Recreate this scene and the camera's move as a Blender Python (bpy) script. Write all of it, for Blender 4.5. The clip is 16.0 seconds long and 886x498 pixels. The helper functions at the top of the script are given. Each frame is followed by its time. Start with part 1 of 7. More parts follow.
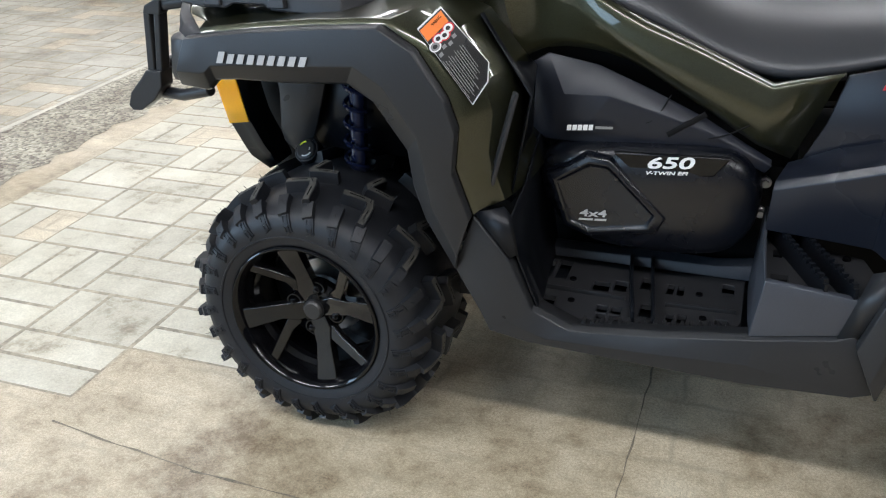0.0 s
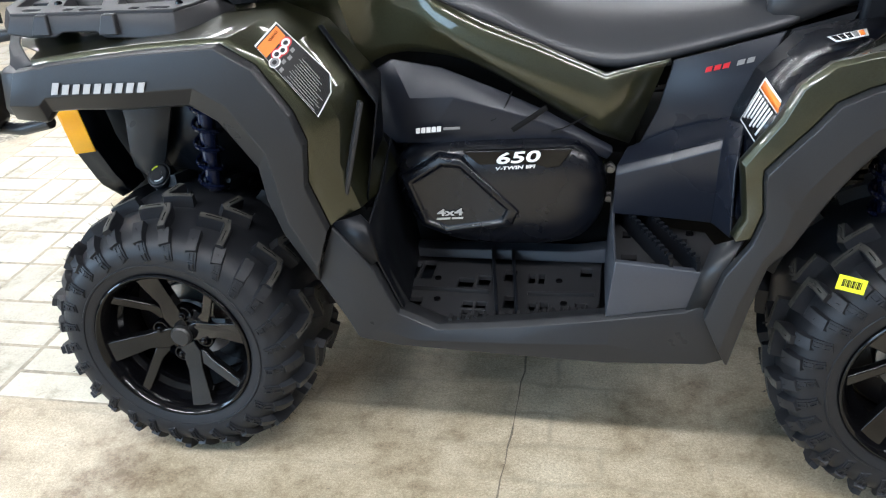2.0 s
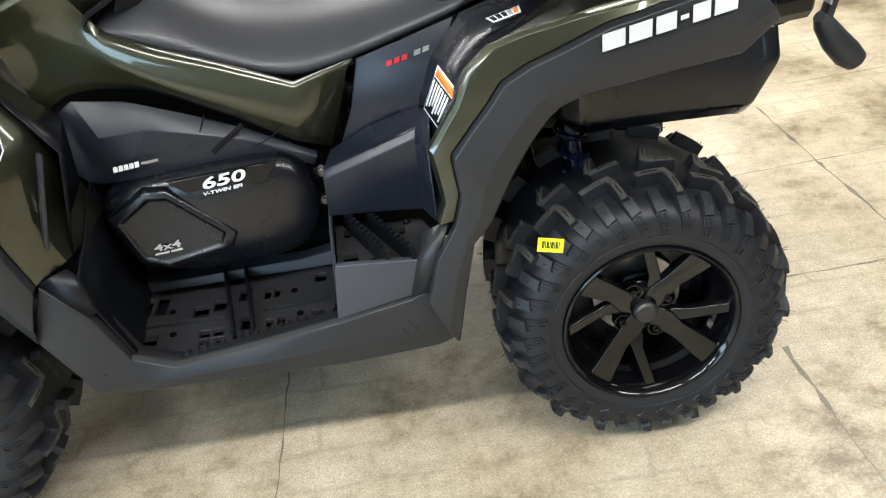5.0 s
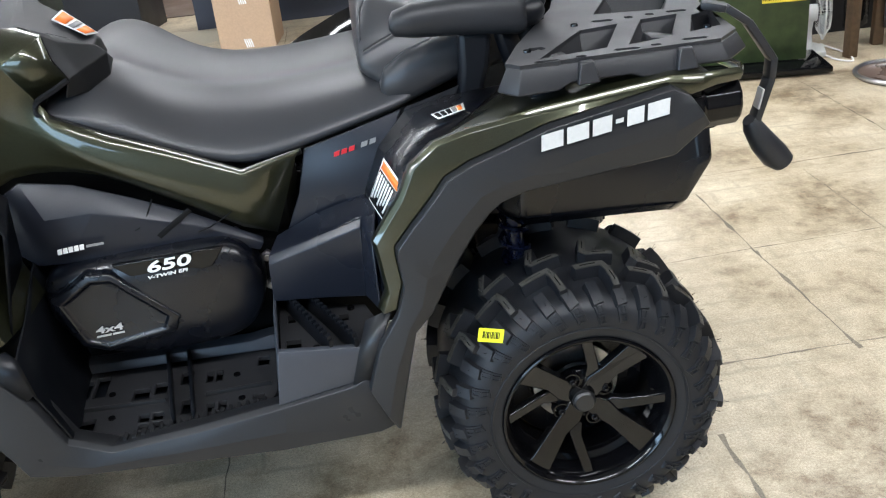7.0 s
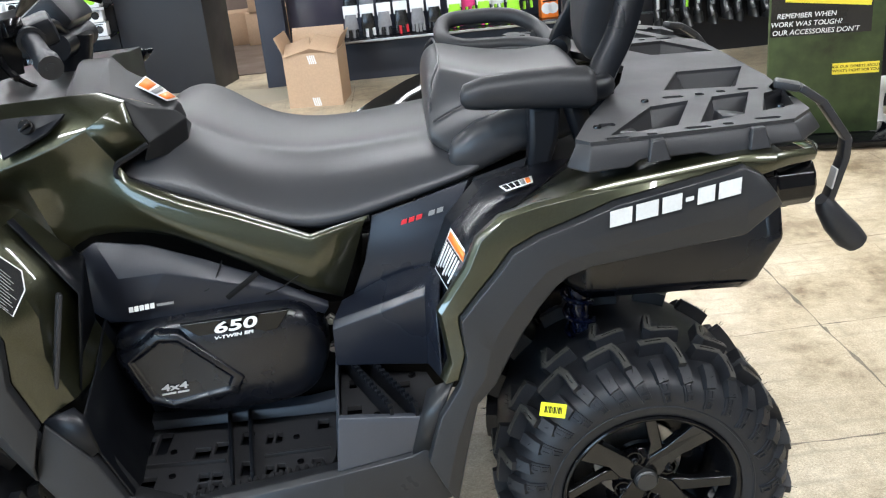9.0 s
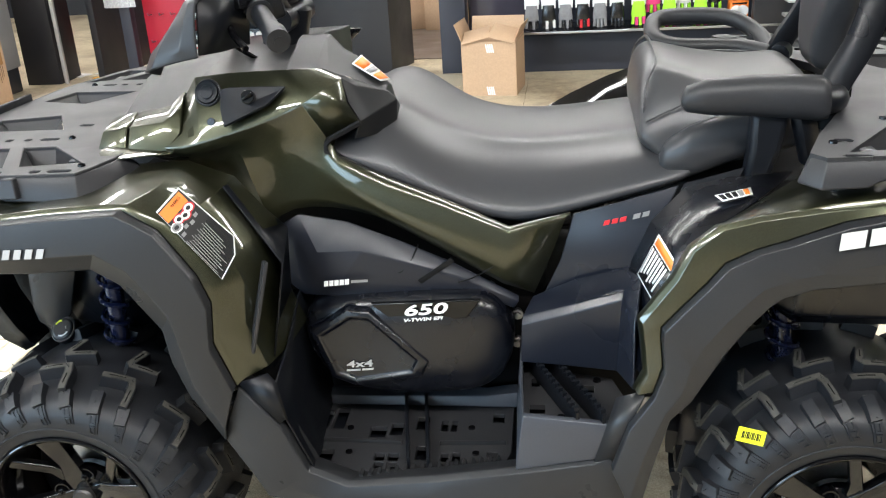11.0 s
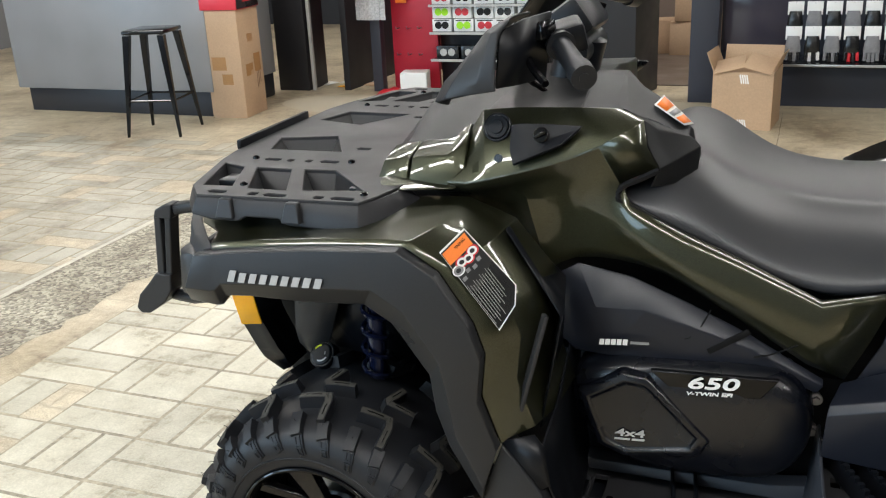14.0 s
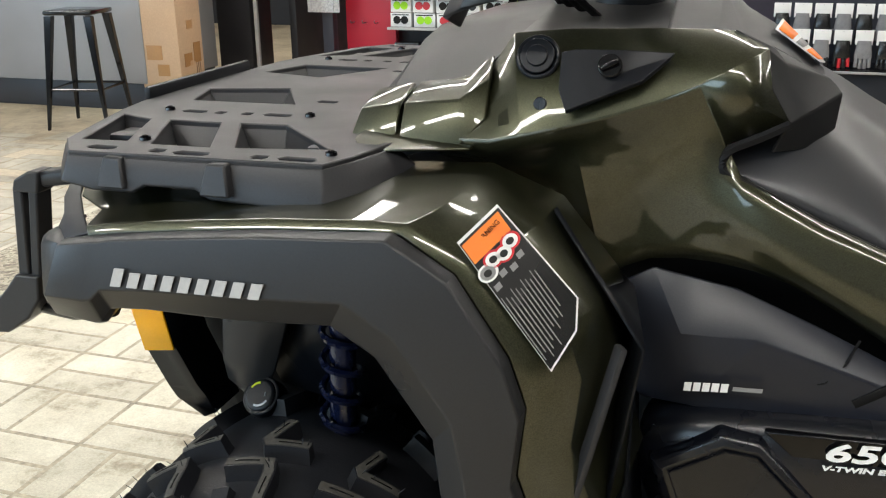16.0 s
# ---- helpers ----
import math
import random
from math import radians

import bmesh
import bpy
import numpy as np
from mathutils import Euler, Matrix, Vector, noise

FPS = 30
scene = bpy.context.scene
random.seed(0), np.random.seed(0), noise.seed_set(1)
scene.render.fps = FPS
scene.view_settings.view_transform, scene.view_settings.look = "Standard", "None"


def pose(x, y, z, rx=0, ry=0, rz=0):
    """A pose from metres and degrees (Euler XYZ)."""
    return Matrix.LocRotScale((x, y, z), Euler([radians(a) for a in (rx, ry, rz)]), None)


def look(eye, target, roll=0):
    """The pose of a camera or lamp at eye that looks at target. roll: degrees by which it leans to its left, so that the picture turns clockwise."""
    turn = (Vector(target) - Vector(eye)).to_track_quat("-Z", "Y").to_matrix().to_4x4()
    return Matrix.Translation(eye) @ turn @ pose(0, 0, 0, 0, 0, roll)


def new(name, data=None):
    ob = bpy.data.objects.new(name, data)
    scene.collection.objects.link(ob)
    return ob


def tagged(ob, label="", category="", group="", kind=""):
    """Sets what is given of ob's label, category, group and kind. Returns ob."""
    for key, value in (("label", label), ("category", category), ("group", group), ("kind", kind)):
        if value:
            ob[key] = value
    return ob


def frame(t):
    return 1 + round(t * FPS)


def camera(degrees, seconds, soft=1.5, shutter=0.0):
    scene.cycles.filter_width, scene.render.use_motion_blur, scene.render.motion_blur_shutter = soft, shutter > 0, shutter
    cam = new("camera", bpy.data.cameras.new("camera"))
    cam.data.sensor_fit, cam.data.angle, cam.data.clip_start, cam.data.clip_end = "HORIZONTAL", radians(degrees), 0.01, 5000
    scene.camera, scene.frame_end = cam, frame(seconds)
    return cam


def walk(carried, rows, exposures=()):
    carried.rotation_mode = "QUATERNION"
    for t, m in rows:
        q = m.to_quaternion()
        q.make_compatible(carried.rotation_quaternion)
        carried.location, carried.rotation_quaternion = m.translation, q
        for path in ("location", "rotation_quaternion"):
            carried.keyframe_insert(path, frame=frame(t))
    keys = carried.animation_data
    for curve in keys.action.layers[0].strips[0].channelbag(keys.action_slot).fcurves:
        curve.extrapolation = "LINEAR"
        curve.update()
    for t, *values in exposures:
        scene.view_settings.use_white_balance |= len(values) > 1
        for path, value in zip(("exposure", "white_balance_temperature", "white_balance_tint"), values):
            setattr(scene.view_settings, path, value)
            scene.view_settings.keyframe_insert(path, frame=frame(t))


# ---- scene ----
cam = camera(50.7, 16.0, soft=1.2)
PATH = [
    (0, (0.905, -2.125, 1.335), (0.266, -0.459, 0.431), -2.01),
    (0.5, (0.912, -2.127, 1.335), (0.334, -0.439, 0.431), -2.68),
    (1, (0.923, -2.128, 1.338), (0.402, -0.421, 0.433), -3.16),
    (1.5, (0.936, -2.128, 1.337), (0.474, -0.405, 0.435), -3.52),
    (2, (0.959, -2.127, 1.348), (0.551, -0.393, 0.438), -4.12),
    (2.5, (0.976, -2.126, 1.346), (0.626, -0.380, 0.436), -4.83),
    (3, (0.995, -2.124, 1.348), (0.715, -0.370, 0.430), -5.38),
    (3.5, (1.007, -2.118, 1.352), (0.803, -0.360, 0.420), -5.95),
    (4, (1.031, -2.112, 1.355), (0.911, -0.355, 0.407), -7.04),
    (4.5, (1.060, -2.118, 1.345), (1.040, -0.360, 0.390), -7.96),
    (4.7, (1.098, -2.103, 1.366), (1.093, -0.364, 0.379), -8.73),
    (6.8, (1.131, -2.119, 1.421), (1.274, -0.336, 0.527), -6.35),
    (7, (1.132, -2.118, 1.430), (1.268, -0.322, 0.562), -6.13),
    (7.5, (1.133, -2.118, 1.448), (1.255, -0.291, 0.645), -6.35),
    (8, (1.133, -2.120, 1.454), (1.242, -0.273, 0.693), -6.27),
    (8.2, (1.130, -2.125, 1.456), (1.239, -0.273, 0.709), -6.37),
    (10.3, (1.060, -2.074, 1.458), (0.889, -0.229, 0.706), -3.62),
    (10.5, (1.038, -2.084, 1.459), (0.849, -0.239, 0.708), -3.61),
    (11, (1.012, -2.075, 1.458), (0.737, -0.238, 0.717), -3.54),
    (11.5, (0.986, -2.063, 1.460), (0.624, -0.238, 0.727), -3.51),
    (12, (0.959, -2.045, 1.463), (0.487, -0.239, 0.745), -3.48),
    (12.5, (0.922, -2.014, 1.464), (0.346, -0.234, 0.759), -3.85),
    (13, (0.875, -1.984, 1.470), (0.227, -0.225, 0.773), -3.41),
    (13.5, (0.846, -1.963, 1.472), (0.169, -0.212, 0.782), -3.22),
    (14, (0.833, -1.950, 1.475), (0.135, -0.206, 0.788), -2.85),
    (14.5, (0.748, -1.818, 1.413), (0.082, -0.055, 0.744), -2.23),
    (15, (0.670, -1.674, 1.345), (0.036, 0.105, 0.688), -1.44),
    (15.5, (0.606, -1.558, 1.289), (-0.005, 0.230, 0.635), -1.06),
    (16, (0.554, -1.460, 1.243), (-0.036, 0.335, 0.587), -0.63),
]
walk(cam, [(t, look(eye, target, roll)) for t, eye, target, roll in PATH], 
     [(0, -0.40, 6000, 12), (1, -0.24, 6000, 12), (2, 0.08, 5950, 12), (3.5, 0.50, 6000, 12), (4.5, 0.34, 6300, 10), (7, 0.05, 5900, 11), (8.2, 0.12, 5900, 11), (10.3, 0.34, 6200, 10), (11, 0.42, 6350, 10), (12, 0.22, 6450, 10), (13, -0.26, 6500, 10), (14, -0.42, 6450, 10), (16, -0.32, 6650, 10)])


# ---- world and light ----
world = bpy.data.worlds.new("showroom_world")
scene.world = world
world.use_nodes = True
world.node_tree.nodes["Background"].inputs[0].default_value = (0.75, 0.82, 1.0, 1)
world.node_tree.nodes["Background"].inputs[1].default_value = 0.03


# ---- materials ----
def shader(name):
    m = bpy.data.materials.new(name)
    m.use_nodes = True
    return m, m.node_tree.nodes, m.node_tree.links, m.node_tree.nodes["Principled BSDF"]


def surface(name, colour, rough=0.5, metal=0.0, grain=200.0, vary=0.15, bump=0.0, blotch=4.0, rough_vary=0.1, coat=0.0, specular=0.5):
    """A plain material with variation at two scales and a fine relief."""
    m, n, l, p = shader(name)
    co = n.new("ShaderNodeTexCoord")
    big, fine = n.new("ShaderNodeTexNoise"), n.new("ShaderNodeTexNoise")
    big.inputs["Scale"].default_value, fine.inputs["Scale"].default_value = blotch, grain
    big.inputs["Detail"].default_value, fine.inputs["Detail"].default_value = 5, 3
    l.new(co.outputs["Object"], big.inputs["Vector"]), l.new(co.outputs["Object"], fine.inputs["Vector"])
    add = n.new("ShaderNodeMath")
    add.operation = "ADD"
    l.new(big.outputs["Fac"], add.inputs[0]), l.new(fine.outputs["Fac"], add.inputs[1])
    ramp = n.new("ShaderNodeMapRange")
    ramp.inputs["From Min"].default_value, ramp.inputs["From Max"].default_value = 0.6, 1.4
    ramp.inputs["To Min"].default_value, ramp.inputs["To Max"].default_value = 1 - vary, 1 + vary
    l.new(add.outputs[0], ramp.inputs["Value"])
    mix = n.new("ShaderNodeVectorMath")
    mix.operation = "SCALE"
    mix.inputs[0].default_value = colour
    l.new(ramp.outputs[0], mix.inputs["Scale"])
    l.new(mix.outputs[0], p.inputs["Base Color"])
    r = n.new("ShaderNodeMapRange")
    r.inputs["From Min"].default_value, r.inputs["From Max"].default_value = 0.3, 0.7
    r.inputs["To Min"].default_value, r.inputs["To Max"].default_value = max(0.02, rough - rough_vary), min(1, rough + rough_vary)
    l.new(big.outputs["Fac"], r.inputs["Value"]), l.new(r.outputs[0], p.inputs["Roughness"])
    p.inputs["Metallic"].default_value = metal
    p.inputs["Coat Weight"].default_value = coat
    p.inputs["Coat Roughness"].default_value = 0.04
    p.inputs["Specular IOR Level"].default_value = specular
    if bump:
        b = n.new("ShaderNodeBump")
        b.inputs["Strength"].default_value, b.inputs["Distance"].default_value = bump, 0.002
        l.new(fine.outputs["Fac"], b.inputs["Height"]), l.new(b.outputs[0], p.inputs["Normal"])
    return m


PLASTIC = surface("textured_black_plastic", (0.0048, 0.0056, 0.0076), 0.35, grain=420, bump=0.05, vary=0.2, specular=0.25)
# lighter, bluer copy of the black plastic; cool light is put into its colour
COVER = surface("cool_lit_black_plastic", (0.0105, 0.0123, 0.0185), 0.33, grain=420, bump=0.05, vary=0.15, specular=0.36)
FLARE = surface("dark_grey_flare_plastic", (0.0185, 0.0190, 0.0205), 0.35, grain=420, bump=0.05, vary=0.15, specular=0.32)
GLOSSBLACK = surface("gloss_black_paint", (0.0025, 0.0025, 0.003), 0.10, grain=500, vary=0.2, rough_vary=0.04, specular=0.34)
SATIN = surface("satin_black_cover", (0.0026, 0.0033, 0.0060), 0.27, grain=600, bump=0.03, vary=0.15, specular=0.55)
RUBBER = surface("tyre_rubber", (0.0115, 0.0125, 0.0152), 0.48, grain=300, bump=0.15, vary=0.25, specular=0.34)
MOULD = surface("worn_block_tops", (0.048, 0.046, 0.040), 0.6, grain=160, bump=0.3, vary=0.5, blotch=14)
SPOKE = surface("gloss_black_spoke", (0.0032, 0.0032, 0.0034), 0.09, grain=500, vary=0.2, rough_vary=0.05, specular=0.45)
HUBCAP = surface("satin_hub_cap", (0.016, 0.016, 0.016), 0.4, grain=400, vary=0.15)
CONSOLE = surface("dark_console_plastic", (0.0110, 0.0113, 0.0122), 0.42, grain=420, bump=0.05, vary=0.15, specular=0.26)
# flare plastic made brighter and bluer: the cool light there is painted in
FOOTGREY = surface("cool_lit_foot_plastic", (0.040, 0.044, 0.054), 0.4, grain=420, bump=0.05, vary=0.15, specular=0.45)
RACK = surface("grey_rack_plastic", (0.024, 0.0242, 0.0262), 0.42, grain=420, bump=0.05, vary=0.15, specular=0.3)
VINYL = surface("black_seat_vinyl", (0.030, 0.0305, 0.033), 0.36, grain=420, bump=0.0, vary=0.10, rough_vary=0.03, specular=0.40)
VINYL2 = surface("grey_seat_vinyl", (0.046, 0.046, 0.048), 0.34, grain=420, bump=0.0, vary=0.12, rough_vary=0.03, specular=0.36)
STEEL = surface("bare_steel", (0.45, 0.45, 0.46), 0.35, metal=1.0, grain=150)
BLUEBLACK = surface("blue_black_spring_steel", (0.007, 0.010, 0.031), 0.15, grain=300, vary=0.2)
# near-black for the underbody, and for shade painted in gaps and voids
UNDERBODY_SHADE = surface("underbody_and_shade_black", (0.003, 0.003, 0.0035), 0.6, specular=0.2)
WHITE = surface("white_decal", (0.75, 0.75, 0.74), 0.4, vary=0.04)
SILVER = surface("silver_decal", (0.42, 0.42, 0.41), 0.35, vary=0.06)
RED = surface("red_decal", (0.55, 0.02, 0.03), 0.4, vary=0.05)
ORANGE = surface("orange_decal", (0.85, 0.20, 0.02), 0.45, vary=0.05)
BLACKINK = surface("black_decal", (0.012, 0.012, 0.012), 0.25, vary=0.05)
GREYINK = surface("grey_decal", (0.22, 0.22, 0.22), 0.4, vary=0.05)
YELLOW = surface("yellow_label", (0.80, 0.85, 0.02), 0.5, vary=0.05)
AMBER = surface("amber_reflector", (0.90, 0.42, 0.01), 0.25, grain=800, bump=0.2, vary=0.1)
CARDBOARD = surface("brown_cardboard", (0.44, 0.30, 0.19), 0.8, grain=90, vary=0.12, bump=0.1)
TAPE = surface("packing_tape", (0.35, 0.19, 0.08), 0.25, vary=0.2)
NAVY = surface("dark_blue_grey_wall_paint", (0.028, 0.032, 0.046), 0.5, vary=0.12, bump=0.05)
DARKWALL = surface("charcoal_wall_paint", (0.012, 0.012, 0.015), 0.5, vary=0.15)
REDWALL = surface("dark_red_wall_paint", (0.22, 0.012, 0.02), 0.5, vary=0.12)
GREYCOUNTER = surface("grey_counter_laminate", (0.22, 0.22, 0.23), 0.4, vary=0.2, blotch=2)
CEILING = surface("ceiling_paint", (0.35, 0.35, 0.35), 0.8, vary=0.08)
BANNER = surface("green_banner_print", (0.035, 0.055, 0.018), 0.5, vary=0.7, blotch=3, grain=14)
LIME = surface("lime_cloth", (0.35, 0.75, 0.03), 0.8, vary=0.15)
PINK = surface("pink_cloth", (0.75, 0.05, 0.22), 0.8, vary=0.15)
FANWHITE = surface("white_fan_plastic", (0.72, 0.72, 0.70), 0.35, vary=0.05)


def green_paint():
    """Olive metallic car paint: flakes under a clear coat."""
    m, n, l, p = shader("olive_metallic_paint")
    co, fl = n.new("ShaderNodeTexCoord"), n.new("ShaderNodeTexVoronoi")
    fl.inputs["Scale"].default_value = 1400
    l.new(co.outputs["Object"], fl.inputs["Vector"])
    r = n.new("ShaderNodeValToRGB")
    r.color_ramp.elements[0].color = (0.0165, 0.0175, 0.0080, 1)
    r.color_ramp.elements[1].color = (0.060, 0.0625, 0.0345, 1)
    l.new(fl.outputs["Color"], r.inputs["Fac"]), l.new(r.outputs[0], p.inputs["Base Color"])
    p.inputs["Metallic"].default_value, p.inputs["Roughness"].default_value = 0.75, 0.34
    p.inputs["Coat Weight"].default_value, p.inputs["Coat Roughness"].default_value = 1.0, 0.05
    return m


GREEN = green_paint()


def floor_paint():
    """Worn stamped concrete, sealed: cream and brown patches, dark pits and sand-coloured grain."""
    m, n, l, p = shader("sealed_stamped_concrete")
    co = n.new("ShaderNodeTexCoord")
    def noise_at(scale, detail=6, rough=0.6):
        t = n.new("ShaderNodeTexNoise")
        t.inputs["Scale"].default_value, t.inputs["Detail"].default_value, t.inputs["Roughness"].default_value = scale, detail, rough
        l.new(co.outputs["Object"], t.inputs["Vector"])
        return t
    big, mid, fine = noise_at(1.7, 6, 0.65), noise_at(11, 10, 0.8), noise_at(170, 9, 0.9)
    r1 = n.new("ShaderNodeValToRGB")
    e = r1.color_ramp.elements
    e[0].position, e[0].color = 0.39, (0.190, 0.142, 0.088, 1)
    e[1].position, e[1].color = 0.61, (0.64, 0.575, 0.440, 1)
    q = r1.color_ramp.elements.new(0.48)
    q.color = (0.43, 0.365, 0.258, 1)
    add = n.new("ShaderNodeMixRGB")
    add.inputs[0].default_value = 0.45
    l.new(big.outputs["Fac"], add.inputs[1]), l.new(mid.outputs["Fac"], add.inputs[2])
    l.new(add.outputs[0], r1.inputs["Fac"])
    r2 = n.new("ShaderNodeValToRGB")
    e = r2.color_ramp.elements
    e[0].position, e[0].color = 0.38, (0.40, 0.36, 0.31, 1)
    e[1].position, e[1].color = 0.60, (1.20, 1.18, 1.14, 1)
    l.new(fine.outputs["Fac"], r2.inputs["Fac"])
    mul = n.new("ShaderNodeMixRGB")
    mul.blend_type = "MULTIPLY"
    mul.inputs[0].default_value = 0.8
    l.new(r1.outputs[0], mul.inputs[1]), l.new(r2.outputs[0], mul.inputs[2])
    stamp = n.new("ShaderNodeTexBrick")
    stamp.inputs["Scale"].default_value, stamp.inputs["Mortar Size"].default_value, stamp.inputs["Mortar Smooth"].default_value = 1.0, 0.012, 1.0
    stamp.inputs["Brick Width"].default_value, stamp.inputs["Row Height"].default_value = 0.23, 0.115
    wob, wadd = noise_at(7, 4), n.new("ShaderNodeVectorMath")
    wadd.operation = "MULTIPLY_ADD"
    wadd.inputs[1].default_value = (0.05, 0.05, 0.0)
    l.new(wob.outputs["Color"], wadd.inputs[0]), l.new(co.outputs["Object"], wadd.inputs[2])
    l.new(wadd.outputs[0], stamp.inputs["Vector"])
    worn = n.new("ShaderNodeMapRange")
    worn.inputs["From Min"].default_value, worn.inputs["From Max"].default_value = 0.45, 0.65
    worn.inputs["To Min"].default_value, worn.inputs["To Max"].default_value = 0.0, 0.45
    l.new(big.outputs["Fac"], worn.inputs["Value"])
    seen = n.new("ShaderNodeMath")
    seen.operation = "MULTIPLY"
    l.new(stamp.outputs["Fac"], seen.inputs[0]), l.new(worn.outputs[0], seen.inputs[1])
    lines = n.new("ShaderNodeMixRGB")
    lines.inputs[2].default_value = (0.20, 0.165, 0.115, 1)
    l.new(seen.outputs[0], lines.inputs[0]), l.new(mul.outputs[0], lines.inputs[1])
    pit, hole = noise_at(120, 5, 0.75), n.new("ShaderNodeMapRange")
    hole.inputs["From Min"].default_value, hole.inputs["From Max"].default_value = 0.62, 0.70
    hole.inputs["To Max"].default_value = 0.75
    l.new(pit.outputs["Fac"], hole.inputs["Value"])
    pitted = n.new("ShaderNodeMixRGB")
    pitted.inputs[2].default_value = (0.10, 0.085, 0.06, 1)
    l.new(hole.outputs[0], pitted.inputs[0]), l.new(lines.outputs[0], pitted.inputs[1])
    tint = n.new("ShaderNodeObjectInfo")
    shade = n.new("ShaderNodeMapRange")
    shade.inputs["To Min"].default_value, shade.inputs["To Max"].default_value = 0.86, 1.12
    l.new(tint.outputs["Random"], shade.inputs["Value"])
    sc = n.new("ShaderNodeVectorMath")
    sc.operation = "SCALE"
    l.new(pitted.outputs[0], sc.inputs[0]), l.new(shade.outputs[0], sc.inputs["Scale"])
    l.new(sc.outputs[0], p.inputs["Base Color"])
    rr = n.new("ShaderNodeMapRange")
    rr.inputs["To Min"].default_value, rr.inputs["To Max"].default_value = 0.22, 0.5
    l.new(mid.outputs["Fac"], rr.inputs["Value"]), l.new(rr.outputs[0], p.inputs["Roughness"])
    b = n.new("ShaderNodeBump")
    b.inputs["Strength"].default_value, b.inputs["Distance"].default_value = 0.25, 0.004
    l.new(mid.outputs["Fac"], b.inputs["Height"])
    b2 = n.new("ShaderNodeBump")
    b2.inputs["Strength"].default_value, b2.inputs["Distance"].default_value = 0.10, 0.0007
    l.new(fine.outputs["Fac"], b2.inputs["Height"]), l.new(b.outputs[0], b2.inputs["Normal"]), l.new(b2.outputs[0], p.inputs["Normal"])
    return m


FLOOR = floor_paint()


def glow(name, colour, strength):
    m, n, l, p = shader(name)
    p.inputs["Emission Color"].default_value, p.inputs["Emission Strength"].default_value = (*colour, 1), strength
    return m


TUBE = glow("fluorescent_tube", (1.0, 0.97, 0.9), 14.0)


# ---- mesh helpers ----
def part(name, bm, material, parent=None, label="", smooth=35, bevel=0.0, segments=2, solid=0.0, subsurf=0, offset=-1.0):
    """Links a bmesh as one mesh object under a thing or a part."""
    bmesh.ops.remove_doubles(bm, verts=bm.verts, dist=1e-5)
    bmesh.ops.recalc_face_normals(bm, faces=bm.faces)
    me = bpy.data.meshes.new(name)
    bm.to_mesh(me)
    bm.free()
    me.materials.append(material)
    for poly in me.polygons:
        poly.use_smooth = smooth > 0
    if 0 < smooth < 180:
        me.set_sharp_from_angle(angle=radians(smooth))
    ob = new(name, me)
    if solid:
        s = ob.modifiers.new("thickness", "SOLIDIFY")
        s.thickness, s.offset = solid, offset
    if bevel:
        b = ob.modifiers.new("edges", "BEVEL")
        b.width, b.segments, b.limit_method, b.angle_limit = bevel, segments, "ANGLE", radians(28)
        b.harden_normals = False
    if subsurf:
        s = ob.modifiers.new("round", "SUBSURF")
        s.levels = s.render_levels = subsurf
    if parent is not None:
        ob.parent = parent
    if label:
        ob["label"] = label
    return ob


def thing(name, label, category, m=None, group="", kind=""):
    ob = new(name)
    if m is not None:
        ob.matrix_world = m
    return tagged(ob, label, category, group, kind)


def grid(bm, rows, close_u=False, close_v=False, caps=False):
    """Quads over rows of points."""
    vs = [[bm.verts.new(p) for p in row] for row in rows]
    nu, nv = len(vs), len(vs[0])
    for i in range(nu if close_u else nu - 1):
        for j in range(nv if close_v else nv - 1):
            quad = (vs[i][j], vs[i][(j + 1) % nv], vs[(i + 1) % nu][(j + 1) % nv], vs[(i + 1) % nu][j])
            try:
                bm.faces.new(quad)
            except ValueError:
                pass
    if caps:
        for row in (vs[0], vs[-1]):
            try:
                bm.faces.new(row)
            except ValueError:
                pass
    return bm


def box(bm, c, s, m=None, bevel=0.0):
    got = bmesh.ops.create_cube(bm, size=1, matrix=Matrix.Translation(c) @ (m or Matrix()) @ Matrix.Diagonal((*s, 1)))
    if bevel:
        edges = list({e for v in got["verts"] for e in v.link_edges})
        bmesh.ops.bevel(bm, geom=edges, offset=bevel, segments=2, affect="EDGES", profile=0.5)
    return bm


def cyl(bm, a, b, r, r2=None, seg=24, caps=True):
    a, b = Vector(a), Vector(b)
    d = b - a
    m = Matrix.Translation((a + b) / 2) @ d.to_track_quat("Z", "Y").to_matrix().to_4x4()
    bmesh.ops.create_cone(bm, cap_ends=caps, segments=seg, radius1=r, radius2=r if r2 is None else r2, depth=d.length, matrix=m)
    return bm


def curve_through(pts, n=6, closed=False):
    """Points on a Catmull-Rom curve."""
    p = [Vector(q) for q in pts]
    out = []
    count = len(p) if closed else len(p) - 1
    for i in range(count):
        if closed:
            a, b, c, d = p[i - 1], p[i], p[(i + 1) % len(p)], p[(i + 2) % len(p)]
        else:
            a, b, c, d = p[max(i - 1, 0)], p[i], p[i + 1], p[min(i + 2, len(p) - 1)]
        for k in range(n):
            t = k / n
            out.append(0.5 * (2 * b + (c - a) * t + (2 * a - 5 * b + 4 * c - d) * t * t + (3 * b - a - 3 * c + d) * t**3))
    if not closed:
        out.append(p[-1])
    return out


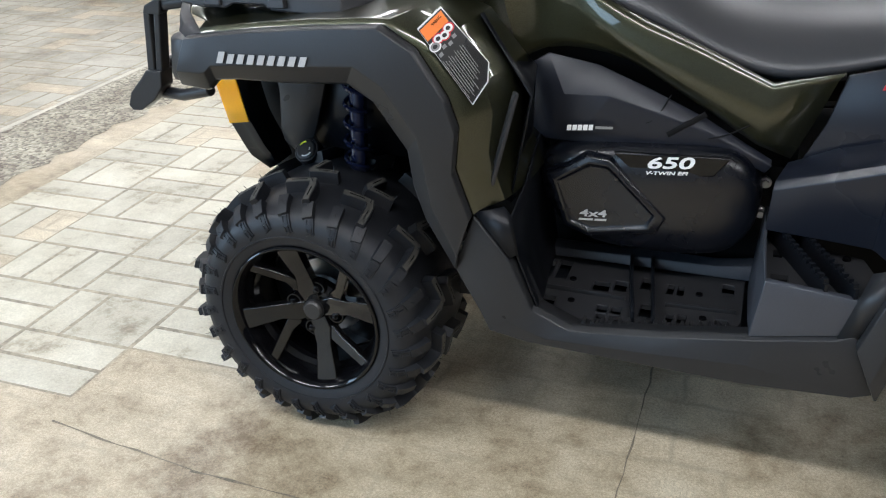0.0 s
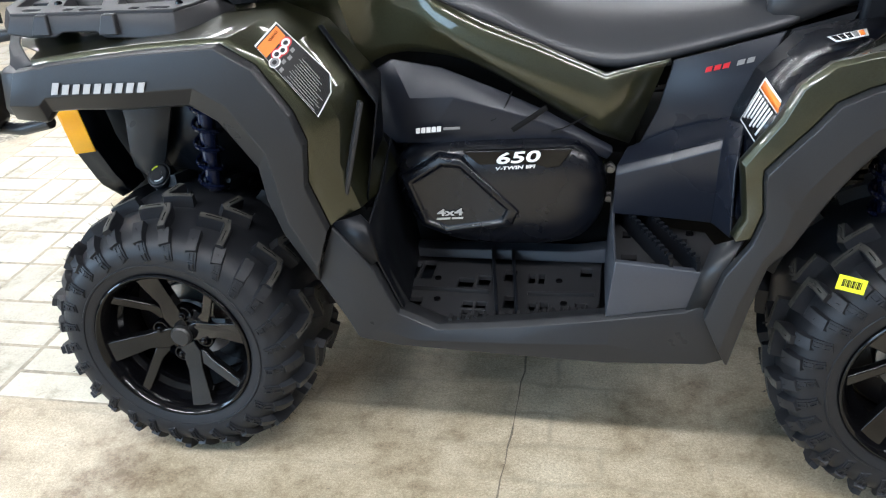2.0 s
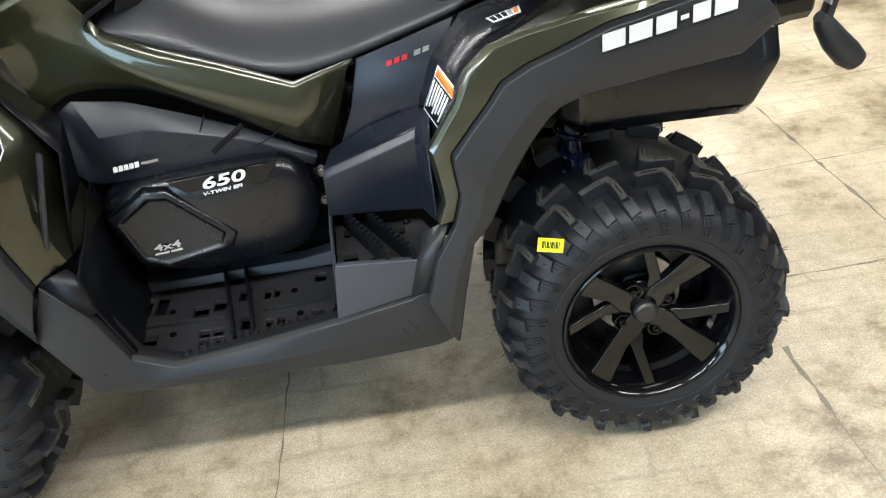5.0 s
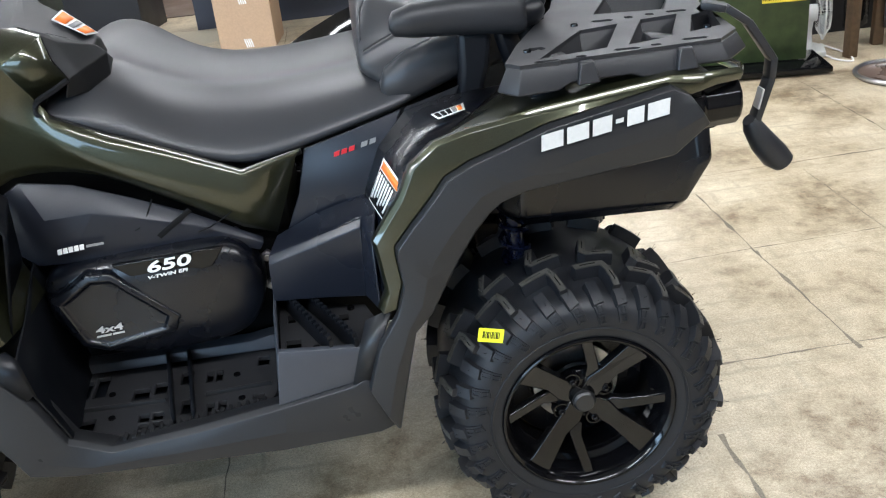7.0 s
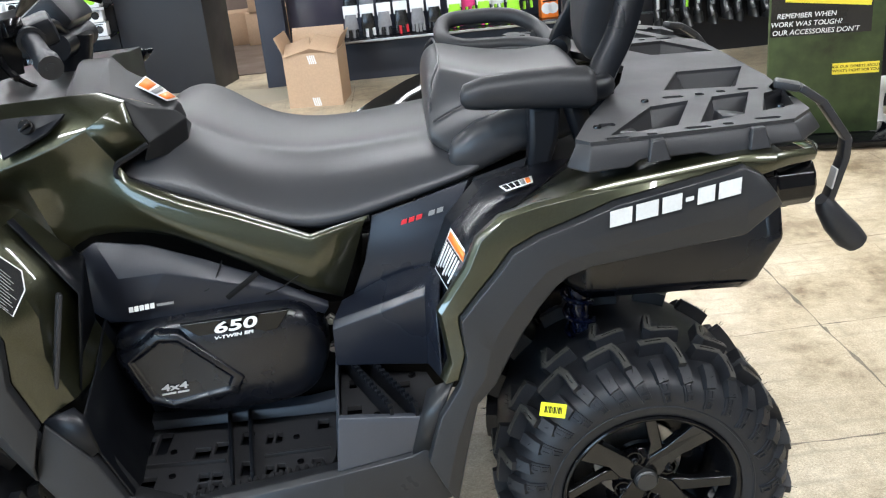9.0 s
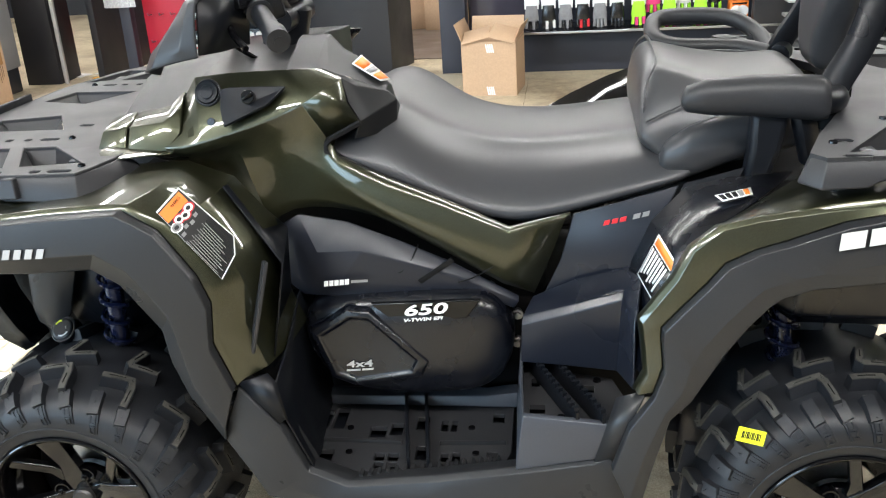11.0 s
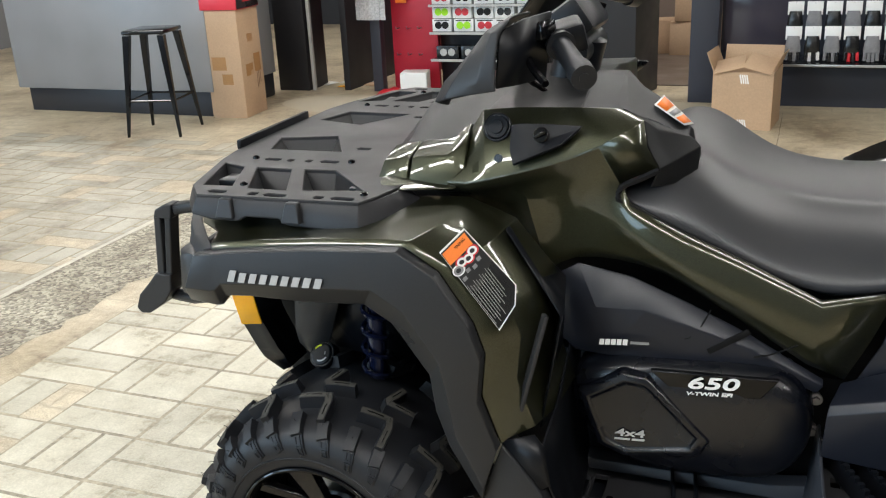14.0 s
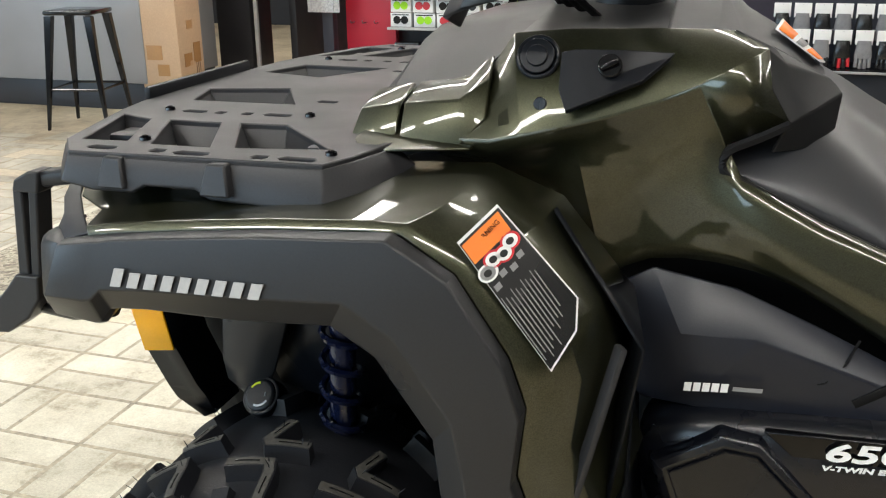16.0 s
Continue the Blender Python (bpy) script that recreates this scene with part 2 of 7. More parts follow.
def tube(bm, pts, r, seg=10, closed=False, flat=1.0, n=0):
    """A round bar along points; flat squeezes it across."""
    p = curve_through(pts, n, closed) if n else [Vector(q) for q in pts]
    rows = []
    up = Vector((0.13, 0.29, 0.95))
    for i, q in enumerate(p):
        a = p[i - 1] if (i or closed) else q
        b = p[(i + 1) % len(p)] if (i < len(p) - 1 or closed) else q
        d = (b - a).normalized()
        u = d.cross(up)
        u = u.normalized() if u.length > 1e-4 else Vector((1, 0, 0))
        w = u.cross(d).normalized()
        rows.append([q + r * (flat * math.cos(k * math.tau / seg) * u + math.sin(k * math.tau / seg) * w) for k in range(seg)])
    return grid(bm, rows, close_u=closed, close_v=True, caps=not closed)


def prism(bm, outline, place, w0, w1):
    """An outline of (u, v) drawn out from w0 to w1; place(u, v, w) gives the point."""
    a = [bm.verts.new(place(u, v, w0)) for u, v in outline]
    b = [bm.verts.new(place(u, v, w1)) for u, v in outline]
    bm.faces.new(a), bm.faces.new(list(reversed(b)))
    for i in range(len(a)):
        j = (i + 1) % len(a)
        bm.faces.new((a[i], b[i], b[j], a[j]))
    return bm


def xz(y0=0.0):
    return lambda u, v, w: (u, y0 + w, v)


def flipped(bm):
    """A copy mirrored to the far side."""
    other = bm.copy()
    bmesh.ops.transform(other, matrix=Matrix.Diagonal((1, -1, 1, 1)), verts=other.verts)
    bmesh.ops.reverse_faces(other, faces=other.faces)
    return other


def both(name, bm, material, parent, label="", **how):
    """The part on the near side and its twin on the far side."""
    far = flipped(bm)
    near = part(name, bm, material, parent, label, **how)
    part(name, far, material, parent, label, **how)
    return near


def lettering(name, text, size, material, parent, m, shear=0.0, label="", bold=0.0, depth=0.0006):
    """Raised writing in the built-in font, as a mesh."""
    cu = bpy.data.curves.new(name, "FONT")
    cu.body, cu.size, cu.shear, cu.extrude, cu.offset, cu.resolution_u = text, size, shear, depth, bold, 3
    cu.align_x, cu.align_y = "CENTER", "CENTER"
    temp = new("temporary", cu)
    me = bpy.data.meshes.new_from_object(temp.evaluated_get(bpy.context.evaluated_depsgraph_get()))
    bpy.data.objects.remove(temp)
    bpy.data.curves.remove(cu)
    me.materials.clear()
    me.materials.append(material)
    ob = new(name, me)
    ob.matrix_world = m
    ob.parent = parent
    if parent is not None:
        ob.matrix_parent_inverse = parent.matrix_world.inverted()
    if label:
        ob["label"] = label
    return ob


def on_side(x, y, z, turn=0.0, yaw=0.0, lean=0.0):
    """A frame on the near side: its x runs along the machine, its y up."""
    return pose(x, y, z, 90 + lean, 0, yaw) @ pose(0, 0, 0, 0, 0, turn)


# ---- the room ----
ROOM = (-9.0, 9.0, -6.0, 10.0, 3.6)
bm = bmesh.new()
box(bm, (0, 2, -0.05), (18, 16, 0.1))
floor = tagged(part("floor", bm, FLOOR, smooth=0), "cream and brown worn stamped concrete floor", "floor", kind="structure")
bm = bmesh.new()
box(bm, (0, 2, 3.65), (18, 16, 0.1))
tagged(part("ceiling", bm, CEILING, smooth=0), "plain pale grey showroom ceiling", "ceiling", kind="structure")
for name, c, s, mat in (("wall_north", (0, 10.1, 1.8), (18.4, 0.2, 3.8), DARKWALL), ("wall_south", (0, -6.1, 1.8), (18.4, 0.2, 3.8), GREYCOUNTER),
                        ("wall_east", (9.1, 2, 1.8), (0.2, 16, 3.8), NAVY), ("wall_west", (-9.1, 2, 1.8), (0.2, 16, 3.8), GREYCOUNTER)):
    bm = bmesh.new()
    box(bm, c, s)
    tagged(part(name, bm, mat, smooth=0), "painted showroom wall", "wall", kind="structure")


def strip_light(x, y):
    t = thing("ceiling_light", "long white strip light under the ceiling", "ceiling light", pose(x, y, 3.52), group="strip lights")
    bm = bmesh.new()
    box(bm, (0, 0, 0.04), (2.3, 0.22, 0.06), bevel=0.01)
    part("housing", bm, FANWHITE, t)
    bm = bmesh.new()
    for d in (-0.05, 0.05):
        cyl(bm, (-1.1, d, 0), (1.1, d, 0), 0.016, seg=10)
    part("tube", bm, TUBE, t)


for ix in range(-3, 4):
    for y in (1.9, 6.2):
        strip_light(ix * 2.5, y)
for x in (-4.6, -1.5, 1.6, 4.7):
    strip_light(x, -2.7)
# the light of the strips, row by row
for x, y, long, watts in ((-4.6, -2.7, 2.3, 115.0), (-1.5, -2.7, 2.3, 105.0), (1.6, -2.7, 2.3, 110.0), (4.7, -2.7, 2.3, 110.0), (0, 1.9, 15.0, 430.0), (0, 6.2, 15.0, 470.0)):
    d = bpy.data.lights.new("strip_row", "AREA")
    d.shape, d.size, d.size_y, d.energy, d.color = "RECTANGLE", long, 0.22, watts, (1.0, 0.983, 0.945)
    new("strip_row", d).matrix_world = pose(x, y, 3.44)
# added cool fills for daylight, west and behind the camera; no windows are built
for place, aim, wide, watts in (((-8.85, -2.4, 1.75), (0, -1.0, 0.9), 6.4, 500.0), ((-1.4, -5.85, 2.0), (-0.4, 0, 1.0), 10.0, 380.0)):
    d = bpy.data.lights.new("window_fill", "AREA")
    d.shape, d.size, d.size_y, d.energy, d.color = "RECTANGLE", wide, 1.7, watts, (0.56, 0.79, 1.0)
    new("window_fill", d).matrix_world = look(place, aim)


# ---- the quad bike ----
quad = thing("quad_bike", "olive metallic four-wheeled quad bike with black plastic flares", "quad bike", pose(0.003, -0.008, -0.030))


def bar(bm, p, q, w, h, bevel=0.0):
    """A straight flat bar between two points, w wide and h high."""
    p, q = Vector(p), Vector(q)
    d = q - p
    turn = d.to_track_quat("X", "Z").to_matrix().to_4x4()
    return box(bm, (p + q) / 2, (d.length, w, h), turn, bevel)


# moulded sheets with open pockets and slots
def sheet(bm, outline, holes, z_of, thick, pockets=None):
    """A flat sheet with holes, thick downwards; the large holes get sloping pocket walls, each a mesh of its own in pockets."""
    start = len(bm.verts)
    edges = []
    for loop in [outline, *holes]:
        vs = [bm.verts.new((x, y, z_of(x))) for x, y in loop]
        edges += [bm.edges.new((vs[i], vs[(i + 1) % len(vs)])) for i in range(len(vs))]
    top = [f for f in bmesh.ops.triangle_fill(bm, edges=edges, use_beauty=True)["geom"] if isinstance(f, bmesh.types.BMFace)]
    down = bmesh.ops.extrude_face_region(bm, geom=top)["geom"]
    bmesh.ops.translate(bm, vec=(0, 0, -thick), verts=[v for v in down if isinstance(v, bmesh.types.BMVert)])
    for loop in holes:
        cx, cy = sum(p[0] for p in loop) / len(loop), sum(p[1] for p in loop) / len(loop)
        if max(abs(p[0] - cx) for p in loop) > 0.03:
            pockets.append(grid(bmesh.new(), [[(cx + (x - cx) * q, cy + (y - cy) * q, z_of(x) - dz) for x, y in loop] for q, dz in ((0.985, thick * 0.4), (0.70, 0.045), (0.66, 0.045), (0.95, thick * 0.5))], close_v=True))
    return bm


# wheels: the axle runs along y, the outer side faces -y
def ring(bm, profile, seg=72, closed=False):
    rows = [[(r * math.cos(a * math.tau / seg), y, r * math.sin(a * math.tau / seg)) for r, y in profile] for a in range(seg)]
    return grid(bm, rows, close_u=True, close_v=closed)


def carcass(width):
    """Half the tyre's section, from the crown's middle over the shoulder to the bead."""
    m = (width - 0.06) / 2
    return [(0.3035, m), (0.3025, m * 0.6), (0.2995, m * 0.24 + 0.004), (0.2925, -0.007), (0.2825, -0.029), (0.2675, -0.0445), (0.248, -0.0525), (0.229, -0.0525), (0.208, -0.0495), (0.196, -0.045), (0.186, -0.030)]


def on_tyre(width, a, s, h, flip):
    """A point over the carcass: angle, way down the section from the shoulder, height; flip is the inner side."""
    p = [Vector(q) for q in carcass(width)]
    at = [0.0]
    for q, r in zip(p, p[1:]):
        at.append(at[-1] + (r - q).length)
    s = min(max(s + at[3], -at[3]), at[-1] - 1e-4)
    over = s < 0
    s = abs(s)
    k = max(n for n in range(len(p) - 1) if at[n] <= s)
    q = p[k].lerp(p[k + 1], (s - at[k]) / (at[k + 1] - at[k]))
    def lean(n):
        d = (p[min(n + 1, len(p) - 1)] - p[max(n - 1, 0)]).normalized()
        return Vector((-d.y, d.x)) if d.y < 0 else Vector((d.y, -d.x))
    n = lean(k).lerp(lean(k + 1), (s - at[k]) / (at[k + 1] - at[k])).normalized()
    if q.x < 0.24:
        n = Vector((0, -1))
    r, y = q.x + n.x * h, q.y + n.y * h
    middle = (width - 0.06) / 2
    if over != bool(flip):
        y = 2 * middle - y
    return Vector((r * math.cos(a), y, r * math.sin(a)))


def tread(bm, width, line, wide, height, flip, base=-0.004, flare=1.35):
    """A rubber bar along a line of (arc, way down the section), with sloping flanks; height may run from the first end to the last."""
    pts = [Vector(q) for q in line]
    fine = []
    for q, r in zip(pts, pts[1:]):
        n = max(1, round((r - q).length / 0.016))
        fine += [q.lerp(r, k / n) for k in range(n)]
    fine.append(pts[-1])
    low, high = height if isinstance(height, tuple) else (height, height)
    rows = []
    for k, q in enumerate(fine):
        d0 = (q - fine[k - 1]).normalized() if k else (fine[1] - q).normalized()
        d1 = (fine[k + 1] - q).normalized() if k < len(fine) - 1 else d0
        n = Vector((-(d0 + d1).y, (d0 + d1).x)).normalized()
        n *= 1 / max(0.6, n.dot(Vector((-d0.y, d0.x))))
        h = low + (high - low) * k / (len(fine) - 1)
        ends = (d0 * 0.004 * flare) * ((k == len(fine) - 1) - (k == 0)) if base < 0 else Vector((0, 0))
        row = []
        for off, up, grow in ((-flare, base, 1), (-1, h, 0), (1, h, 0), (flare, base, 1)):
            e = q + n * (off * wide / 2) + ends * grow
            row.append(on_tyre(width, e.x / 0.30, e.y, up, flip))
        rows.append(row)
    return grid(bm, rows, close_v=True, caps=True)


def tread_lines(width):
    """The hooked blocks of the shoulder row and of the crown row, and the bars on the side wall: kind, line, inner side."""
    blocks = 14 if width < 0.33 else 17
    pitch = math.tau * 0.30 / blocks
    out = []
    for k in range(blocks):
        u = k * pitch
        for flip in (0, 1):
            v = u + flip * pitch * 0.5
            out.append(("hook", [(v + 0.062, -0.036), (v + 0.004, -0.046), (v - 0.004, -0.030), (v - 0.012, 0.014)], flip))
            for half in (0, 1):
                w = v - 0.020 + half * pitch * 0.5
                out.append(("knob", [(w + 0.004, 0.012 - 0.012 * half), (w - 0.006, 0.040)], flip))
                out.append(("rib", [(w - 0.006, 0.036), (w - 0.022, 0.076 + 0.006 * half)], flip))
        out.append(("crown", [(u + 0.018, -0.142), (u + 0.030, -0.092), (u + 0.024, -0.084), (u - 0.030, -0.094)], 0))
    return out


def tyre_mesh(width):
    """Carcass, hooked tread blocks and the ribs on the side wall."""
    m = (width - 0.06) / 2
    bm = bmesh.new()
    half = carcass(width)
    ring(bm, list(reversed(half)) + [(r, 2 * m - y) for r, y in half[1:]], 96)
    for kind, line, flip in tread_lines(width):
        if kind in ("hook", "crown"):
            tread(bm, width, line, 0.017, 0.027, flip)
        elif kind == "knob":
            tread(bm, width, line, 0.023, (0.017, 0.012), flip)
        else:
            tread(bm, width, line, 0.024, (0.0050, 0.0032), flip, flare=1.15)
            if not flip:
                a, b = Vector(line[0]), Vector(line[1])
                for q, r in ((0.16, 0.50), (0.62, 0.94)):
                    for side in (-0.0058, 0.0058):
                        p0, p1 = a.lerp(b, q), a.lerp(b, r)
                        tread(bm, width, [(p0.x + side, p0.y), (p1.x + side, p1.y)], 0.0034, (0.0074, 0.0056), flip, flare=1.2, base=0.001)
                    for e in (q, r):
                        p0 = a.lerp(b, e)
                        tread(bm, width, [(p0.x - 0.0075, p0.y - 0.001), (p0.x + 0.0075, p0.y + 0.001)], 0.0032, 0.0066, flip, flare=1.2, base=0.001)
    ring(bm, [(0.2155, -0.0490), (0.2175, -0.0535), (0.2205, -0.0540), (0.2225, -0.0510)], 96)
    return bm


def worn_mesh(width):
    """The pale rough tops of the hooked blocks and thin edges on the knobs."""
    bm = bmesh.new()
    for kind, line, flip in tread_lines(width):
        if flip:
            continue
        if kind in ("hook", "crown"):
            tread(bm, width, line, 0.0125, 0.0278, flip, base=0.024, flare=1.1)
        elif kind == "knob":
            a, b = Vector(line[0]), Vector(line[1])
            tread(bm, width, [(a.x - 0.008, a.y + 0.001), (a.x + 0.008, a.y + 0.001)], 0.003, 0.0154, flip, base=0.012, flare=1.1)
    return bm


def slit_mesh(width):
    """Narrow strips laid on the blocks, painted near-black for the shade in the sipes."""
    bm = bmesh.new()
    for kind, line, flip in tread_lines(width):
        if flip or kind == "rib":
            continue
        spans = [(line[0], line[1])] + ([(line[2], line[3])] if len(line) > 2 else [])
        for a, b in spans:
            a, b = Vector(a), Vector(b)
            h = 0.0286 if kind in ("hook", "crown") else (0.0142, 0.0122)
            tread(bm, width, [a.lerp(b, 0.22), a.lerp(b, 0.78)], 0.0018, h, flip, base=0.008, flare=1.0)
    return bm


def hair_mesh(width):
    """Thin rubber vent hairs left on the tread."""
    rnd = random.Random(21)
    bm = bmesh.new()
    for kind, line, flip in tread_lines(width):
        if kind == "rib":
            continue
        for _ in range(3 if kind != "knob" else 1):
            k = rnd.randrange(len(line) - 1)
            q = Vector(line[k]).lerp(Vector(line[k + 1]), rnd.random())
            h = 0.026 if kind != "knob" else 0.013
            long = rnd.uniform(0.006, 0.015)
            a, b = on_tyre(width, q.x / 0.30, q.y, h, flip), on_tyre(width, (q.x + rnd.uniform(-0.003, 0.003)) / 0.30, q.y + rnd.uniform(-0.003, 0.003), h + long, flip)
            cyl(bm, a, b, 0.0008, 0.0005, seg=3, caps=False)
    return bm


def spoke_meshes():
    """The broad spokes and the thin branch that leaves each one."""
    out = []
    for k in range(4):
        turned = pose(0, 0, 0, 0, -(90 * k + 28), 0)
        def place(u, v, w):
            q = min(1.0, math.hypot(u, v) / 0.182)
            return turned @ Vector((u, 0.006 - 0.040 * q * q + w, v))
        for name, outline, deep in (("broad_spoke", [(0.020, -0.022), (0.020, 0.022), (0.052, 0.030), (0.092, 0.021), (0.181, 0.029), (0.183, 0.0), (0.180, -0.029), (0.095, -0.019), (0.050, -0.021)], 0.026),
                                    ("thin_spoke", [(0.048, 0.024), (0.080, 0.018), (0.094, 0.036), (0.1465, 0.1095), (0.130, 0.128), (0.076, 0.054), (0.050, 0.038)], 0.022)):
            bm = bmesh.new()
            prism(bm, outline, place, 0.0 if deep > 0.024 else 0.003, deep)
            out.append((name, bm))
    return out


def rim_mesh(width):
    i = width - 0.06
    bm = bmesh.new()
    ring(bm, [(0.172, -0.018), (0.177, -0.034), (0.183, -0.046), (0.189, -0.051), (0.194, -0.048), (0.194, -0.034), (0.186, -0.028), (0.184, i - 0.03), (0.172, i - 0.03), (0.164, i * 0.5), (0.164, 0.035), (0.156, 0.030), (0.157, 0.016), (0.169, 0.006)], 96, True)
    ring(bm, [(0.0, 0.012), (0.050, 0.012), (0.068, 0.022), (0.072, 0.034), (0.066, 0.055), (0.0, 0.055)], 48)
    return bm


def wheel(x, near, width, turn):
    s = -1 if near else 1
    m = pose(x, s * 0.568, 0.331) @ (Matrix() if near else pose(0, 0, 0, 0, 0, 180)) @ pose(0, 0, 0, 0, turn, 0) @ Matrix.Diagonal((0.905, 1, 0.905, 1))
    bm = bmesh.new()
    cyl(bm, (0, 0.04, 0), (0, 0.13, 0), 0.05, seg=24)
    cyl(bm, (0, 0.095, 0), (0, 0.105, 0), 0.163, seg=40)
    w = part("wheel", bm, SATIN, quad, "wheel with a black hub and brake shield inside", bevel=0.002)
    w.matrix_basis = m
    bm = bmesh.new()
    cyl(bm, (0, 0.072, 0), (0, 0.078, 0), 0.100, seg=48)
    part("brake_disc", bm, STEEL, w, "bare steel brake disc", bevel=0.001)
    part("tyre", tyre_mesh(width), RUBBER, w, "black knobbly mud tyre", smooth=30)
    tagged(part("worn_top_rest", worn_mesh(width), MOULD, w, "pale rough tops of the tread blocks", smooth=30), kind="stuff")
    tagged(part("sipe_shade_rest", slit_mesh(width), BLACKINK, w, "narrow near-black strips painted as the shade in the sipes", smooth=0), kind="stuff")
    tagged(part("vent_hair_rest", hair_mesh(width), RUBBER, w, "thin rubber vent hairs on the tread", smooth=0), kind="stuff")
    rim = part("rim", rim_mesh(width), GLOSSBLACK, w, "gloss black alloy rim", smooth=32, bevel=0.0015)
    for name, bm in spoke_meshes():
        part(name, bm, SPOKE, w, "gloss black spoke", smooth=32, bevel=0.003)
    bm = bmesh.new()
    grid(bm, [[(r * math.cos(a * math.tau / 32), y, r * math.sin(a * math.tau / 32)) for r, y in ((0.0, -0.010), (0.021, -0.009), (0.0255, -0.004), (0.0265, 0.014))] for a in range(32)], close_u=True)
    part("hub_cap", bm, HUBCAP, w, "satin black hub cap")
    for k in range(4):
        a = radians(28 + 66 + 90 * k)
        cx, cz = 0.056 * math.cos(a), 0.056 * math.sin(a)
        bm = bmesh.new()
        cyl(bm, (cx, 0.020, cz), (cx, 0.000, cz), 0.0115, 0.0095, seg=6)
        cyl(bm, (cx, 0.001, cz), (cx, -0.006, cz), 0.006, 0.005, seg=10)
        part("lug_nut", bm, GLOSSBLACK, w, bevel=0.0015)
        bm = bmesh.new()
        ring(bm, [(0.0145, 0.022), (0.0165, 0.006), (0.0195, 0.006), (0.0205, 0.024)], 20)
        bmesh.ops.translate(bm, vec=(cx, 0, cz), verts=bm.verts)
        part("nut_collar", bm, GLOSSBLACK, w)
    return w


wheel(0.0, True, 0.30, 16)
wheel(1.499, True, 0.36, 69)
wheel(0.0, False, 0.27, 12)
wheel(1.499, False, 0.33, 50)


# fender flares: stations of the lower edge and the upper edge along the arch
def flare(stations, lip=0.055, y_low=-0.622, y_up=-0.606, fold=0.40, under=0.012):
    bm = bmesh.new()
    rows = []
    for lx, lz, ux, uz in stations:
        low, up = Vector((lx, 0, lz)), Vector((ux, 0, uz))
        def at(t, y):
            p = low.lerp(up, t)
            return (p.x, y, p.z)
        rows.append([at(0.10, y_low + lip), at(0.0, y_low + under), at(0.05, y_low + under - 0.012), at(fold, y_low - 0.012), at(0.5 + fold / 2, y_low - 0.008), at(0.96, y_low - 0.002), at(1.0, y_up)])
    return grid(bm, rows)


FRONT = [(-0.222, 0.829, -0.188, 0.934), (-0.165, 0.823, -0.140, 0.942), (-0.155, 0.826, -0.130, 0.943), (-0.140, 0.846, -0.115, 0.946), (-0.09, 0.850, -0.04, 0.955), (0.02, 0.850, 0.07, 0.967), (0.14, 0.858, 0.22, 0.977),
         (0.19, 0.828, 0.285, 0.938), (0.255, 0.737, 0.343, 0.852), (0.263, 0.668, 0.362, 0.797), (0.287, 0.600, 0.353, 0.715), (0.345, 0.500, 0.385, 0.625)]
both("front_fender_flare", flare(FRONT, fold=0.38, under=0.026), FLARE, quad, "dark grey plastic flare over the front wheel", bevel=0.002, solid=0.005, smooth=14)
# rear: lower edge, seam to the painted edge, painted edge's inner side
ARCH = [(1.125, 0.365, 1.075, 0.470, 1.075, 0.470), (1.150, 0.470, 1.105, 0.560, 1.105, 0.560), (1.178, 0.575, 1.147, 0.623, 1.122, 0.617), (1.214, 0.612, 1.163, 0.676, 1.139, 0.655), (1.242, 0.661, 1.157, 0.736, 1.131, 0.727), (1.269, 0.708, 1.158, 0.752, 1.127, 0.757),
        (1.304, 0.759, 1.192, 0.792, 1.155, 0.797), (1.335, 0.795, 1.229, 0.833, 1.182, 0.834), (1.357, 0.811, 1.258, 0.870, 1.208, 0.889), (1.403, 0.826, 1.305, 0.894, 1.252, 0.926), (1.450, 0.830, 1.352, 0.909, 1.310, 0.941),
        (1.560, 0.842, 1.440, 0.941, 1.420, 0.957), (1.665, 0.853, 1.660, 0.983, 1.660, 0.983), (1.728, 0.905, 1.690, 0.965, 1.690, 0.965)]
REAR = [(lx, lz, ix, iz) for lx, lz, ox, oz, ix, iz in ARCH]
LOWER = [(lx, lz, ox, oz) for lx, lz, ox, oz, ix, iz in ARCH]
both("rear_fender_flare", flare(LOWER), FLARE, quad, "dark grey plastic flare over the rear wheel", bevel=0.002, solid=0.005, smooth=14)


# green fender tops, from the flare's edge inwards
bm = bmesh.new()
rows = []
for x, z, k, f in ((-0.160, 0.940, 0, 1), (-0.12, 0.947, 0, 0.85), (-0.04, 0.957, 0, 0.5), (0.07, 0.969, 0.05, 0.2), (0.185, 0.977, 0.25, 0), (0.225, 0.977, 0.5, 0), (0.285, 0.940, 0.85, 0), (0.343, 0.854, 1, 0), (0.362, 0.799, 1, 0), (0.353, 0.717, 1, 0), (0.385, 0.627, 1, 0)):
    rows.append([(x, -0.604, z - 0.003), (x + 0.012 * k - 0.008 * f, -0.595, z + 0.006), (x + 0.050 * k - 0.035 * f, -0.56 + 0.03 * (1 - k), z + 0.006 + 0.010 * k), (x + 0.072 * k - 0.095 * f, -0.49, z + 0.008 + 0.014 * k), (x + 0.080 * k - 0.165 * f, -0.38, z + 0.018 + 0.008 * k)])
grid(bm, rows)
both("front_fender", bm, GREEN, quad, "olive metallic front fender", bevel=0.006, solid=0.004, smooth=40)
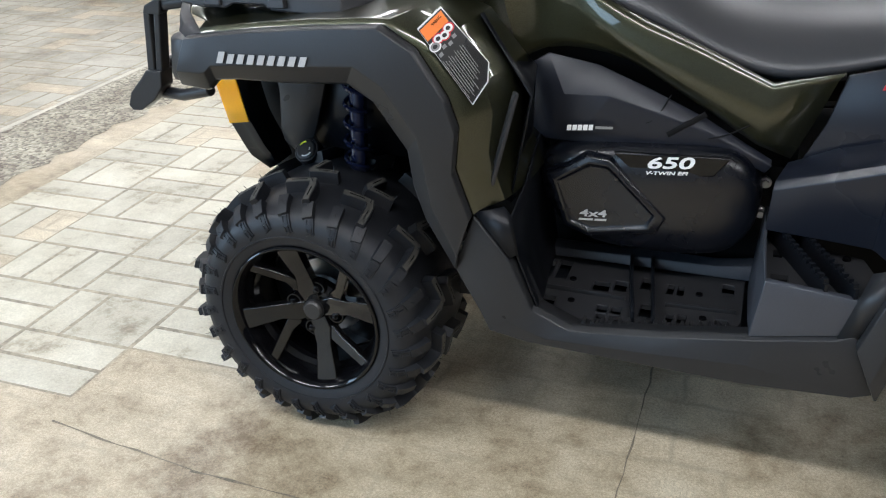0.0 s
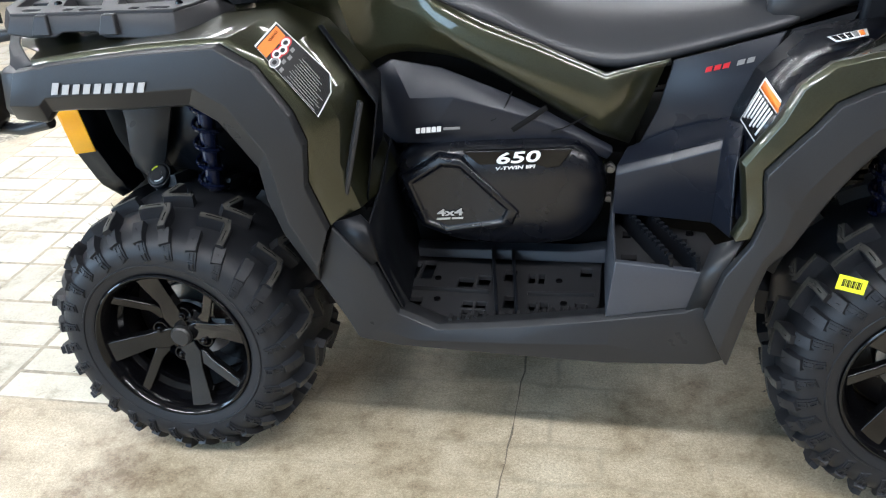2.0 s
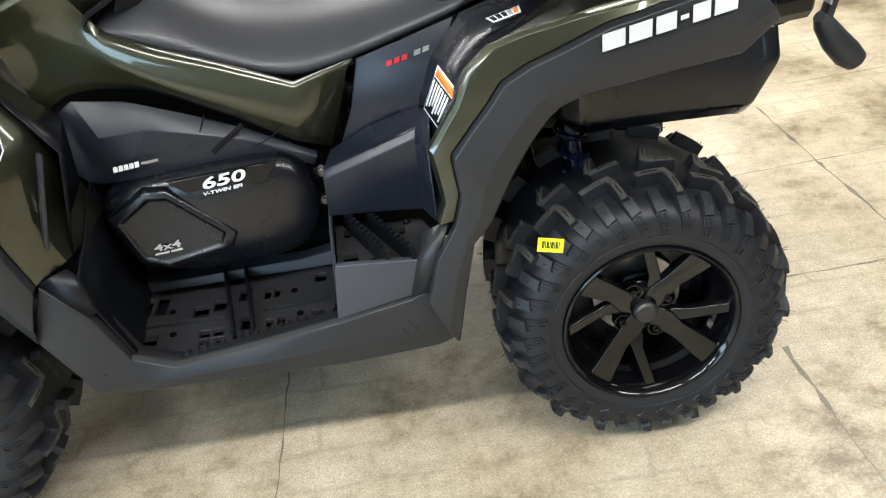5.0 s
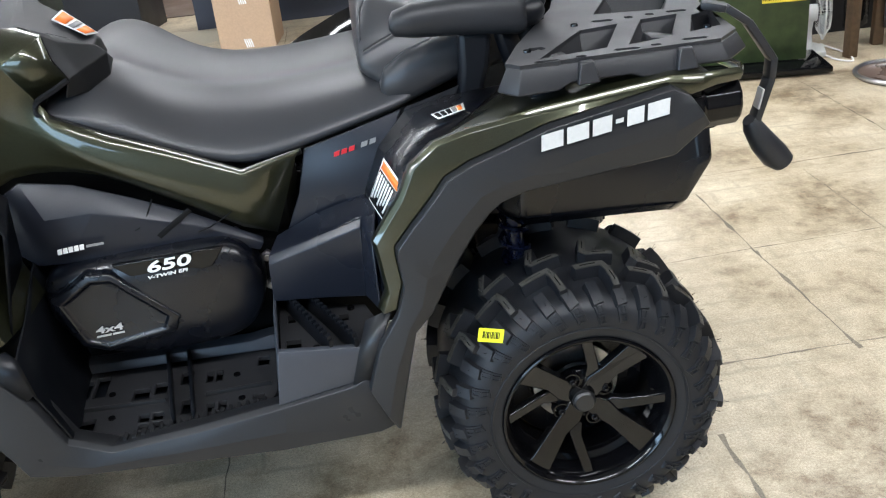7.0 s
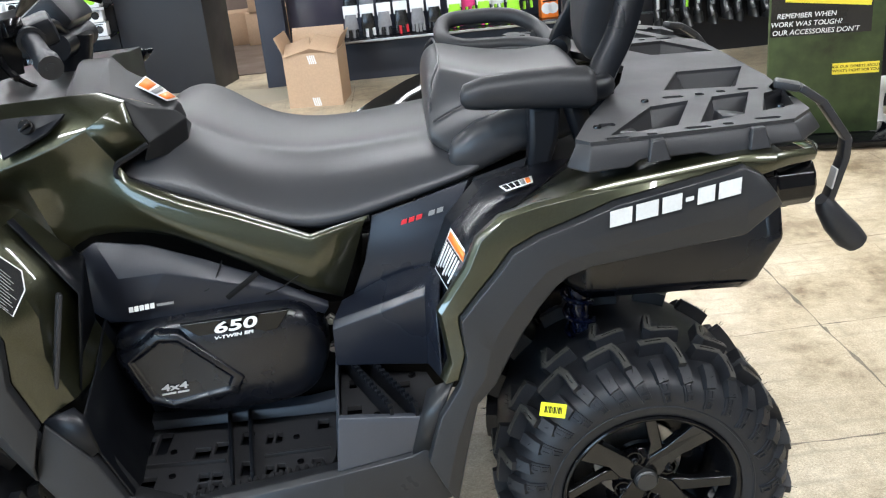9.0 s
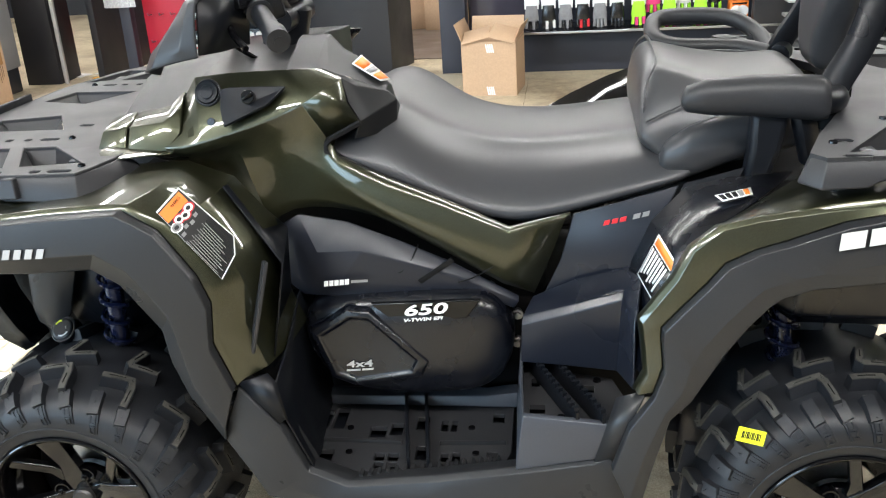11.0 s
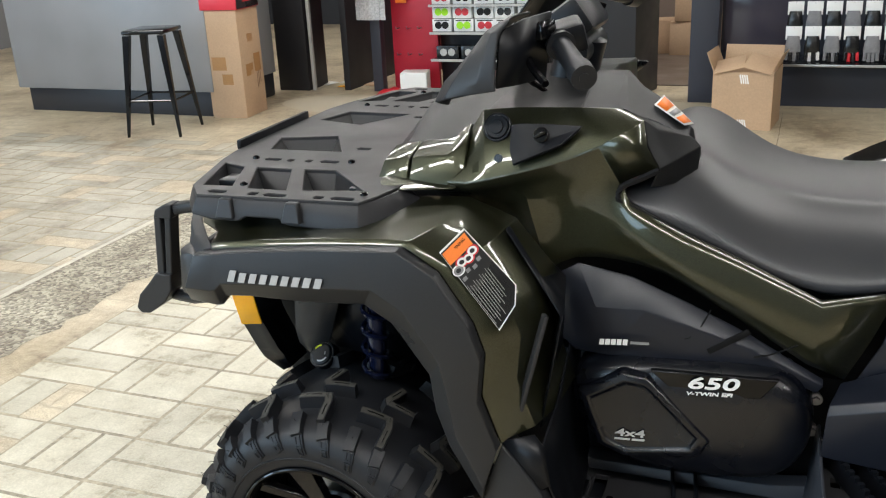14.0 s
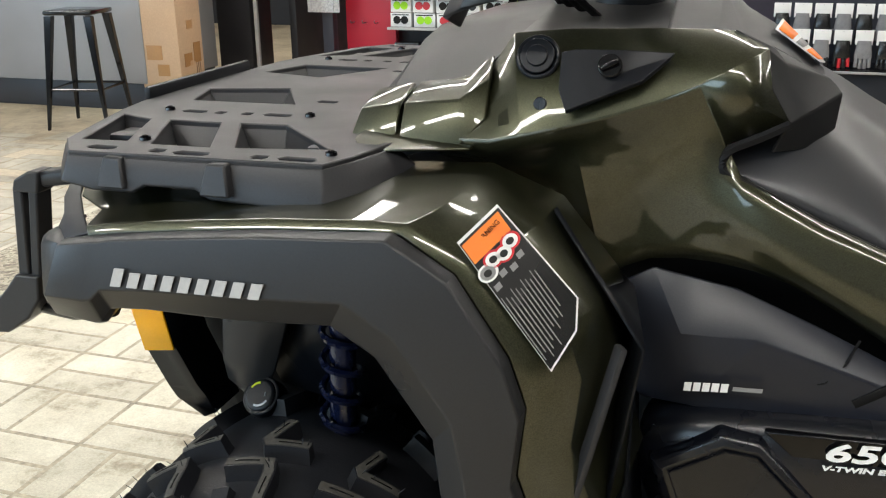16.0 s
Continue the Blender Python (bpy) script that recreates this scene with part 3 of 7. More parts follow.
# nose of the fender: a rounded end before the flare and a grey tip along the painted edge
bm = bmesh.new()
grid(bm, [[(-0.150 - d, -0.606, z), (-0.205 - d, -0.604, z), (-0.242 - d, -0.590, z), (-0.262 - d, -0.562, z), (-0.268 - d, -0.50, z)] for z, d in ((0.922, -0.010), (0.914, 0.0), (0.850, 0.008), (0.838, 0.004))])
grid(bm, [[(-0.140, -0.606, 0.922), (-0.195, -0.604, 0.922), (-0.232, -0.590, 0.922), (-0.252, -0.562, 0.922), (-0.258, -0.50, 0.922)], [(-0.140, -0.55, 0.926), (-0.195, -0.55, 0.926), (-0.220, -0.54, 0.926), (-0.235, -0.53, 0.926), (-0.245, -0.50, 0.926)]])
both("fender_nose", bm, FLARE, quad, "dark grey rounded nose of the front fender", solid=0.004, smooth=50)
bm = bmesh.new()
grid(bm, [[(-0.160, -0.602, 0.941), (-0.180, -0.598, 0.934), (-0.205, -0.594, 0.918)], [(-0.203, -0.555, 0.948), (-0.232, -0.552, 0.941), (-0.252, -0.548, 0.918)], [(-0.257, -0.490, 0.951), (-0.285, -0.488, 0.944), (-0.292, -0.485, 0.918)], [(-0.322, -0.385, 0.962), (-0.345, -0.385, 0.954), (-0.350, -0.385, 0.925)]])
both("fender_tip", bm, RACK, quad, "grey plastic tip along the painted edge", solid=0.004, bevel=0.003, smooth=30)
bm = bmesh.new()
grid(bm, [[(ux - 0.010, -0.582, uz + 0.004), (ux - 0.006, -0.596, uz + 0.006), (ux, -0.604, uz), (vx - 0.002, -0.6085, vz + 0.002), (vx + 0.004, -0.603, vz - 0.003)] for (lx, lz, ux, uz), (_, _, vx, vz) in list(zip(REAR, LOWER))[2:13]])
both("rear_fender_edge", bm, GREEN, quad, "olive metallic edge of the rear fender", bevel=0.004, solid=0.004, smooth=40)
bm = bmesh.new()
grid(bm, [[(1.215 + a, -0.603, 0.898 + e), (1.222 + a, -0.594, 0.910 + e), (1.255 + b, -0.555, 0.920 + f), (1.330 + c, -0.470, 0.930 + g), (1.400 + d, -0.380, 0.936 + g)] for a, b, c, d, e, f, g in ((0, 0, 0, 0, 0, 0, 0), (0.095, 0.075, 0.05, 0.02, 0.037, 0.030, 0.012), (0.205, 0.185, 0.13, 0.08, 0.059, 0.050, 0.03), (0.445, 0.40, 0.34, 0.27, 0.085, 0.080, 0.06), (0.505, 0.46, 0.39, 0.32, 0.080, 0.078, 0.06))])
both("rear_fender", bm, GREEN, quad, "olive metallic rear fender", bevel=0.006, solid=0.004, smooth=40)
bm = bmesh.new()
grid(bm, [[(1.085, -0.38, 0.64), (1.120, -0.38, 0.78), (1.155, -0.38, 0.862), (1.215, -0.375, 0.925), (1.300, -0.36, 0.940), (1.410, -0.35, 0.945)], [(1.100, -0.455, 0.64), (1.137, -0.46, 0.782), (1.174, -0.455, 0.862), (1.230, -0.455, 0.912), (1.285, -0.45, 0.925), (1.345, -0.44, 0.932)],
          [(1.130, -0.585, 0.64), (1.158, -0.585, 0.78), (1.190, -0.585, 0.862), (1.222, -0.58, 0.900), (1.245, -0.56, 0.912), (1.290, -0.51, 0.922)]])
both("fender_liner", bm, SATIN, quad, "black liner before the rear fender", solid=0.004, smooth=50)

# side sill with the foot board
bm = bmesh.new()
sill = [(0.345, 0.500, 0.385, 0.625), (0.395, 0.410, 0.455, 0.540), (0.415, 0.368, 0.500, 0.440), (0.490, 0.355, 0.575, 0.408), (0.700, 0.347, 0.740, 0.425), (0.900, 0.341, 0.910, 0.450), (1.085, 0.350, 1.045, 0.474), (1.125, 0.365, 1.075, 0.490)]
rows = []
for lx, lz, ux, uz in sill:
    rows.append([(lx, -0.50, lz - 0.01), (lx, -0.585, lz), (lx, -0.604, lz + 0.008), ((lx + ux) / 2, -0.612, (lz + uz) / 2), (ux, -0.600, uz - 0.008), (ux, -0.588, uz), (ux + 0.01, -0.55, uz - 0.006)])
grid(bm, rows)
both("foot_well_side", bm, FLARE, quad, "dark plastic sill below the foot board", bevel=0.005, solid=0.005, smooth=30)

# front wall of the foot well, behind the front wheel
bm = bmesh.new()
grid(bm, [[(0.455, -0.585, 0.62), (0.46, -0.50, 0.66), (0.45, -0.38, 0.70), (0.44, -0.25, 0.72)], [(0.47, -0.59, 0.54), (0.465, -0.50, 0.54), (0.455, -0.38, 0.54), (0.45, -0.25, 0.54)],
          [(0.51, -0.59, 0.44), (0.50, -0.50, 0.41), (0.48, -0.38, 0.40), (0.47, -0.25, 0.40)]])
both("foot_well_front", bm, PLASTIC, quad, "black plastic front wall of the foot well", bevel=0.004, solid=0.005)
bm = bmesh.new()
grid(bm, [[(0.385, -0.600, 0.627), (0.44, -0.585, 0.640), (0.455, -0.585, 0.62)], [(0.455, -0.598, 0.540), (0.465, -0.592, 0.545), (0.47, -0.59, 0.54)]])
both("foot_well_corner", bm, PLASTIC, quad, solid=0.005)
bm = bmesh.new()
bar(bm, (0.402, -0.566, 0.650), (0.448, -0.536, 0.848), 0.018, 0.009, 0.003)
both("trim_strip", bm, RACK, quad, "grey trim strip at the fender's rear edge")
bm = bmesh.new()
grid(bm, [[(0.44, -0.54, 0.63), (0.44, -0.40, 0.63)], [(0.47, -0.50, 0.83), (0.44, -0.36, 0.85)], [(0.36, -0.46, 0.97), (0.34, -0.36, 0.95)]])
both("inner_fender", bm, PLASTIC, quad, solid=0.004)

# foot board: a moulded plate with square openings, over a dark tray
def opening(x0, x1, y0, y1, skew=0.02):
    return [(x0 - skew * (y0 - y1), y0), (x1 - skew * (y0 - y1), y0), (x1, y1), (x0, y1)]


bm = bmesh.new()
plate = [(0.440, -0.285), (0.880, -0.292), (0.884, -0.470), (0.870, -0.520), (0.585, -0.584), (0.520, -0.572), (0.480, -0.540), (0.455, -0.440)]
openings = [opening(0.462, 0.485, -0.325, -0.395), opening(0.492, 0.520, -0.315, -0.395), opening(0.580, 0.615, -0.385, -0.425), opening(0.623, 0.650, -0.372, -0.415), opening(0.676, 0.702, -0.345, -0.392), opening(0.730, 0.744, -0.358, -0.398), opening(0.751, 0.764, -0.358, -0.398),
            opening(0.838, 0.862, -0.325, -0.360), opening(0.482, 0.520, -0.475, -0.535), opening(0.606, 0.628, -0.482, -0.508), opening(0.634, 0.656, -0.482, -0.508), opening(0.610, 0.630, -0.514, -0.535), opening(0.637, 0.658, -0.514, -0.535),
            opening(0.690, 0.714, -0.455, -0.503), opening(0.742, 0.758, -0.478, -0.508), opening(0.765, 0.782, -0.475, -0.505), opening(0.835, 0.858, -0.470, -0.488)]
sheet(bm, plate, openings, lambda x: 0.400, 0.012)
foot = both("foot_board", bm, RACK, quad, "black plastic foot board with square openings", bevel=0.0015, smooth=20)
bm = bmesh.new()
box(bm, (0.67, -0.43, 0.366), (0.45, 0.31, 0.012))
both("foot_tray", bm, PLASTIC, quad)
for k in range(2):
    bm = bmesh.new()
    bar(bm, (0.640 + 0.045 * k, -0.29, 0.412), (0.684 + 0.040 * k, -0.535, 0.412), 0.007, 0.030, 0.002)
    both("foot_rib", bm, PLASTIC, quad)
bm = bmesh.new()
bar(bm, (0.465, -0.442, 0.4035), (0.655, -0.448, 0.4035), 0.006, 0.010, 0.002)
bar(bm, (0.735, -0.448, 0.4035), (0.872, -0.440, 0.4035), 0.006, 0.010, 0.002)
both("foot_ridge", bm, FLARE, quad)
bm = bmesh.new()
grid(bm, [[(0.435, -0.300, 0.404), (0.437, -0.292, 0.424), (0.437, -0.262, 0.428), (0.437, -0.24, 0.415)], [(0.50, -0.302, 0.404), (0.50, -0.292, 0.420), (0.50, -0.262, 0.424), (0.50, -0.24, 0.415)], [(0.82, -0.304, 0.404), (0.82, -0.292, 0.424), (0.82, -0.262, 0.428), (0.82, -0.24, 0.415)], [(0.895, -0.304, 0.404), (0.895, -0.294, 0.436), (0.895, -0.262, 0.440), (0.895, -0.24, 0.425)]])
both("foot_board_edge", bm, FOOTGREY, quad, "rounded rear lip of the foot board", solid=0.004, bevel=0.003)
for k in range(17):
    bm = bmesh.new()
    x = 0.590 + 0.0165 * k
    y = -0.576 + 0.212 * (x - 0.590)
    prism(bm, [(x, 0.398), (x + 0.011, 0.398), (x + 0.010, 0.412), (x + 0.004, 0.415), (x + 0.002, 0.407)], xz(0), y, y + 0.020)
    both("grip_tooth", bm, FLARE, quad)
for x, y in ((0.535, -0.393), (0.551, -0.482), (0.795, -0.385), (0.812, -0.478)):
    bm = bmesh.new()
    cyl(bm, (x, y, 0.394), (x, y, 0.4035), 0.0085, 0.007, seg=12)
    both("bolt", bm, GLOSSBLACK, quad)

# passenger's foot rest: a block with a sunk, plated top
bm = bmesh.new()
grid(bm, [[(0.900, -0.594, 0.446), (0.914, -0.592, 0.548), (0.916, -0.588, 0.560), (0.917, -0.575, 0.560), (0.917, -0.570, 0.532)], [(1.050, -0.594, 0.474), (1.068, -0.592, 0.530), (1.071, -0.588, 0.545), (1.072, -0.575, 0.546), (1.070, -0.570, 0.532)]])
grid(bm, [[(0.900, -0.594, 0.446), (0.914, -0.592, 0.548), (0.916, -0.588, 0.560)], [(0.893, -0.45, 0.40), (0.903, -0.45, 0.566), (0.905, -0.45, 0.572)], [(0.885, -0.30, 0.39), (0.898, -0.30, 0.572), (0.900, -0.30, 0.578)]])
both("foot_rest", bm, FOOTGREY, quad, "raised passenger foot rest of dark plastic", solid=0.006, bevel=0.003)
bm = bmesh.new()
plate = [(0.905, -0.345), (1.085, -0.395), (1.110, -0.480), (1.078, -0.575), (0.918, -0.578)]
openings = [opening(0.925, 0.942, -0.40, -0.43), opening(0.925, 0.955, -0.500, -0.530), opening(1.030, 1.050, -0.425, -0.450)]
sheet(bm, plate, openings, lambda x: 0.530, 0.010)
both("foot_rest_plate", bm, RACK, quad, "grey plate sunk into the foot rest", smooth=20)
for a, b in (((0.906, -0.330, 0.548), (1.016, -0.582, 0.545)), ((0.949, -0.340, 0.548), (1.064, -0.586, 0.545))):
    bm = bmesh.new()
    a, b = Vector(a), Vector(b)
    bar(bm, a, b, 0.007, 0.040)
    for q in range(15):
        p = a.lerp(b, (q + 0.5) / 15) + Vector((0, 0, 0.023))
        box(bm, p, (0.009, 0.009, 0.010), pose(0, 0, 0, 0, 0, -66))
    both("foot_peg_rail", bm, PLASTIC, quad, "toothed black grip rail")
bm = bmesh.new()
tube(bm, [(0.903, -0.35, 0.572), (0.95, -0.352, 0.576), (1.06, -0.385, 0.576), (1.098, -0.44, 0.574)], 0.004, seg=6)
both("foot_rest_rim", bm, FLARE, quad)
for x, y in ((0.985, -0.545), (1.055, -0.405), (0.93, -0.36)):
    bm = bmesh.new()
    cyl(bm, (x, y, 0.528), (x, y, 0.535), 0.009, 0.007, seg=12)
    both("bolt", bm, GLOSSBLACK, quad)
bm = bmesh.new()
grid(bm, [[(0.905, -0.400, 0.572), (0.909, -0.405, 0.655), (0.912, -0.397, 0.668), (0.930, -0.345, 0.686)], [(1.000, -0.420, 0.575), (1.005, -0.425, 0.690), (1.008, -0.417, 0.703), (1.010, -0.350, 0.724)], [(1.095, -0.440, 0.575), (1.104, -0.445, 0.727), (1.107, -0.437, 0.740), (1.120, -0.365, 0.760)], [(1.120, -0.555, 0.600), (1.122, -0.530, 0.720), (1.126, -0.520, 0.738), (1.138, -0.450, 0.775)]])
both("foot_well_rear", bm, COVER, quad, "black plastic panel behind the foot rest", solid=0.005, bevel=0.004)

bm = bmesh.new()
grid(bm, [[(1.046, -0.593, 0.470), (1.068, -0.588, 0.540), (1.088, -0.56, 0.585)], [(1.085, -0.598, 0.478), (1.110, -0.602, 0.555), (1.140, -0.600, 0.625)]])
both("flare_return", bm, FLARE, quad, solid=0.004, smooth=40)
bm = bmesh.new()
grid(bm, [[(0.93, 0.595, 0.852), (0.95, 0.45, 0.80), (0.95, 0.36, 0.70)], [(1.0, 0.600, 0.890), (1.01, 0.45, 0.82), (1.01, 0.36, 0.72)], [(1.1, 0.602, 0.936), (1.11, 0.47, 0.86), (1.11, 0.38, 0.76)], [(1.2, 0.602, 0.970), (1.21, 0.50, 0.90), (1.21, 0.42, 0.82)], [(1.3, 0.600, 1.002), (1.30, 0.52, 0.95), (1.30, 0.46, 0.90)], [(1.42, 0.590, 1.012), (1.42, 0.52, 0.97), (1.42, 0.46, 0.93)]])
part("wing_liner", bm, GLOSSBLACK, quad, "gloss black inner wing on the far side", solid=0.006, bevel=0.004)

# chassis core: near-black boxes added to block the view through the machine
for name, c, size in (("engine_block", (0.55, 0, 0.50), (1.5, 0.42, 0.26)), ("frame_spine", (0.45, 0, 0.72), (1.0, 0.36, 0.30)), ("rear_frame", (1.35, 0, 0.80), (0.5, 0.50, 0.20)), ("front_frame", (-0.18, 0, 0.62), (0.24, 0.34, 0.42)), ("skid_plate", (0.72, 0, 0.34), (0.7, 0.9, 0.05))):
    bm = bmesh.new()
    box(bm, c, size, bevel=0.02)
    part(name, bm, UNDERBODY_SHADE, quad)

# clutch cover
OUT = [(0.452, 0.660), (0.480, 0.696), (0.56, 0.710), (0.70, 0.717), (0.815, 0.718), (0.865, 0.697), (0.893, 0.635), (0.890, 0.565), (0.855, 0.505), (0.80, 0.485), (0.66, 0.478), (0.545, 0.490), (0.48, 0.535), (0.452, 0.60)]
cx, cz = 0.67, 0.595
bm = bmesh.new()
rows = [[(cx + (x - cx) * s, y, cz + (z - cz) * s) for x, z in OUT] for s, y in ((1.0, -0.22), (1.0, -0.352), (0.985, -0.372), (0.93, -0.390), (0.80, -0.402), (0.50, -0.410), (0.2, -0.412))]
grid(bm, rows, close_v=True, caps=True)
part("clutch_cover", bm, SATIN, quad, "bulging satin black clutch cover", subsurf=2, smooth=180)
bm = bmesh.new()
HEX = [(0.474, 0.642), (0.556, 0.694), (0.604, 0.690), (0.722, 0.574), (0.704, 0.540), (0.562, 0.516), (0.512, 0.536)]
hx, hz = 0.595, 0.60
rows = [[(hx + (x - hx) * s, y, hz + (z - hz) * s) for x, z in HEX] for s, y in ((1.02, -0.36), (1.0, -0.402), (0.97, -0.416), (0.82, -0.420), (0.76, -0.414))]
grid(bm, rows, close_v=True, caps=True)
part("cover_boss", bm, SATIN, quad, "raised six-sided boss", bevel=0.008, segments=3, smooth=50)
bm = bmesh.new()
prism(bm, [(0.606, 0.699), (0.828, 0.708), (0.800, 0.670), (0.690, 0.652), (0.667, 0.648)], lambda u, v, w: (u, -0.404 + w + (0.7 - v) * -0.06, v), 0.0, 0.012)
part("badge_plate", bm, GLOSSBLACK, quad, "black badge plate", bevel=0.002)

for x, y, z in ((0.893, -0.300, 0.622), (0.891, -0.300, 0.556)):
    bm = bmesh.new()
    cyl(bm, (x, y + 0.03, z), (x, y, z), 0.008, seg=6)
    cyl(bm, (x, y + 0.012, z), (x, y + 0.008, z), 0.012, seg=16)
    part("frame_bolt", bm, STEEL, quad, "bright steel frame bolt", bevel=0.001)

# upper side cover
bm = bmesh.new()
grid(bm, [[(0.345, -0.335, 0.800), (0.40, -0.345, 0.745), (0.455, -0.35, 0.695)], [(0.460, -0.345, 0.872), (0.50, -0.375, 0.80), (0.52, -0.368, 0.700)], [(0.56, -0.345, 0.855), (0.59, -0.372, 0.80), (0.60, -0.372, 0.705)],
          [(0.66, -0.345, 0.815), (0.69, -0.368, 0.77), (0.70, -0.37, 0.712)], [(0.77, -0.345, 0.765), (0.78, -0.36, 0.74), (0.79, -0.365, 0.715)], [(0.90, -0.34, 0.69), (0.90, -0.35, 0.68), (0.89, -0.35, 0.665)]])
both("side_cover", bm, COVER, quad, "black plastic side cover", solid=0.005, bevel=0.004, smooth=25)
# grooves drawn as near-black bars, their shade put into the colour
for line, w in ((((0.772, 0.778), (0.703, 0.732)), 0.011), (((0.703, 0.806), (0.690, 0.780), (0.669, 0.755), (0.657, 0.751)), 0.0022), (((0.852, 0.764), (0.829, 0.750), (0.805, 0.738), (0.781, 0.731)), 0.0022)):
    bm = bmesh.new()
    for a, b in zip(line, line[1:]):
        bar(bm, (a[0], -0.3685 + 0.45 * max(0, a[1] - 0.765), a[1]), (b[0], -0.3685 + 0.45 * max(0, b[1] - 0.765), b[1]), 0.0036, w, 0.0005)
    both("groove_shade_bar", bm, UNDERBODY_SHADE, quad)

# painted body side: from the tank down to the pointed tail below the seat
RIDGE = [(0.100, -0.365, 1.020), (0.262, -0.394, 1.029), (0.300, -0.391, 1.037), (0.345, -0.388, 1.047), (0.400, -0.380, 1.062), (0.452, -0.372, 1.079), (0.500, -0.362, 1.099), (0.540, -0.350, 1.121), (0.570, -0.318, 1.136)]
SEAM = [(0.100, -0.300, 1.064), (0.236, -0.301, 1.098), (0.270, -0.302, 1.147), (0.339, -0.302, 1.153), (0.400, -0.302, 1.155), (0.452, -0.302, 1.156), (0.500, -0.301, 1.156), (0.530, -0.300, 1.155), (0.567, -0.302, 1.136)]
CREASE = [(0.100, -0.334, 1.042), (0.250, -0.352, 1.062), (0.285, -0.352, 1.092), (0.342, -0.350, 1.101), (0.400, -0.347, 1.112), (0.452, -0.343, 1.123), (0.500, -0.337, 1.132), (0.535, -0.327, 1.138), (0.569, -0.308, 1.137)]
bm = bmesh.new()
grid(bm, [SEAM, CREASE, RIDGE])
part("tank_panel", bm, GREEN, quad, "olive metallic panel below the console", solid=0.005, bevel=0.003, smooth=22)
# flank: from the ridge, undercut, over the deep channel behind the fender to the broad tail below the seat
FLANK = [((0.185, -0.380, 1.0245), (0.190, -0.372, 1.005), (0.215, -0.345, 0.985), (0.240, -0.325, 0.955), (0.275, -0.315, 0.900)),
         ((0.262, -0.394, 1.029), (0.266, -0.382, 1.010), (0.285, -0.332, 0.982), (0.308, -0.306, 0.930), (0.335, -0.300, 0.835)),
         ((0.300, -0.391, 1.037), (0.303, -0.380, 1.018), (0.318, -0.330, 0.985), (0.338, -0.304, 0.920), (0.362, -0.300, 0.812)),
         ((0.330, -0.389, 1.044), (0.333, -0.378, 1.026), (0.342, -0.348, 1.000), (0.360, -0.330, 0.935), (0.384, -0.318, 0.830)),
         ((0.355, -0.386, 1.050), (0.357, -0.377, 1.034), (0.364, -0.362, 1.008), (0.378, -0.354, 0.945), (0.402, -0.340, 0.848)),
         ((0.400, -0.380, 1.062), (0.400, -0.371, 1.046), (0.398, -0.352, 1.010), (0.404, -0.338, 0.950), (0.425, -0.340, 0.868)),
         ((0.452, -0.372, 1.079), (0.450, -0.363, 1.060), (0.440, -0.346, 1.015), (0.440, -0.336, 0.955), (0.455, -0.340, 0.881)),
         ((0.500, -0.362, 1.099), (0.497, -0.353, 1.072), (0.488, -0.344, 1.020), (0.488, -0.342, 0.960), (0.494, -0.342, 0.886)),
         ((0.533, -0.330, 1.026), (0.529, -0.334, 1.005), (0.528, -0.341, 0.985), (0.529, -0.347, 0.945), (0.533, -0.344, 0.885)),
         ((0.552, -0.330, 0.990), (0.553, -0.341, 0.986), (0.556, -0.351, 0.972), (0.565, -0.358, 0.930), (0.578, -0.347, 0.879)),
         ((0.598, -0.330, 0.967), (0.599, -0.343, 0.964), (0.602, -0.354, 0.951), (0.608, -0.363, 0.907), (0.620, -0.349, 0.867)),
         ((0.645, -0.330, 0.944), (0.646, -0.344, 0.941), (0.648, -0.356, 0.929), (0.655, -0.367, 0.880), (0.670, -0.351, 0.842)),
         ((0.750, -0.336, 0.902), (0.750, -0.351, 0.900), (0.750, -0.362, 0.890), (0.750, -0.371, 0.835), (0.755, -0.352, 0.792)),
         ((0.885, -0.345, 0.842), (0.885, -0.357, 0.840), (0.885, -0.365, 0.829), (0.878, -0.372, 0.775), (0.868, -0.352, 0.722)),
         ((1.005, -0.342, 0.868), (1.000, -0.352, 0.866), (0.993, -0.359, 0.856), (0.968, -0.366, 0.790), (0.932, -0.352, 0.700))]
bm = bmesh.new()
grid(bm, [curve_through(station, 3) for station in FLANK])
# the wedge between the ridge, the console's end and the seat's nose
grid(bm, [[(0.500, -0.362, 1.099), (0.540, -0.350, 1.121), (0.570, -0.318, 1.136)], [(0.516, -0.347, 1.063), (0.550, -0.335, 1.080), (0.577, -0.318, 1.090)], [(0.533, -0.330, 1.026), (0.560, -0.325, 1.038), (0.600, -0.322, 1.054)]])
far = flipped(bm)
for v in far.verts:
    v.co.z = min(v.co.z, 0.94 + 0.15 * (v.co.z - 0.94))
for side in (bm, far):
    part("body_side", side, GREEN, quad, "olive metallic body side", solid=0.005, smooth=48)
# near-black tube along the seat's edge, painting the shade of the gap
bm = bmesh.new()
tube(bm, [(0.600, -0.325, 1.052), (0.565, -0.329, 1.034), (0.537, -0.331, 1.020), (0.529, -0.333, 1.003), (0.540, -0.335, 0.990), (0.598, -0.335, 0.962), (0.645, -0.336, 0.938), (0.750, -0.340, 0.896), (0.885, -0.347, 0.836), (1.005, -0.345, 0.862)], 0.006, seg=6, n=4)
part("seat_gap_shade", bm, UNDERBODY_SHADE, quad, "near-black tube painted as the shade between the seat and the body")
bm = bmesh.new()
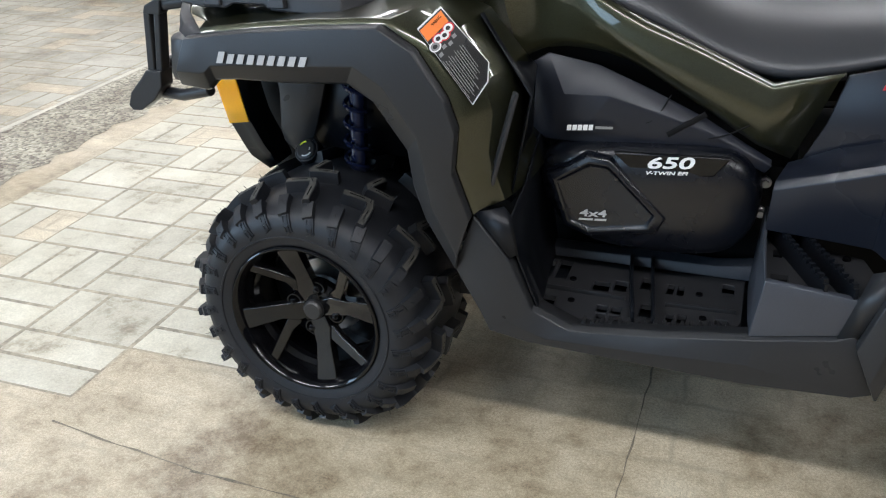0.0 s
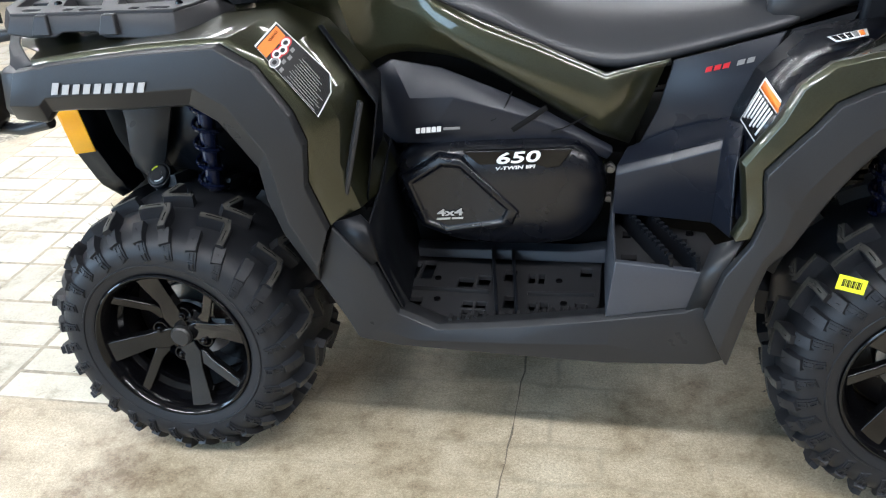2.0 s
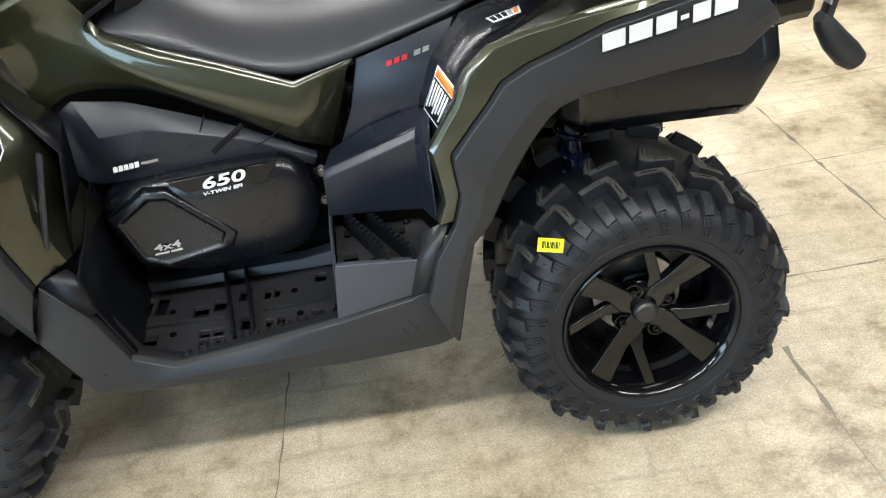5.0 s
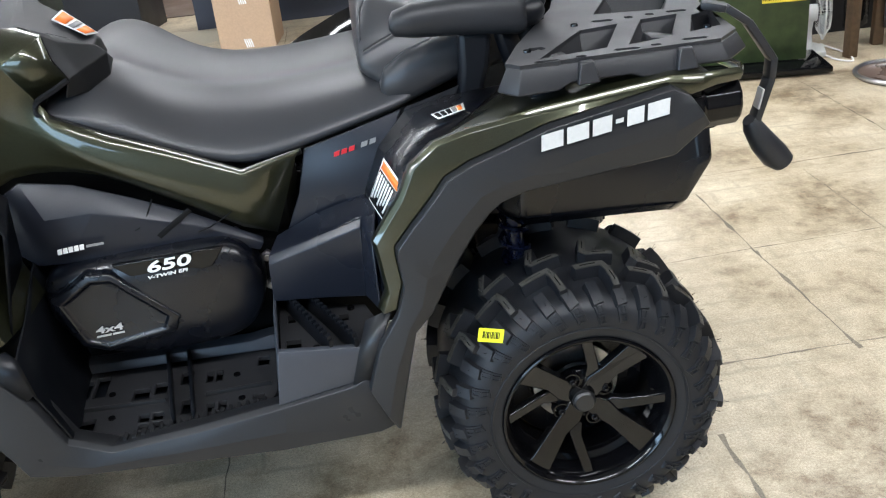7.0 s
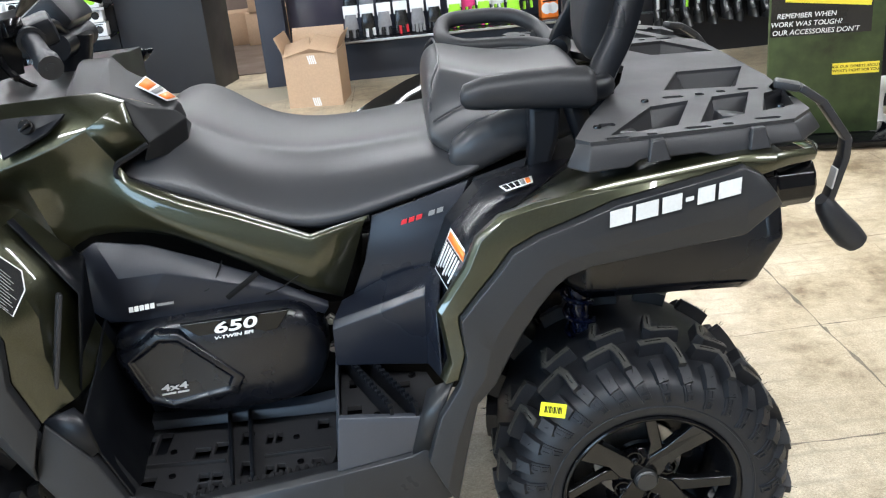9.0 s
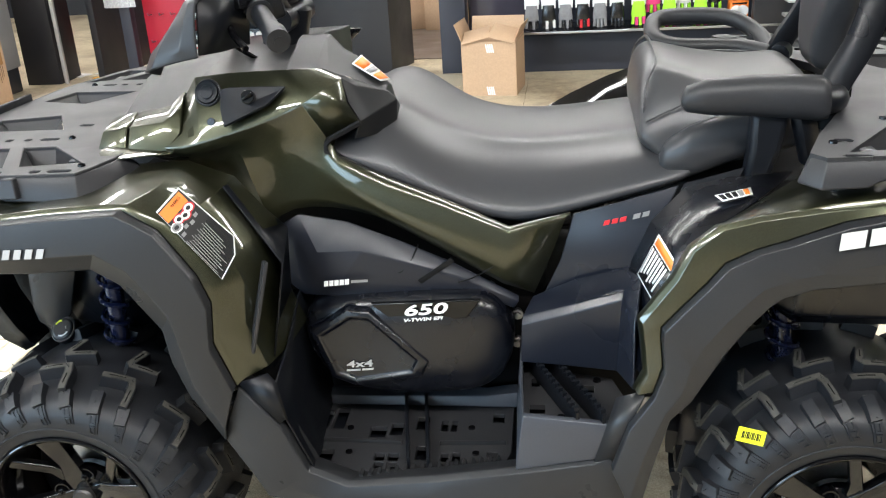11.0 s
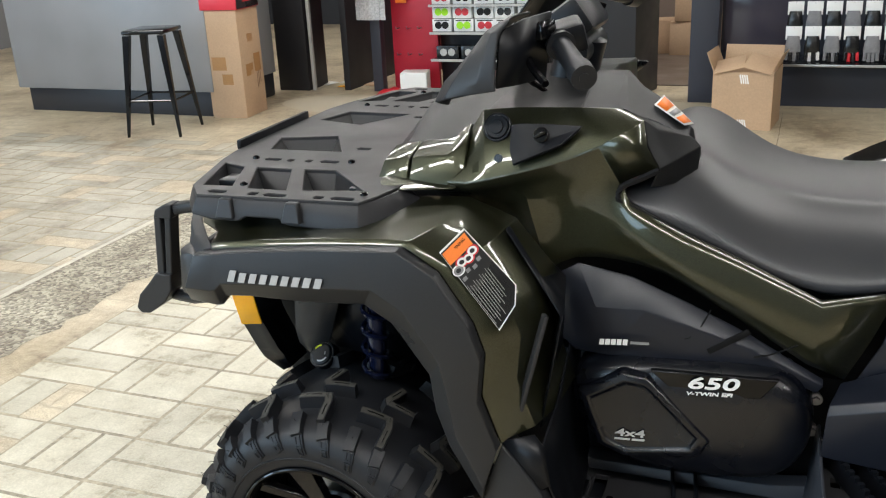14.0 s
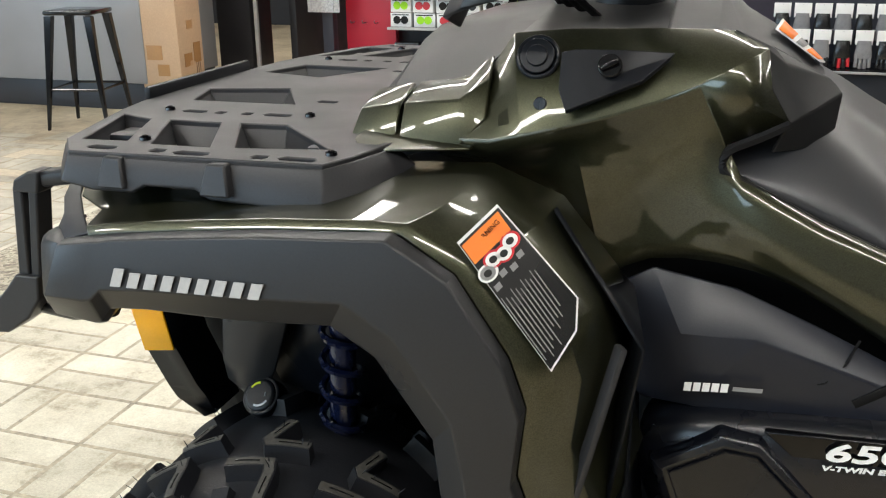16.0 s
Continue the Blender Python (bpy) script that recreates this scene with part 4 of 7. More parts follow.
grid(bm, [[(1.010, -0.335, 0.862), (0.985, -0.345, 0.77), (0.945, -0.340, 0.68)], [(1.10, -0.335, 0.885), (1.08, -0.350, 0.79), (1.05, -0.345, 0.70)], [(1.21, -0.33, 0.915), (1.165, -0.36, 0.83), (1.14, -0.38, 0.74)]])
both("rear_side_cover", bm, COVER, quad, "black plastic side cover below the seat", solid=0.005, bevel=0.004)
bm = bmesh.new()
grid(bm, [[(1.22, -0.325, 0.918), (1.175, -0.36, 0.835), (1.16, -0.45, 0.78)], [(1.33, -0.33, 0.95), (1.30, -0.36, 0.91), (1.28, -0.45, 0.90)]])
both("seat_base_cover", bm, PLASTIC, quad, solid=0.005, bevel=0.004)

# seat
def seat_rows(stations):
    rows = []
    for x, zc, zl, wt, wl, nose in stations:
        half = [(0, zc), (wt * 0.6, zc - 0.003), (wt * 0.90, zc - 0.010), (wt * 1.05, zc - 0.026), (wt * 0.45 + wl * 0.55, zc * 0.62 + zl * 0.38), (wl, zl * 0.85 + zc * 0.15), (wl, zl), (wl - 0.03, zl - 0.012)]
        row = [(x + nose * (abs(y) / wl), -y, z) for y, z in reversed(half)] + [(x + nose * (abs(y) / wl), y, z) for y, z in half[1:]]
        rows.append(row)
    return rows


bm = bmesh.new()
grid(bm, seat_rows([(0.530, 1.012, 0.998, 0.16, 0.296, 0.0), (0.538, 1.036, 0.988, 0.175, 0.316, 0.0), (0.575, 1.070, 0.968, 0.205, 0.326, 0), (0.630, 1.078, 0.943, 0.215, 0.326, 0), (0.690, 1.048, 0.916, 0.205, 0.322, 0), (0.77, 0.994, 0.878, 0.174, 0.318, 0),
                     (0.88, 0.970, 0.832, 0.172, 0.322, 0), (1.00, 0.975, 0.858, 0.172, 0.318, 0), (1.12, 0.987, 0.888, 0.175, 0.308, 0), (1.24, 1.000, 0.918, 0.18, 0.295, 0), (1.25, 0.990, 0.93, 0.17, 0.27, 0)]), caps=True)
part("seat", bm, VINYL, quad, "long black vinyl driver's seat", subsurf=2, smooth=180)
bm = bmesh.new()
grid(bm, seat_rows([(1.138, 1.060, 0.990, 0.15, 0.240, 0.0), (1.146, 1.100, 0.980, 0.155, 0.250, 0), (1.175, 1.126, 0.955, 0.16, 0.258, 0), (1.215, 1.112, 0.930, 0.175, 0.262, 0), (1.30, 1.090, 0.940, 0.19, 0.265, 0), (1.40, 1.078, 0.965, 0.20, 0.285, 0), (1.47, 1.09, 0.985, 0.19, 0.27, 0), (1.48, 1.07, 1.0, 0.18, 0.25, 0)]), caps=True)
part("passenger_seat", bm, VINYL2, quad, "raised grey and black vinyl passenger seat", subsurf=2, smooth=180)
bm = bmesh.new()
rows = []
for x, z, h, w in ((1.178, 0.945, 0.012, 0.012), (1.190, 0.950, 0.034, 0.024), (1.235, 0.962, 0.052, 0.030), (1.300, 0.985, 0.050, 0.030), (1.370, 1.004, 0.044, 0.028), (1.395, 1.008, 0.030, 0.018)):
    rows.append([(x, -0.262 + w * math.cos(a * math.tau / 14), z + h * math.sin(a * math.tau / 14)) for a in range(14)])
grid(bm, rows, close_v=True, caps=True)
both("seat_side_pad", bm, VINYL, quad, "black side pad of the passenger seat", smooth=60)
bm = bmesh.new()
tube(bm, [(1.146, -0.215, 0.985), (1.150, -0.218, 1.04), (1.156, -0.198, 1.085), (1.172, -0.168, 1.113), (1.178, -0.10, 1.124), (1.178, 0.10, 1.124), (1.172, 0.168, 1.113), (1.156, 0.198, 1.085), (1.150, 0.218, 1.04), (1.146, 0.215, 0.985)], 0.0028, seg=6, n=5)
part("seat_piping", bm, VINYL2, quad, "sewn seam round the passenger seat's hump")
bm = bmesh.new()
tube(bm, [(1.152, -0.250, 1.020), (1.20, -0.240, 1.040), (1.245, -0.235, 1.055), (1.33, -0.232, 1.065), (1.42, -0.235, 1.06)], 0.0025, seg=6, n=5)
both("seat_piping", bm, VINYL2, quad)
bm = bmesh.new()
grid(bm, [[(x, -w * q, z) for q in (-1, -0.6, 0, 0.6, 1)] for x, z, w in ((1.500, 1.060, 0.060), (1.490, 1.130, 0.075), (1.500, 1.200, 0.120), (1.515, 1.280, 0.170), (1.545, 1.400, 0.170))])
part("backrest", bm, VINYL, quad, "black padded passenger backrest", solid=0.07, offset=1, subsurf=2, smooth=180)
bm = bmesh.new()
tube(bm, [(1.47, -0.255, 1.00), (1.50, -0.240, 1.08), (1.545, -0.225, 1.16), (1.575, -0.20, 1.25), (1.585, -0.17, 1.36)], 0.030, n=5, flat=0.6)
both("backrest_post", bm, PLASTIC, quad)
bm = bmesh.new()
rows = []
for x, y, z, h, w in ((1.205, -0.366, 1.088, 0.010, 0.012), (1.214, -0.362, 1.089, 0.024, 0.022), (1.250, -0.355, 1.090, 0.033, 0.028), (1.330, -0.345, 1.088, 0.038, 0.031), (1.400, -0.340, 1.084, 0.041, 0.032), (1.450, -0.337, 1.078, 0.042, 0.032), (1.466, -0.336, 1.074, 0.034, 0.024)):
    rows.append([(x, y + w * math.cos(a * math.tau / 16), z + h * math.sin(a * math.tau / 16)) for a in range(16)])
grid(bm, rows, close_v=True, caps=True)
part("grab_handle", bm, RACK, quad, "padded dark grey passenger grab handle", smooth=60)
bm = bmesh.new()
tube(bm, [(1.48, 0.25, 1.055), (1.455, 0.34, 1.090), (1.39, 0.385, 1.120), (1.27, 0.395, 1.125), (1.215, 0.370, 1.118), (1.210, 0.310, 1.090), (1.26, 0.275, 1.072), (1.40, 0.265, 1.066), (1.47, 0.23, 1.055)], 0.020, seg=12, n=5)
part("grab_handle", bm, RACK, quad, "looped grey passenger grab handle", smooth=50)
bm = bmesh.new()
tube(bm, [(1.445, -0.335, 1.068), (1.485, -0.300, 1.065), (1.50, -0.235, 1.060), (1.48, -0.17, 1.06)], 0.024, seg=12, n=4)
both("handle_arm", bm, PLASTIC, quad, smooth=50)
bm = bmesh.new()
prism(bm, [(1.335, 1.055), (1.400, 1.050), (1.392, 0.985), (1.374, 0.930), (1.352, 0.905), (1.325, 0.912), (1.334, 0.985)], xz(0), -0.345, -0.295)
both("handle_bracket", bm, PLASTIC, quad, "black bracket below the grab handle", bevel=0.012, segments=3)
bm = bmesh.new()
bar(bm, (1.425, -0.325, 1.05), (1.455, -0.30, 0.95), 0.03, 0.045, 0.01)
bar(bm, (1.49, -0.25, 1.05), (1.53, -0.24, 0.96), 0.03, 0.05, 0.01)
both("handle_strut", bm, PLASTIC, quad)

# console and dash
bm = bmesh.new()
grid(bm, [[(-0.09, y, 0.985 - 0.05 * abs(y)) for y in (-0.40, -0.30, 0, 0.30, 0.40)], [(0.02, y, 1.000) for y in (-0.42, -0.30, 0, 0.30, 0.42)], [(0.09, y, 1.015 + 0.02 * (abs(y) < 0.31)) for y in (-0.43, -0.30, 0, 0.30, 0.43)], [(0.24, y, 1.02) for y in (-0.40, -0.30, 0, 0.30, 0.40)]])
part("front_cover", bm, GREEN, quad, "olive metallic cover before the console", solid=0.004, bevel=0.005)
for rows in ([[(0.066, -0.366, 1.008), (0.076, -0.342, 1.050), (0.082, -0.29, 1.068)], [(0.134, -0.382, 1.010), (0.134, -0.352, 1.060), (0.134, -0.29, 1.078)]],
             [[(0.140, -0.383, 1.010), (0.140, -0.353, 1.061), (0.140, -0.29, 1.079)], [(0.222, -0.392, 1.018), (0.215, -0.362, 1.070), (0.21, -0.29, 1.092)], [(0.252, -0.372, 1.052), (0.247, -0.335, 1.092), (0.24, -0.29, 1.118)]]):
    bm = bmesh.new()
    grid(bm, rows)
    both("storage_lid", bm, GREEN, quad, "olive metallic storage lid", solid=0.006, bevel=0.003)
bm = bmesh.new()
def pod_row(x, zt, ze, wt, we):
    return [(x, -we, ze), (x, -wt, zt - 0.012), (x, -wt * 0.5, zt), (x, wt * 0.5, zt), (x, wt, zt - 0.012), (x, we, ze)]
def tail_row(x, zs, w, ridge):
    """The console's rear: a ridge on the rider's side and a sunk middle."""
    return [(x, y, z) for y, z in zip((-w, -ridge, -ridge + 0.030, -0.10, 0.16, w), zs)]


grid(bm, [pod_row(0.055, 1.080, 1.040, 0.12, 0.235), pod_row(0.10, 1.130, 1.062, 0.15, 0.296), pod_row(0.16, 1.150, 1.078, 0.17, 0.302), pod_row(0.225, 1.158, 1.092, 0.18, 0.302), pod_row(0.275, 1.163, 1.143, 0.19, 0.300), pod_row(0.40, 1.160, 1.147, 0.20, 0.300),
          pod_row(0.45, 1.168, 1.149, 0.19, 0.302), tail_row(0.455, (1.149, 1.196, 1.198, 1.155, 1.060, 1.000), 0.302, 0.18), tail_row(0.512, (1.148, 1.194, 1.196, 1.135, 1.030, 0.980), 0.302, 0.17), tail_row(0.542, (1.144, 1.162, 1.170, 1.110, 1.02, 0.97), 0.298, 0.19),
          tail_row(0.575, (1.135, 1.149, 1.152, 1.085, 1.00, 0.960), 0.288, 0.20), tail_row(0.605, (1.117, 1.127, 1.124, 1.050, 0.99, 0.950), 0.266, 0.20), tail_row(0.638, (1.092, 1.099, 1.092, 1.015, 0.990, 0.970), 0.236, 0.195), tail_row(0.642, (0.970, 1.080, 1.072, 1.00, 0.98, 0.96), 0.234, 0.195)], caps=True)
part("console", bm, CONSOLE, quad, "dark grey faceted plastic console", bevel=0.006, smooth=25)
bm = bmesh.new()
grid(bm, [[(0.530, -0.303, 1.157), (0.567, -0.306, 1.137), (0.577, -0.312, 1.090), (0.600, -0.318, 1.052), (0.585, -0.312, 1.015)], [(0.575, -0.291, 1.136), (0.592, -0.291, 1.115), (0.605, -0.292, 1.085), (0.628, -0.290, 1.064), (0.620, -0.280, 1.015)], [(0.640, -0.238, 1.096), (0.646, -0.238, 1.092), (0.652, -0.236, 1.086), (0.660, -0.234, 1.076), (0.655, -0.230, 1.010)], [(0.644, -0.10, 1.030), (0.646, -0.10, 1.025), (0.648, -0.10, 1.020), (0.650, -0.10, 1.015), (0.650, -0.10, 1.000)]])
part("console_side", bm, CONSOLE, quad, "dark grey console flank", solid=0.005, bevel=0.003, smooth=25)
bm = bmesh.new()
grid(bm, [[(0.341, -0.352, 1.129), (0.341, -0.366, 1.086), (0.355, -0.396, 1.066)], [(0.359, -0.354, 1.133), (0.375, -0.372, 1.096), (0.388, -0.390, 1.080)], [(0.412, -0.352, 1.133), (0.420, -0.362, 1.110), (0.438, -0.380, 1.101)], [(0.468, -0.350, 1.131), (0.466, -0.352, 1.127), (0.462, -0.356, 1.122)]])
both("switch_panel", bm, PLASTIC, quad, "dark grey switch panel", solid=0.006, offset=1, bevel=0.002)
bm = bmesh.new()
ring_pts = [pose(0.308, -0.340, 1.122, 68, 0, 0) @ Vector((0.024 * math.cos(a * math.tau / 28), 0.024 * math.sin(a * math.tau / 28), 0)) for a in range(28)]
tube(bm, ring_pts, 0.0035, seg=6, closed=True)
cyl(bm, (0.308, -0.330, 1.118), (0.308, -0.346, 1.1245), 0.021, seg=28)
cyl(bm, (0.308, -0.345, 1.124), (0.308, -0.349, 1.1256), 0.013, seg=24)
part("power_socket", bm, PLASTIC, quad, "round black socket cap", bevel=0.001)
bm = bmesh.new()
cyl(bm, (0.399, -0.350, 1.108), (0.399, -0.376, 1.120), 0.014, seg=24)
box(bm, (0.399, -0.378, 1.121), (0.022, 0.007, 0.006), pose(0, 0, 0, 0, -30, 0))
part("ignition_switch", bm, GLOSSBLACK, quad, "black ignition switch", bevel=0.0015)
bm = bmesh.new()
cyl(bm, (0.318, -0.352, 1.066), (0.318, -0.372, 1.072), 0.008, seg=16)
part("latch_bolt", bm, SATIN, quad, "small black latch bolt", bevel=0.001)

# handlebar, turned a little: its far end stands forward
def steered(ob, s):
    if s > 0:
        ob.location = (-0.055, 0.0, 0.050)
    return ob


bm = bmesh.new()
for s in (-1, 1):
    tube(bm, [(0.40, 0.03 * s, 1.22), (0.40 - 0.02 * (s > 0), 0.12 * s, 1.27 + 0.02 * (s > 0)), (0.405 - 0.05 * (s > 0), 0.24 * s, 1.268 + 0.045 * (s > 0)), (0.465 - 0.055 * (s > 0), 0.37 * s, 1.236 + 0.05 * (s > 0))], 0.012, n=5)
cyl(bm, (0.39, -0.10, 1.22), (0.39, 0.10, 1.22), 0.03)
cyl(bm, (0.36, 0, 1.12), (0.39, 0, 1.24), 0.05)
box(bm, (0.37, 0, 1.27), (0.10, 0.16, 0.08), pose(0, 0, 0, 0, -35, 0), 0.015)
part("handlebar", bm, PLASTIC, quad, "black handlebar with its clamp", smooth=40)
for s in (-1, 1):
    bm = bmesh.new()
    a, b = Vector((0.408, 0.270 * s, 1.262)), Vector((0.481, 0.400 * s, 1.227))
    cyl(bm, a, b, 0.0190, seg=20)
    d = (b - a).normalized()
    cyl(bm, a, a + d * 0.010, 0.027, seg=20)
    cyl(bm, b - d * 0.030, b + d * 0.004, 0.0235, 0.0225, seg=20)
    cyl(bm, b + d * 0.003, b + d * 0.006, 0.009, seg=12)
    steered(part("grip", bm, RUBBER, quad, "black ribbed rubber grip"), s)
    bm = bmesh.new()
    box(bm, (0.415, 0.235 * s, 1.272), (0.06, 0.07, 0.055), pose(0, 0, 0, 10, -15, -20 * s), 0.01)
    steered(part("switch_block", bm, PLASTIC, quad, "black switch block"), s)
    bm = bmesh.new()
    tube(bm, [(0.38, 0.22 * s, 1.275), (0.34, 0.25 * s, 1.262), (0.37, 0.33 * s, 1.235), (0.41, 0.38 * s, 1.21)], 0.007, n=5, seg=8)
    steered(part("brake_lever", bm, GLOSSBLACK, quad, "black brake lever"), s)
    bm = bmesh.new()
    grid(bm, [[(0.192, 0.290 * s, 1.150), (0.188, 0.345 * s, 1.166), (0.225, 0.395 * s, 1.180), (0.290, 0.422 * s, 1.197), (0.334, 0.425 * s, 1.203)],
              [(0.212, 0.285 * s, 1.195), (0.206, 0.342 * s, 1.202), (0.242, 0.398 * s, 1.210), (0.300, 0.425 * s, 1.218), (0.332, 0.425 * s, 1.221)],
              [(0.258, 0.270 * s, 1.250), (0.252, 0.335 * s, 1.254), (0.276, 0.392 * s, 1.258), (0.310, 0.418 * s, 1.263), (0.333, 0.419 * s, 1.265)],
              [(0.296, 0.250 * s, 1.296), (0.290, 0.325 * s, 1.300), (0.304, 0.380 * s, 1.300), (0.322, 0.406 * s, 1.300), (0.336, 0.410 * s, 1.301)],
              [(0.345, 0.240 * s, 1.318), (0.342, 0.310 * s, 1.324), (0.344, 0.360 * s, 1.324), (0.345, 0.385 * s, 1.322), (0.350, 0.392 * s, 1.318)]])
    steered(part("hand_guard", bm, FLARE, quad, "dark grey plastic hand guard", solid=0.006, subsurf=1, bevel=0.004, smooth=40), s)
for s in (-1, 1):
    bm = bmesh.new()
    grid(bm, [[(0.330, 0.405 * s, 1.205), (0.336, 0.395 * s, 1.30)], [(0.350, 0.340 * s, 1.200), (0.362, 0.340 * s, 1.315)], [(0.380, 0.265 * s, 1.20), (0.392, 0.265 * s, 1.32)]])
    steered(part("guard_liner", bm, PLASTIC, quad, "black inner side of the hand guard", solid=0.004), s)
    bm = bmesh.new()
    box(bm, (0.365, 0.275 * s, 1.285), (0.060, 0.050, 0.035), pose(0, 0, 0, 0, -10, 20 * s), 0.006)
    steered(part("brake_reservoir", bm, GLOSSBLACK, quad, "gloss black brake reservoir"), s)
    bm = bmesh.new()
    cyl(bm, (0.345, 0.285 * s, 1.262), (0.385, 0.265 * s, 1.268), 0.012, seg=14)
    cyl(bm, (0.350, 0.300 * s, 1.240), (0.352, 0.300 * s, 1.275), 0.006, seg=10)
    steered(part("lever_clamp", bm, GLOSSBLACK, quad), s)
bm = bmesh.new()
box(bm, (0.438, -0.245, 1.262), (0.008, 0.02, 0.012))
part("stop_switch", bm, RED, quad, "small red switch")
for k in range(4):
    bm = bmesh.new()
    tube(bm, [(0.30 + 0.02 * k, -0.05 - 0.03 * k, 1.14), (0.27, -0.12 - 0.04 * k, 1.20 + 0.015 * k), (0.33, -0.20 - 0.01 * k, 1.25), (0.40, -0.23, 1.265)], 0.005, n=6, seg=6)
    part("cable", bm, GLOSSBLACK, quad, "black control cable")

# racks
def slot(x, y, long, wide=0.011):
    h, wide = long * 0.56, wide * 1.5
    return [(x - h, y), (x - h * 0.72, y - wide / 2), (x + h * 0.72, y - wide / 2), (x + h, y), (x + h * 0.72, y + wide / 2), (x - h * 0.72, y + wide / 2)]


def mirrored_outline(half):
    return half + [(x, -y) for x, y in reversed(half) if abs(y) > 1e-6]


def mirrored_holes(holes):
    return holes + [[(x, -y) for x, y in h] for h in holes]


def front_z(x):
    return 1.020


def rear_z(x):
    return 1.043 - 0.022 * (x - 1.40)


half = [(-0.345, 0), (-0.340, -0.225), (-0.326, -0.300), (-0.272, -0.484), (-0.225, -0.540), (0.105, -0.525), (0.122, -0.480), (0.143, -0.395), (0.095, -0.320), (0.045, -0.262), (0.030, -0.090), (0.030, 0)]
holes = [[(-0.250, -0.480), (-0.302, -0.322), (-0.242, -0.345), (-0.188, -0.474)], [(-0.148, -0.482), (-0.212, -0.342), (-0.132, -0.342), (-0.066, -0.480)], [(-0.034, -0.474), (-0.103, -0.338), (-0.036, -0.334), (0.082, -0.452)],
         [(-0.266, -0.198), (-0.298, -0.096), (-0.170, -0.060), (-0.094, -0.192)]]
holes += [slot(-0.195, -0.514, 0.036), slot(-0.118, -0.512, 0.018), slot(-0.070, -0.514, 0.044), slot(0.018, -0.510, 0.018), slot(0.066, -0.508, 0.044), slot(0.112, -0.396, 0.034, 0.018)]
holes += [slot(-0.212, -0.279, 0.036), slot(-0.170, -0.279, 0.014), slot(-0.128, -0.277, 0.014), slot(-0.080, -0.275, 0.040), slot(-0.055, -0.16, 0.03)]
bm = bmesh.new()
pockets = []
sheet(bm, mirrored_outline(half), mirrored_holes(holes), front_z, 0.018, pockets)
rack = part("front_rack", bm, RACK, quad, "grey moulded plastic front rack with open pockets", bevel=0.004, smooth=30)
for p in pockets:
    part("rack_pocket", p, RACK, rack, smooth=30)
bm = bmesh.new()
grid(bm, [[(-0.342, -0.225, 1.016), (-0.352, -0.225, 0.992)], [(-0.328, -0.302, 1.016), (-0.338, -0.306, 0.988)], [(-0.272, -0.486, 1.016), (-0.280, -0.492, 0.984)], [(-0.225, -0.541, 1.016), (-0.232, -0.552, 0.984)], [(-0.185, -0.539, 1.016), (-0.188, -0.551, 0.976)], [(-0.135, -0.537, 1.016), (-0.135, -0.549, 0.976)], [(-0.120, -0.536, 1.016), (-0.118, -0.547, 0.985)], [(-0.050, -0.533, 1.016), (-0.050, -0.545, 0.985)], [(-0.036, -0.532, 1.016), (-0.034, -0.545, 0.974)],
          [(0.03, -0.530, 1.016), (0.03, -0.545, 0.972)], [(0.105, -0.526, 1.016), (0.112, -0.545, 0.966)], [(0.124, -0.480, 1.016), (0.152, -0.490, 0.970)], [(0.145, -0.395, 1.016), (0.184, -0.392, 0.980)], [(0.080, -0.320, 1.016), (0.11, -0.31, 0.988)]])
both("rack_skirt", bm, RACK, quad, "sloping rack edge", solid=0.010, bevel=0.003)
for x in (-0.16, -0.02):
    bm = bmesh.new()
    prism(bm, [(x - 0.012, 1.017), (x + 0.012, 1.017), (x + 0.020, 0.980), (x - 0.020, 0.980)], lambda u, v, w: (u, -0.536 + w - (1.017 - v) * 0.25, v), -0.010, 0.006)
    both("skirt_rib", bm, RACK, quad, bevel=0.003)
for x, y in ((-0.254, -0.278), (-0.031, -0.272), (0.095, -0.478), (-0.168, -0.464)):
    bm = bmesh.new()
    cyl(bm, (x, y, 1.018), (x, y, 1.0235), 0.008, 0.007, seg=14)
    cyl(bm, (x, y, 1.023), (x, y, 1.0255), 0.004, seg=6)
    both("rack_bolt", bm, GLOSSBLACK, quad)
bm = bmesh.new()
bar(bm, (-0.347, -0.200, 1.026), (-0.348, 0.120, 1.026), 0.012, 0.022, 0.004)
part("rack_lip", bm, PLASTIC, quad, "raised black front lip")
for x, y in ((-0.23, -0.40), (0.06, -0.40)):
    bm = bmesh.new()
    box(bm, (x, y, 0.985), (0.05, 0.05, 0.06), None, 0.006)
    both("rack_mount", bm, PLASTIC, quad)

half = [(1.852, 0), (1.850, -0.20), (1.822, -0.488), (1.770, -0.548), (1.405, -0.592), (1.385, -0.565), (1.425, -0.452), (1.552, -0.168), (1.600, 0)]
holes = [[(1.446, -0.560), (1.560, -0.385), (1.640, -0.362), (1.572, -0.530)], [(1.612, -0.526), (1.690, -0.347), (1.768, -0.330), (1.700, -0.498)], [(1.740, -0.480), (1.790, -0.352), (1.838, -0.322), (1.808, -0.452)], [(1.620, -0.262), (1.690, -0.102), (1.836, -0.097), (1.760, -0.278)]]
holes += [slot(1.455, -0.580, 0.044, 0.009), slot(1.515, -0.571, 0.018, 0.008), slot(1.60, -0.553, 0.044, 0.009), slot(1.655, -0.545, 0.018, 0.008), slot(1.73, -0.53, 0.044, 0.009), slot(1.455, -0.49, 0.030, 0.014), slot(1.62, -0.325, 0.04), slot(1.675, -0.318, 0.016), slot(1.72, -0.310, 0.016), slot(1.775, -0.305, 0.04)]
bm = bmesh.new()
pockets = []
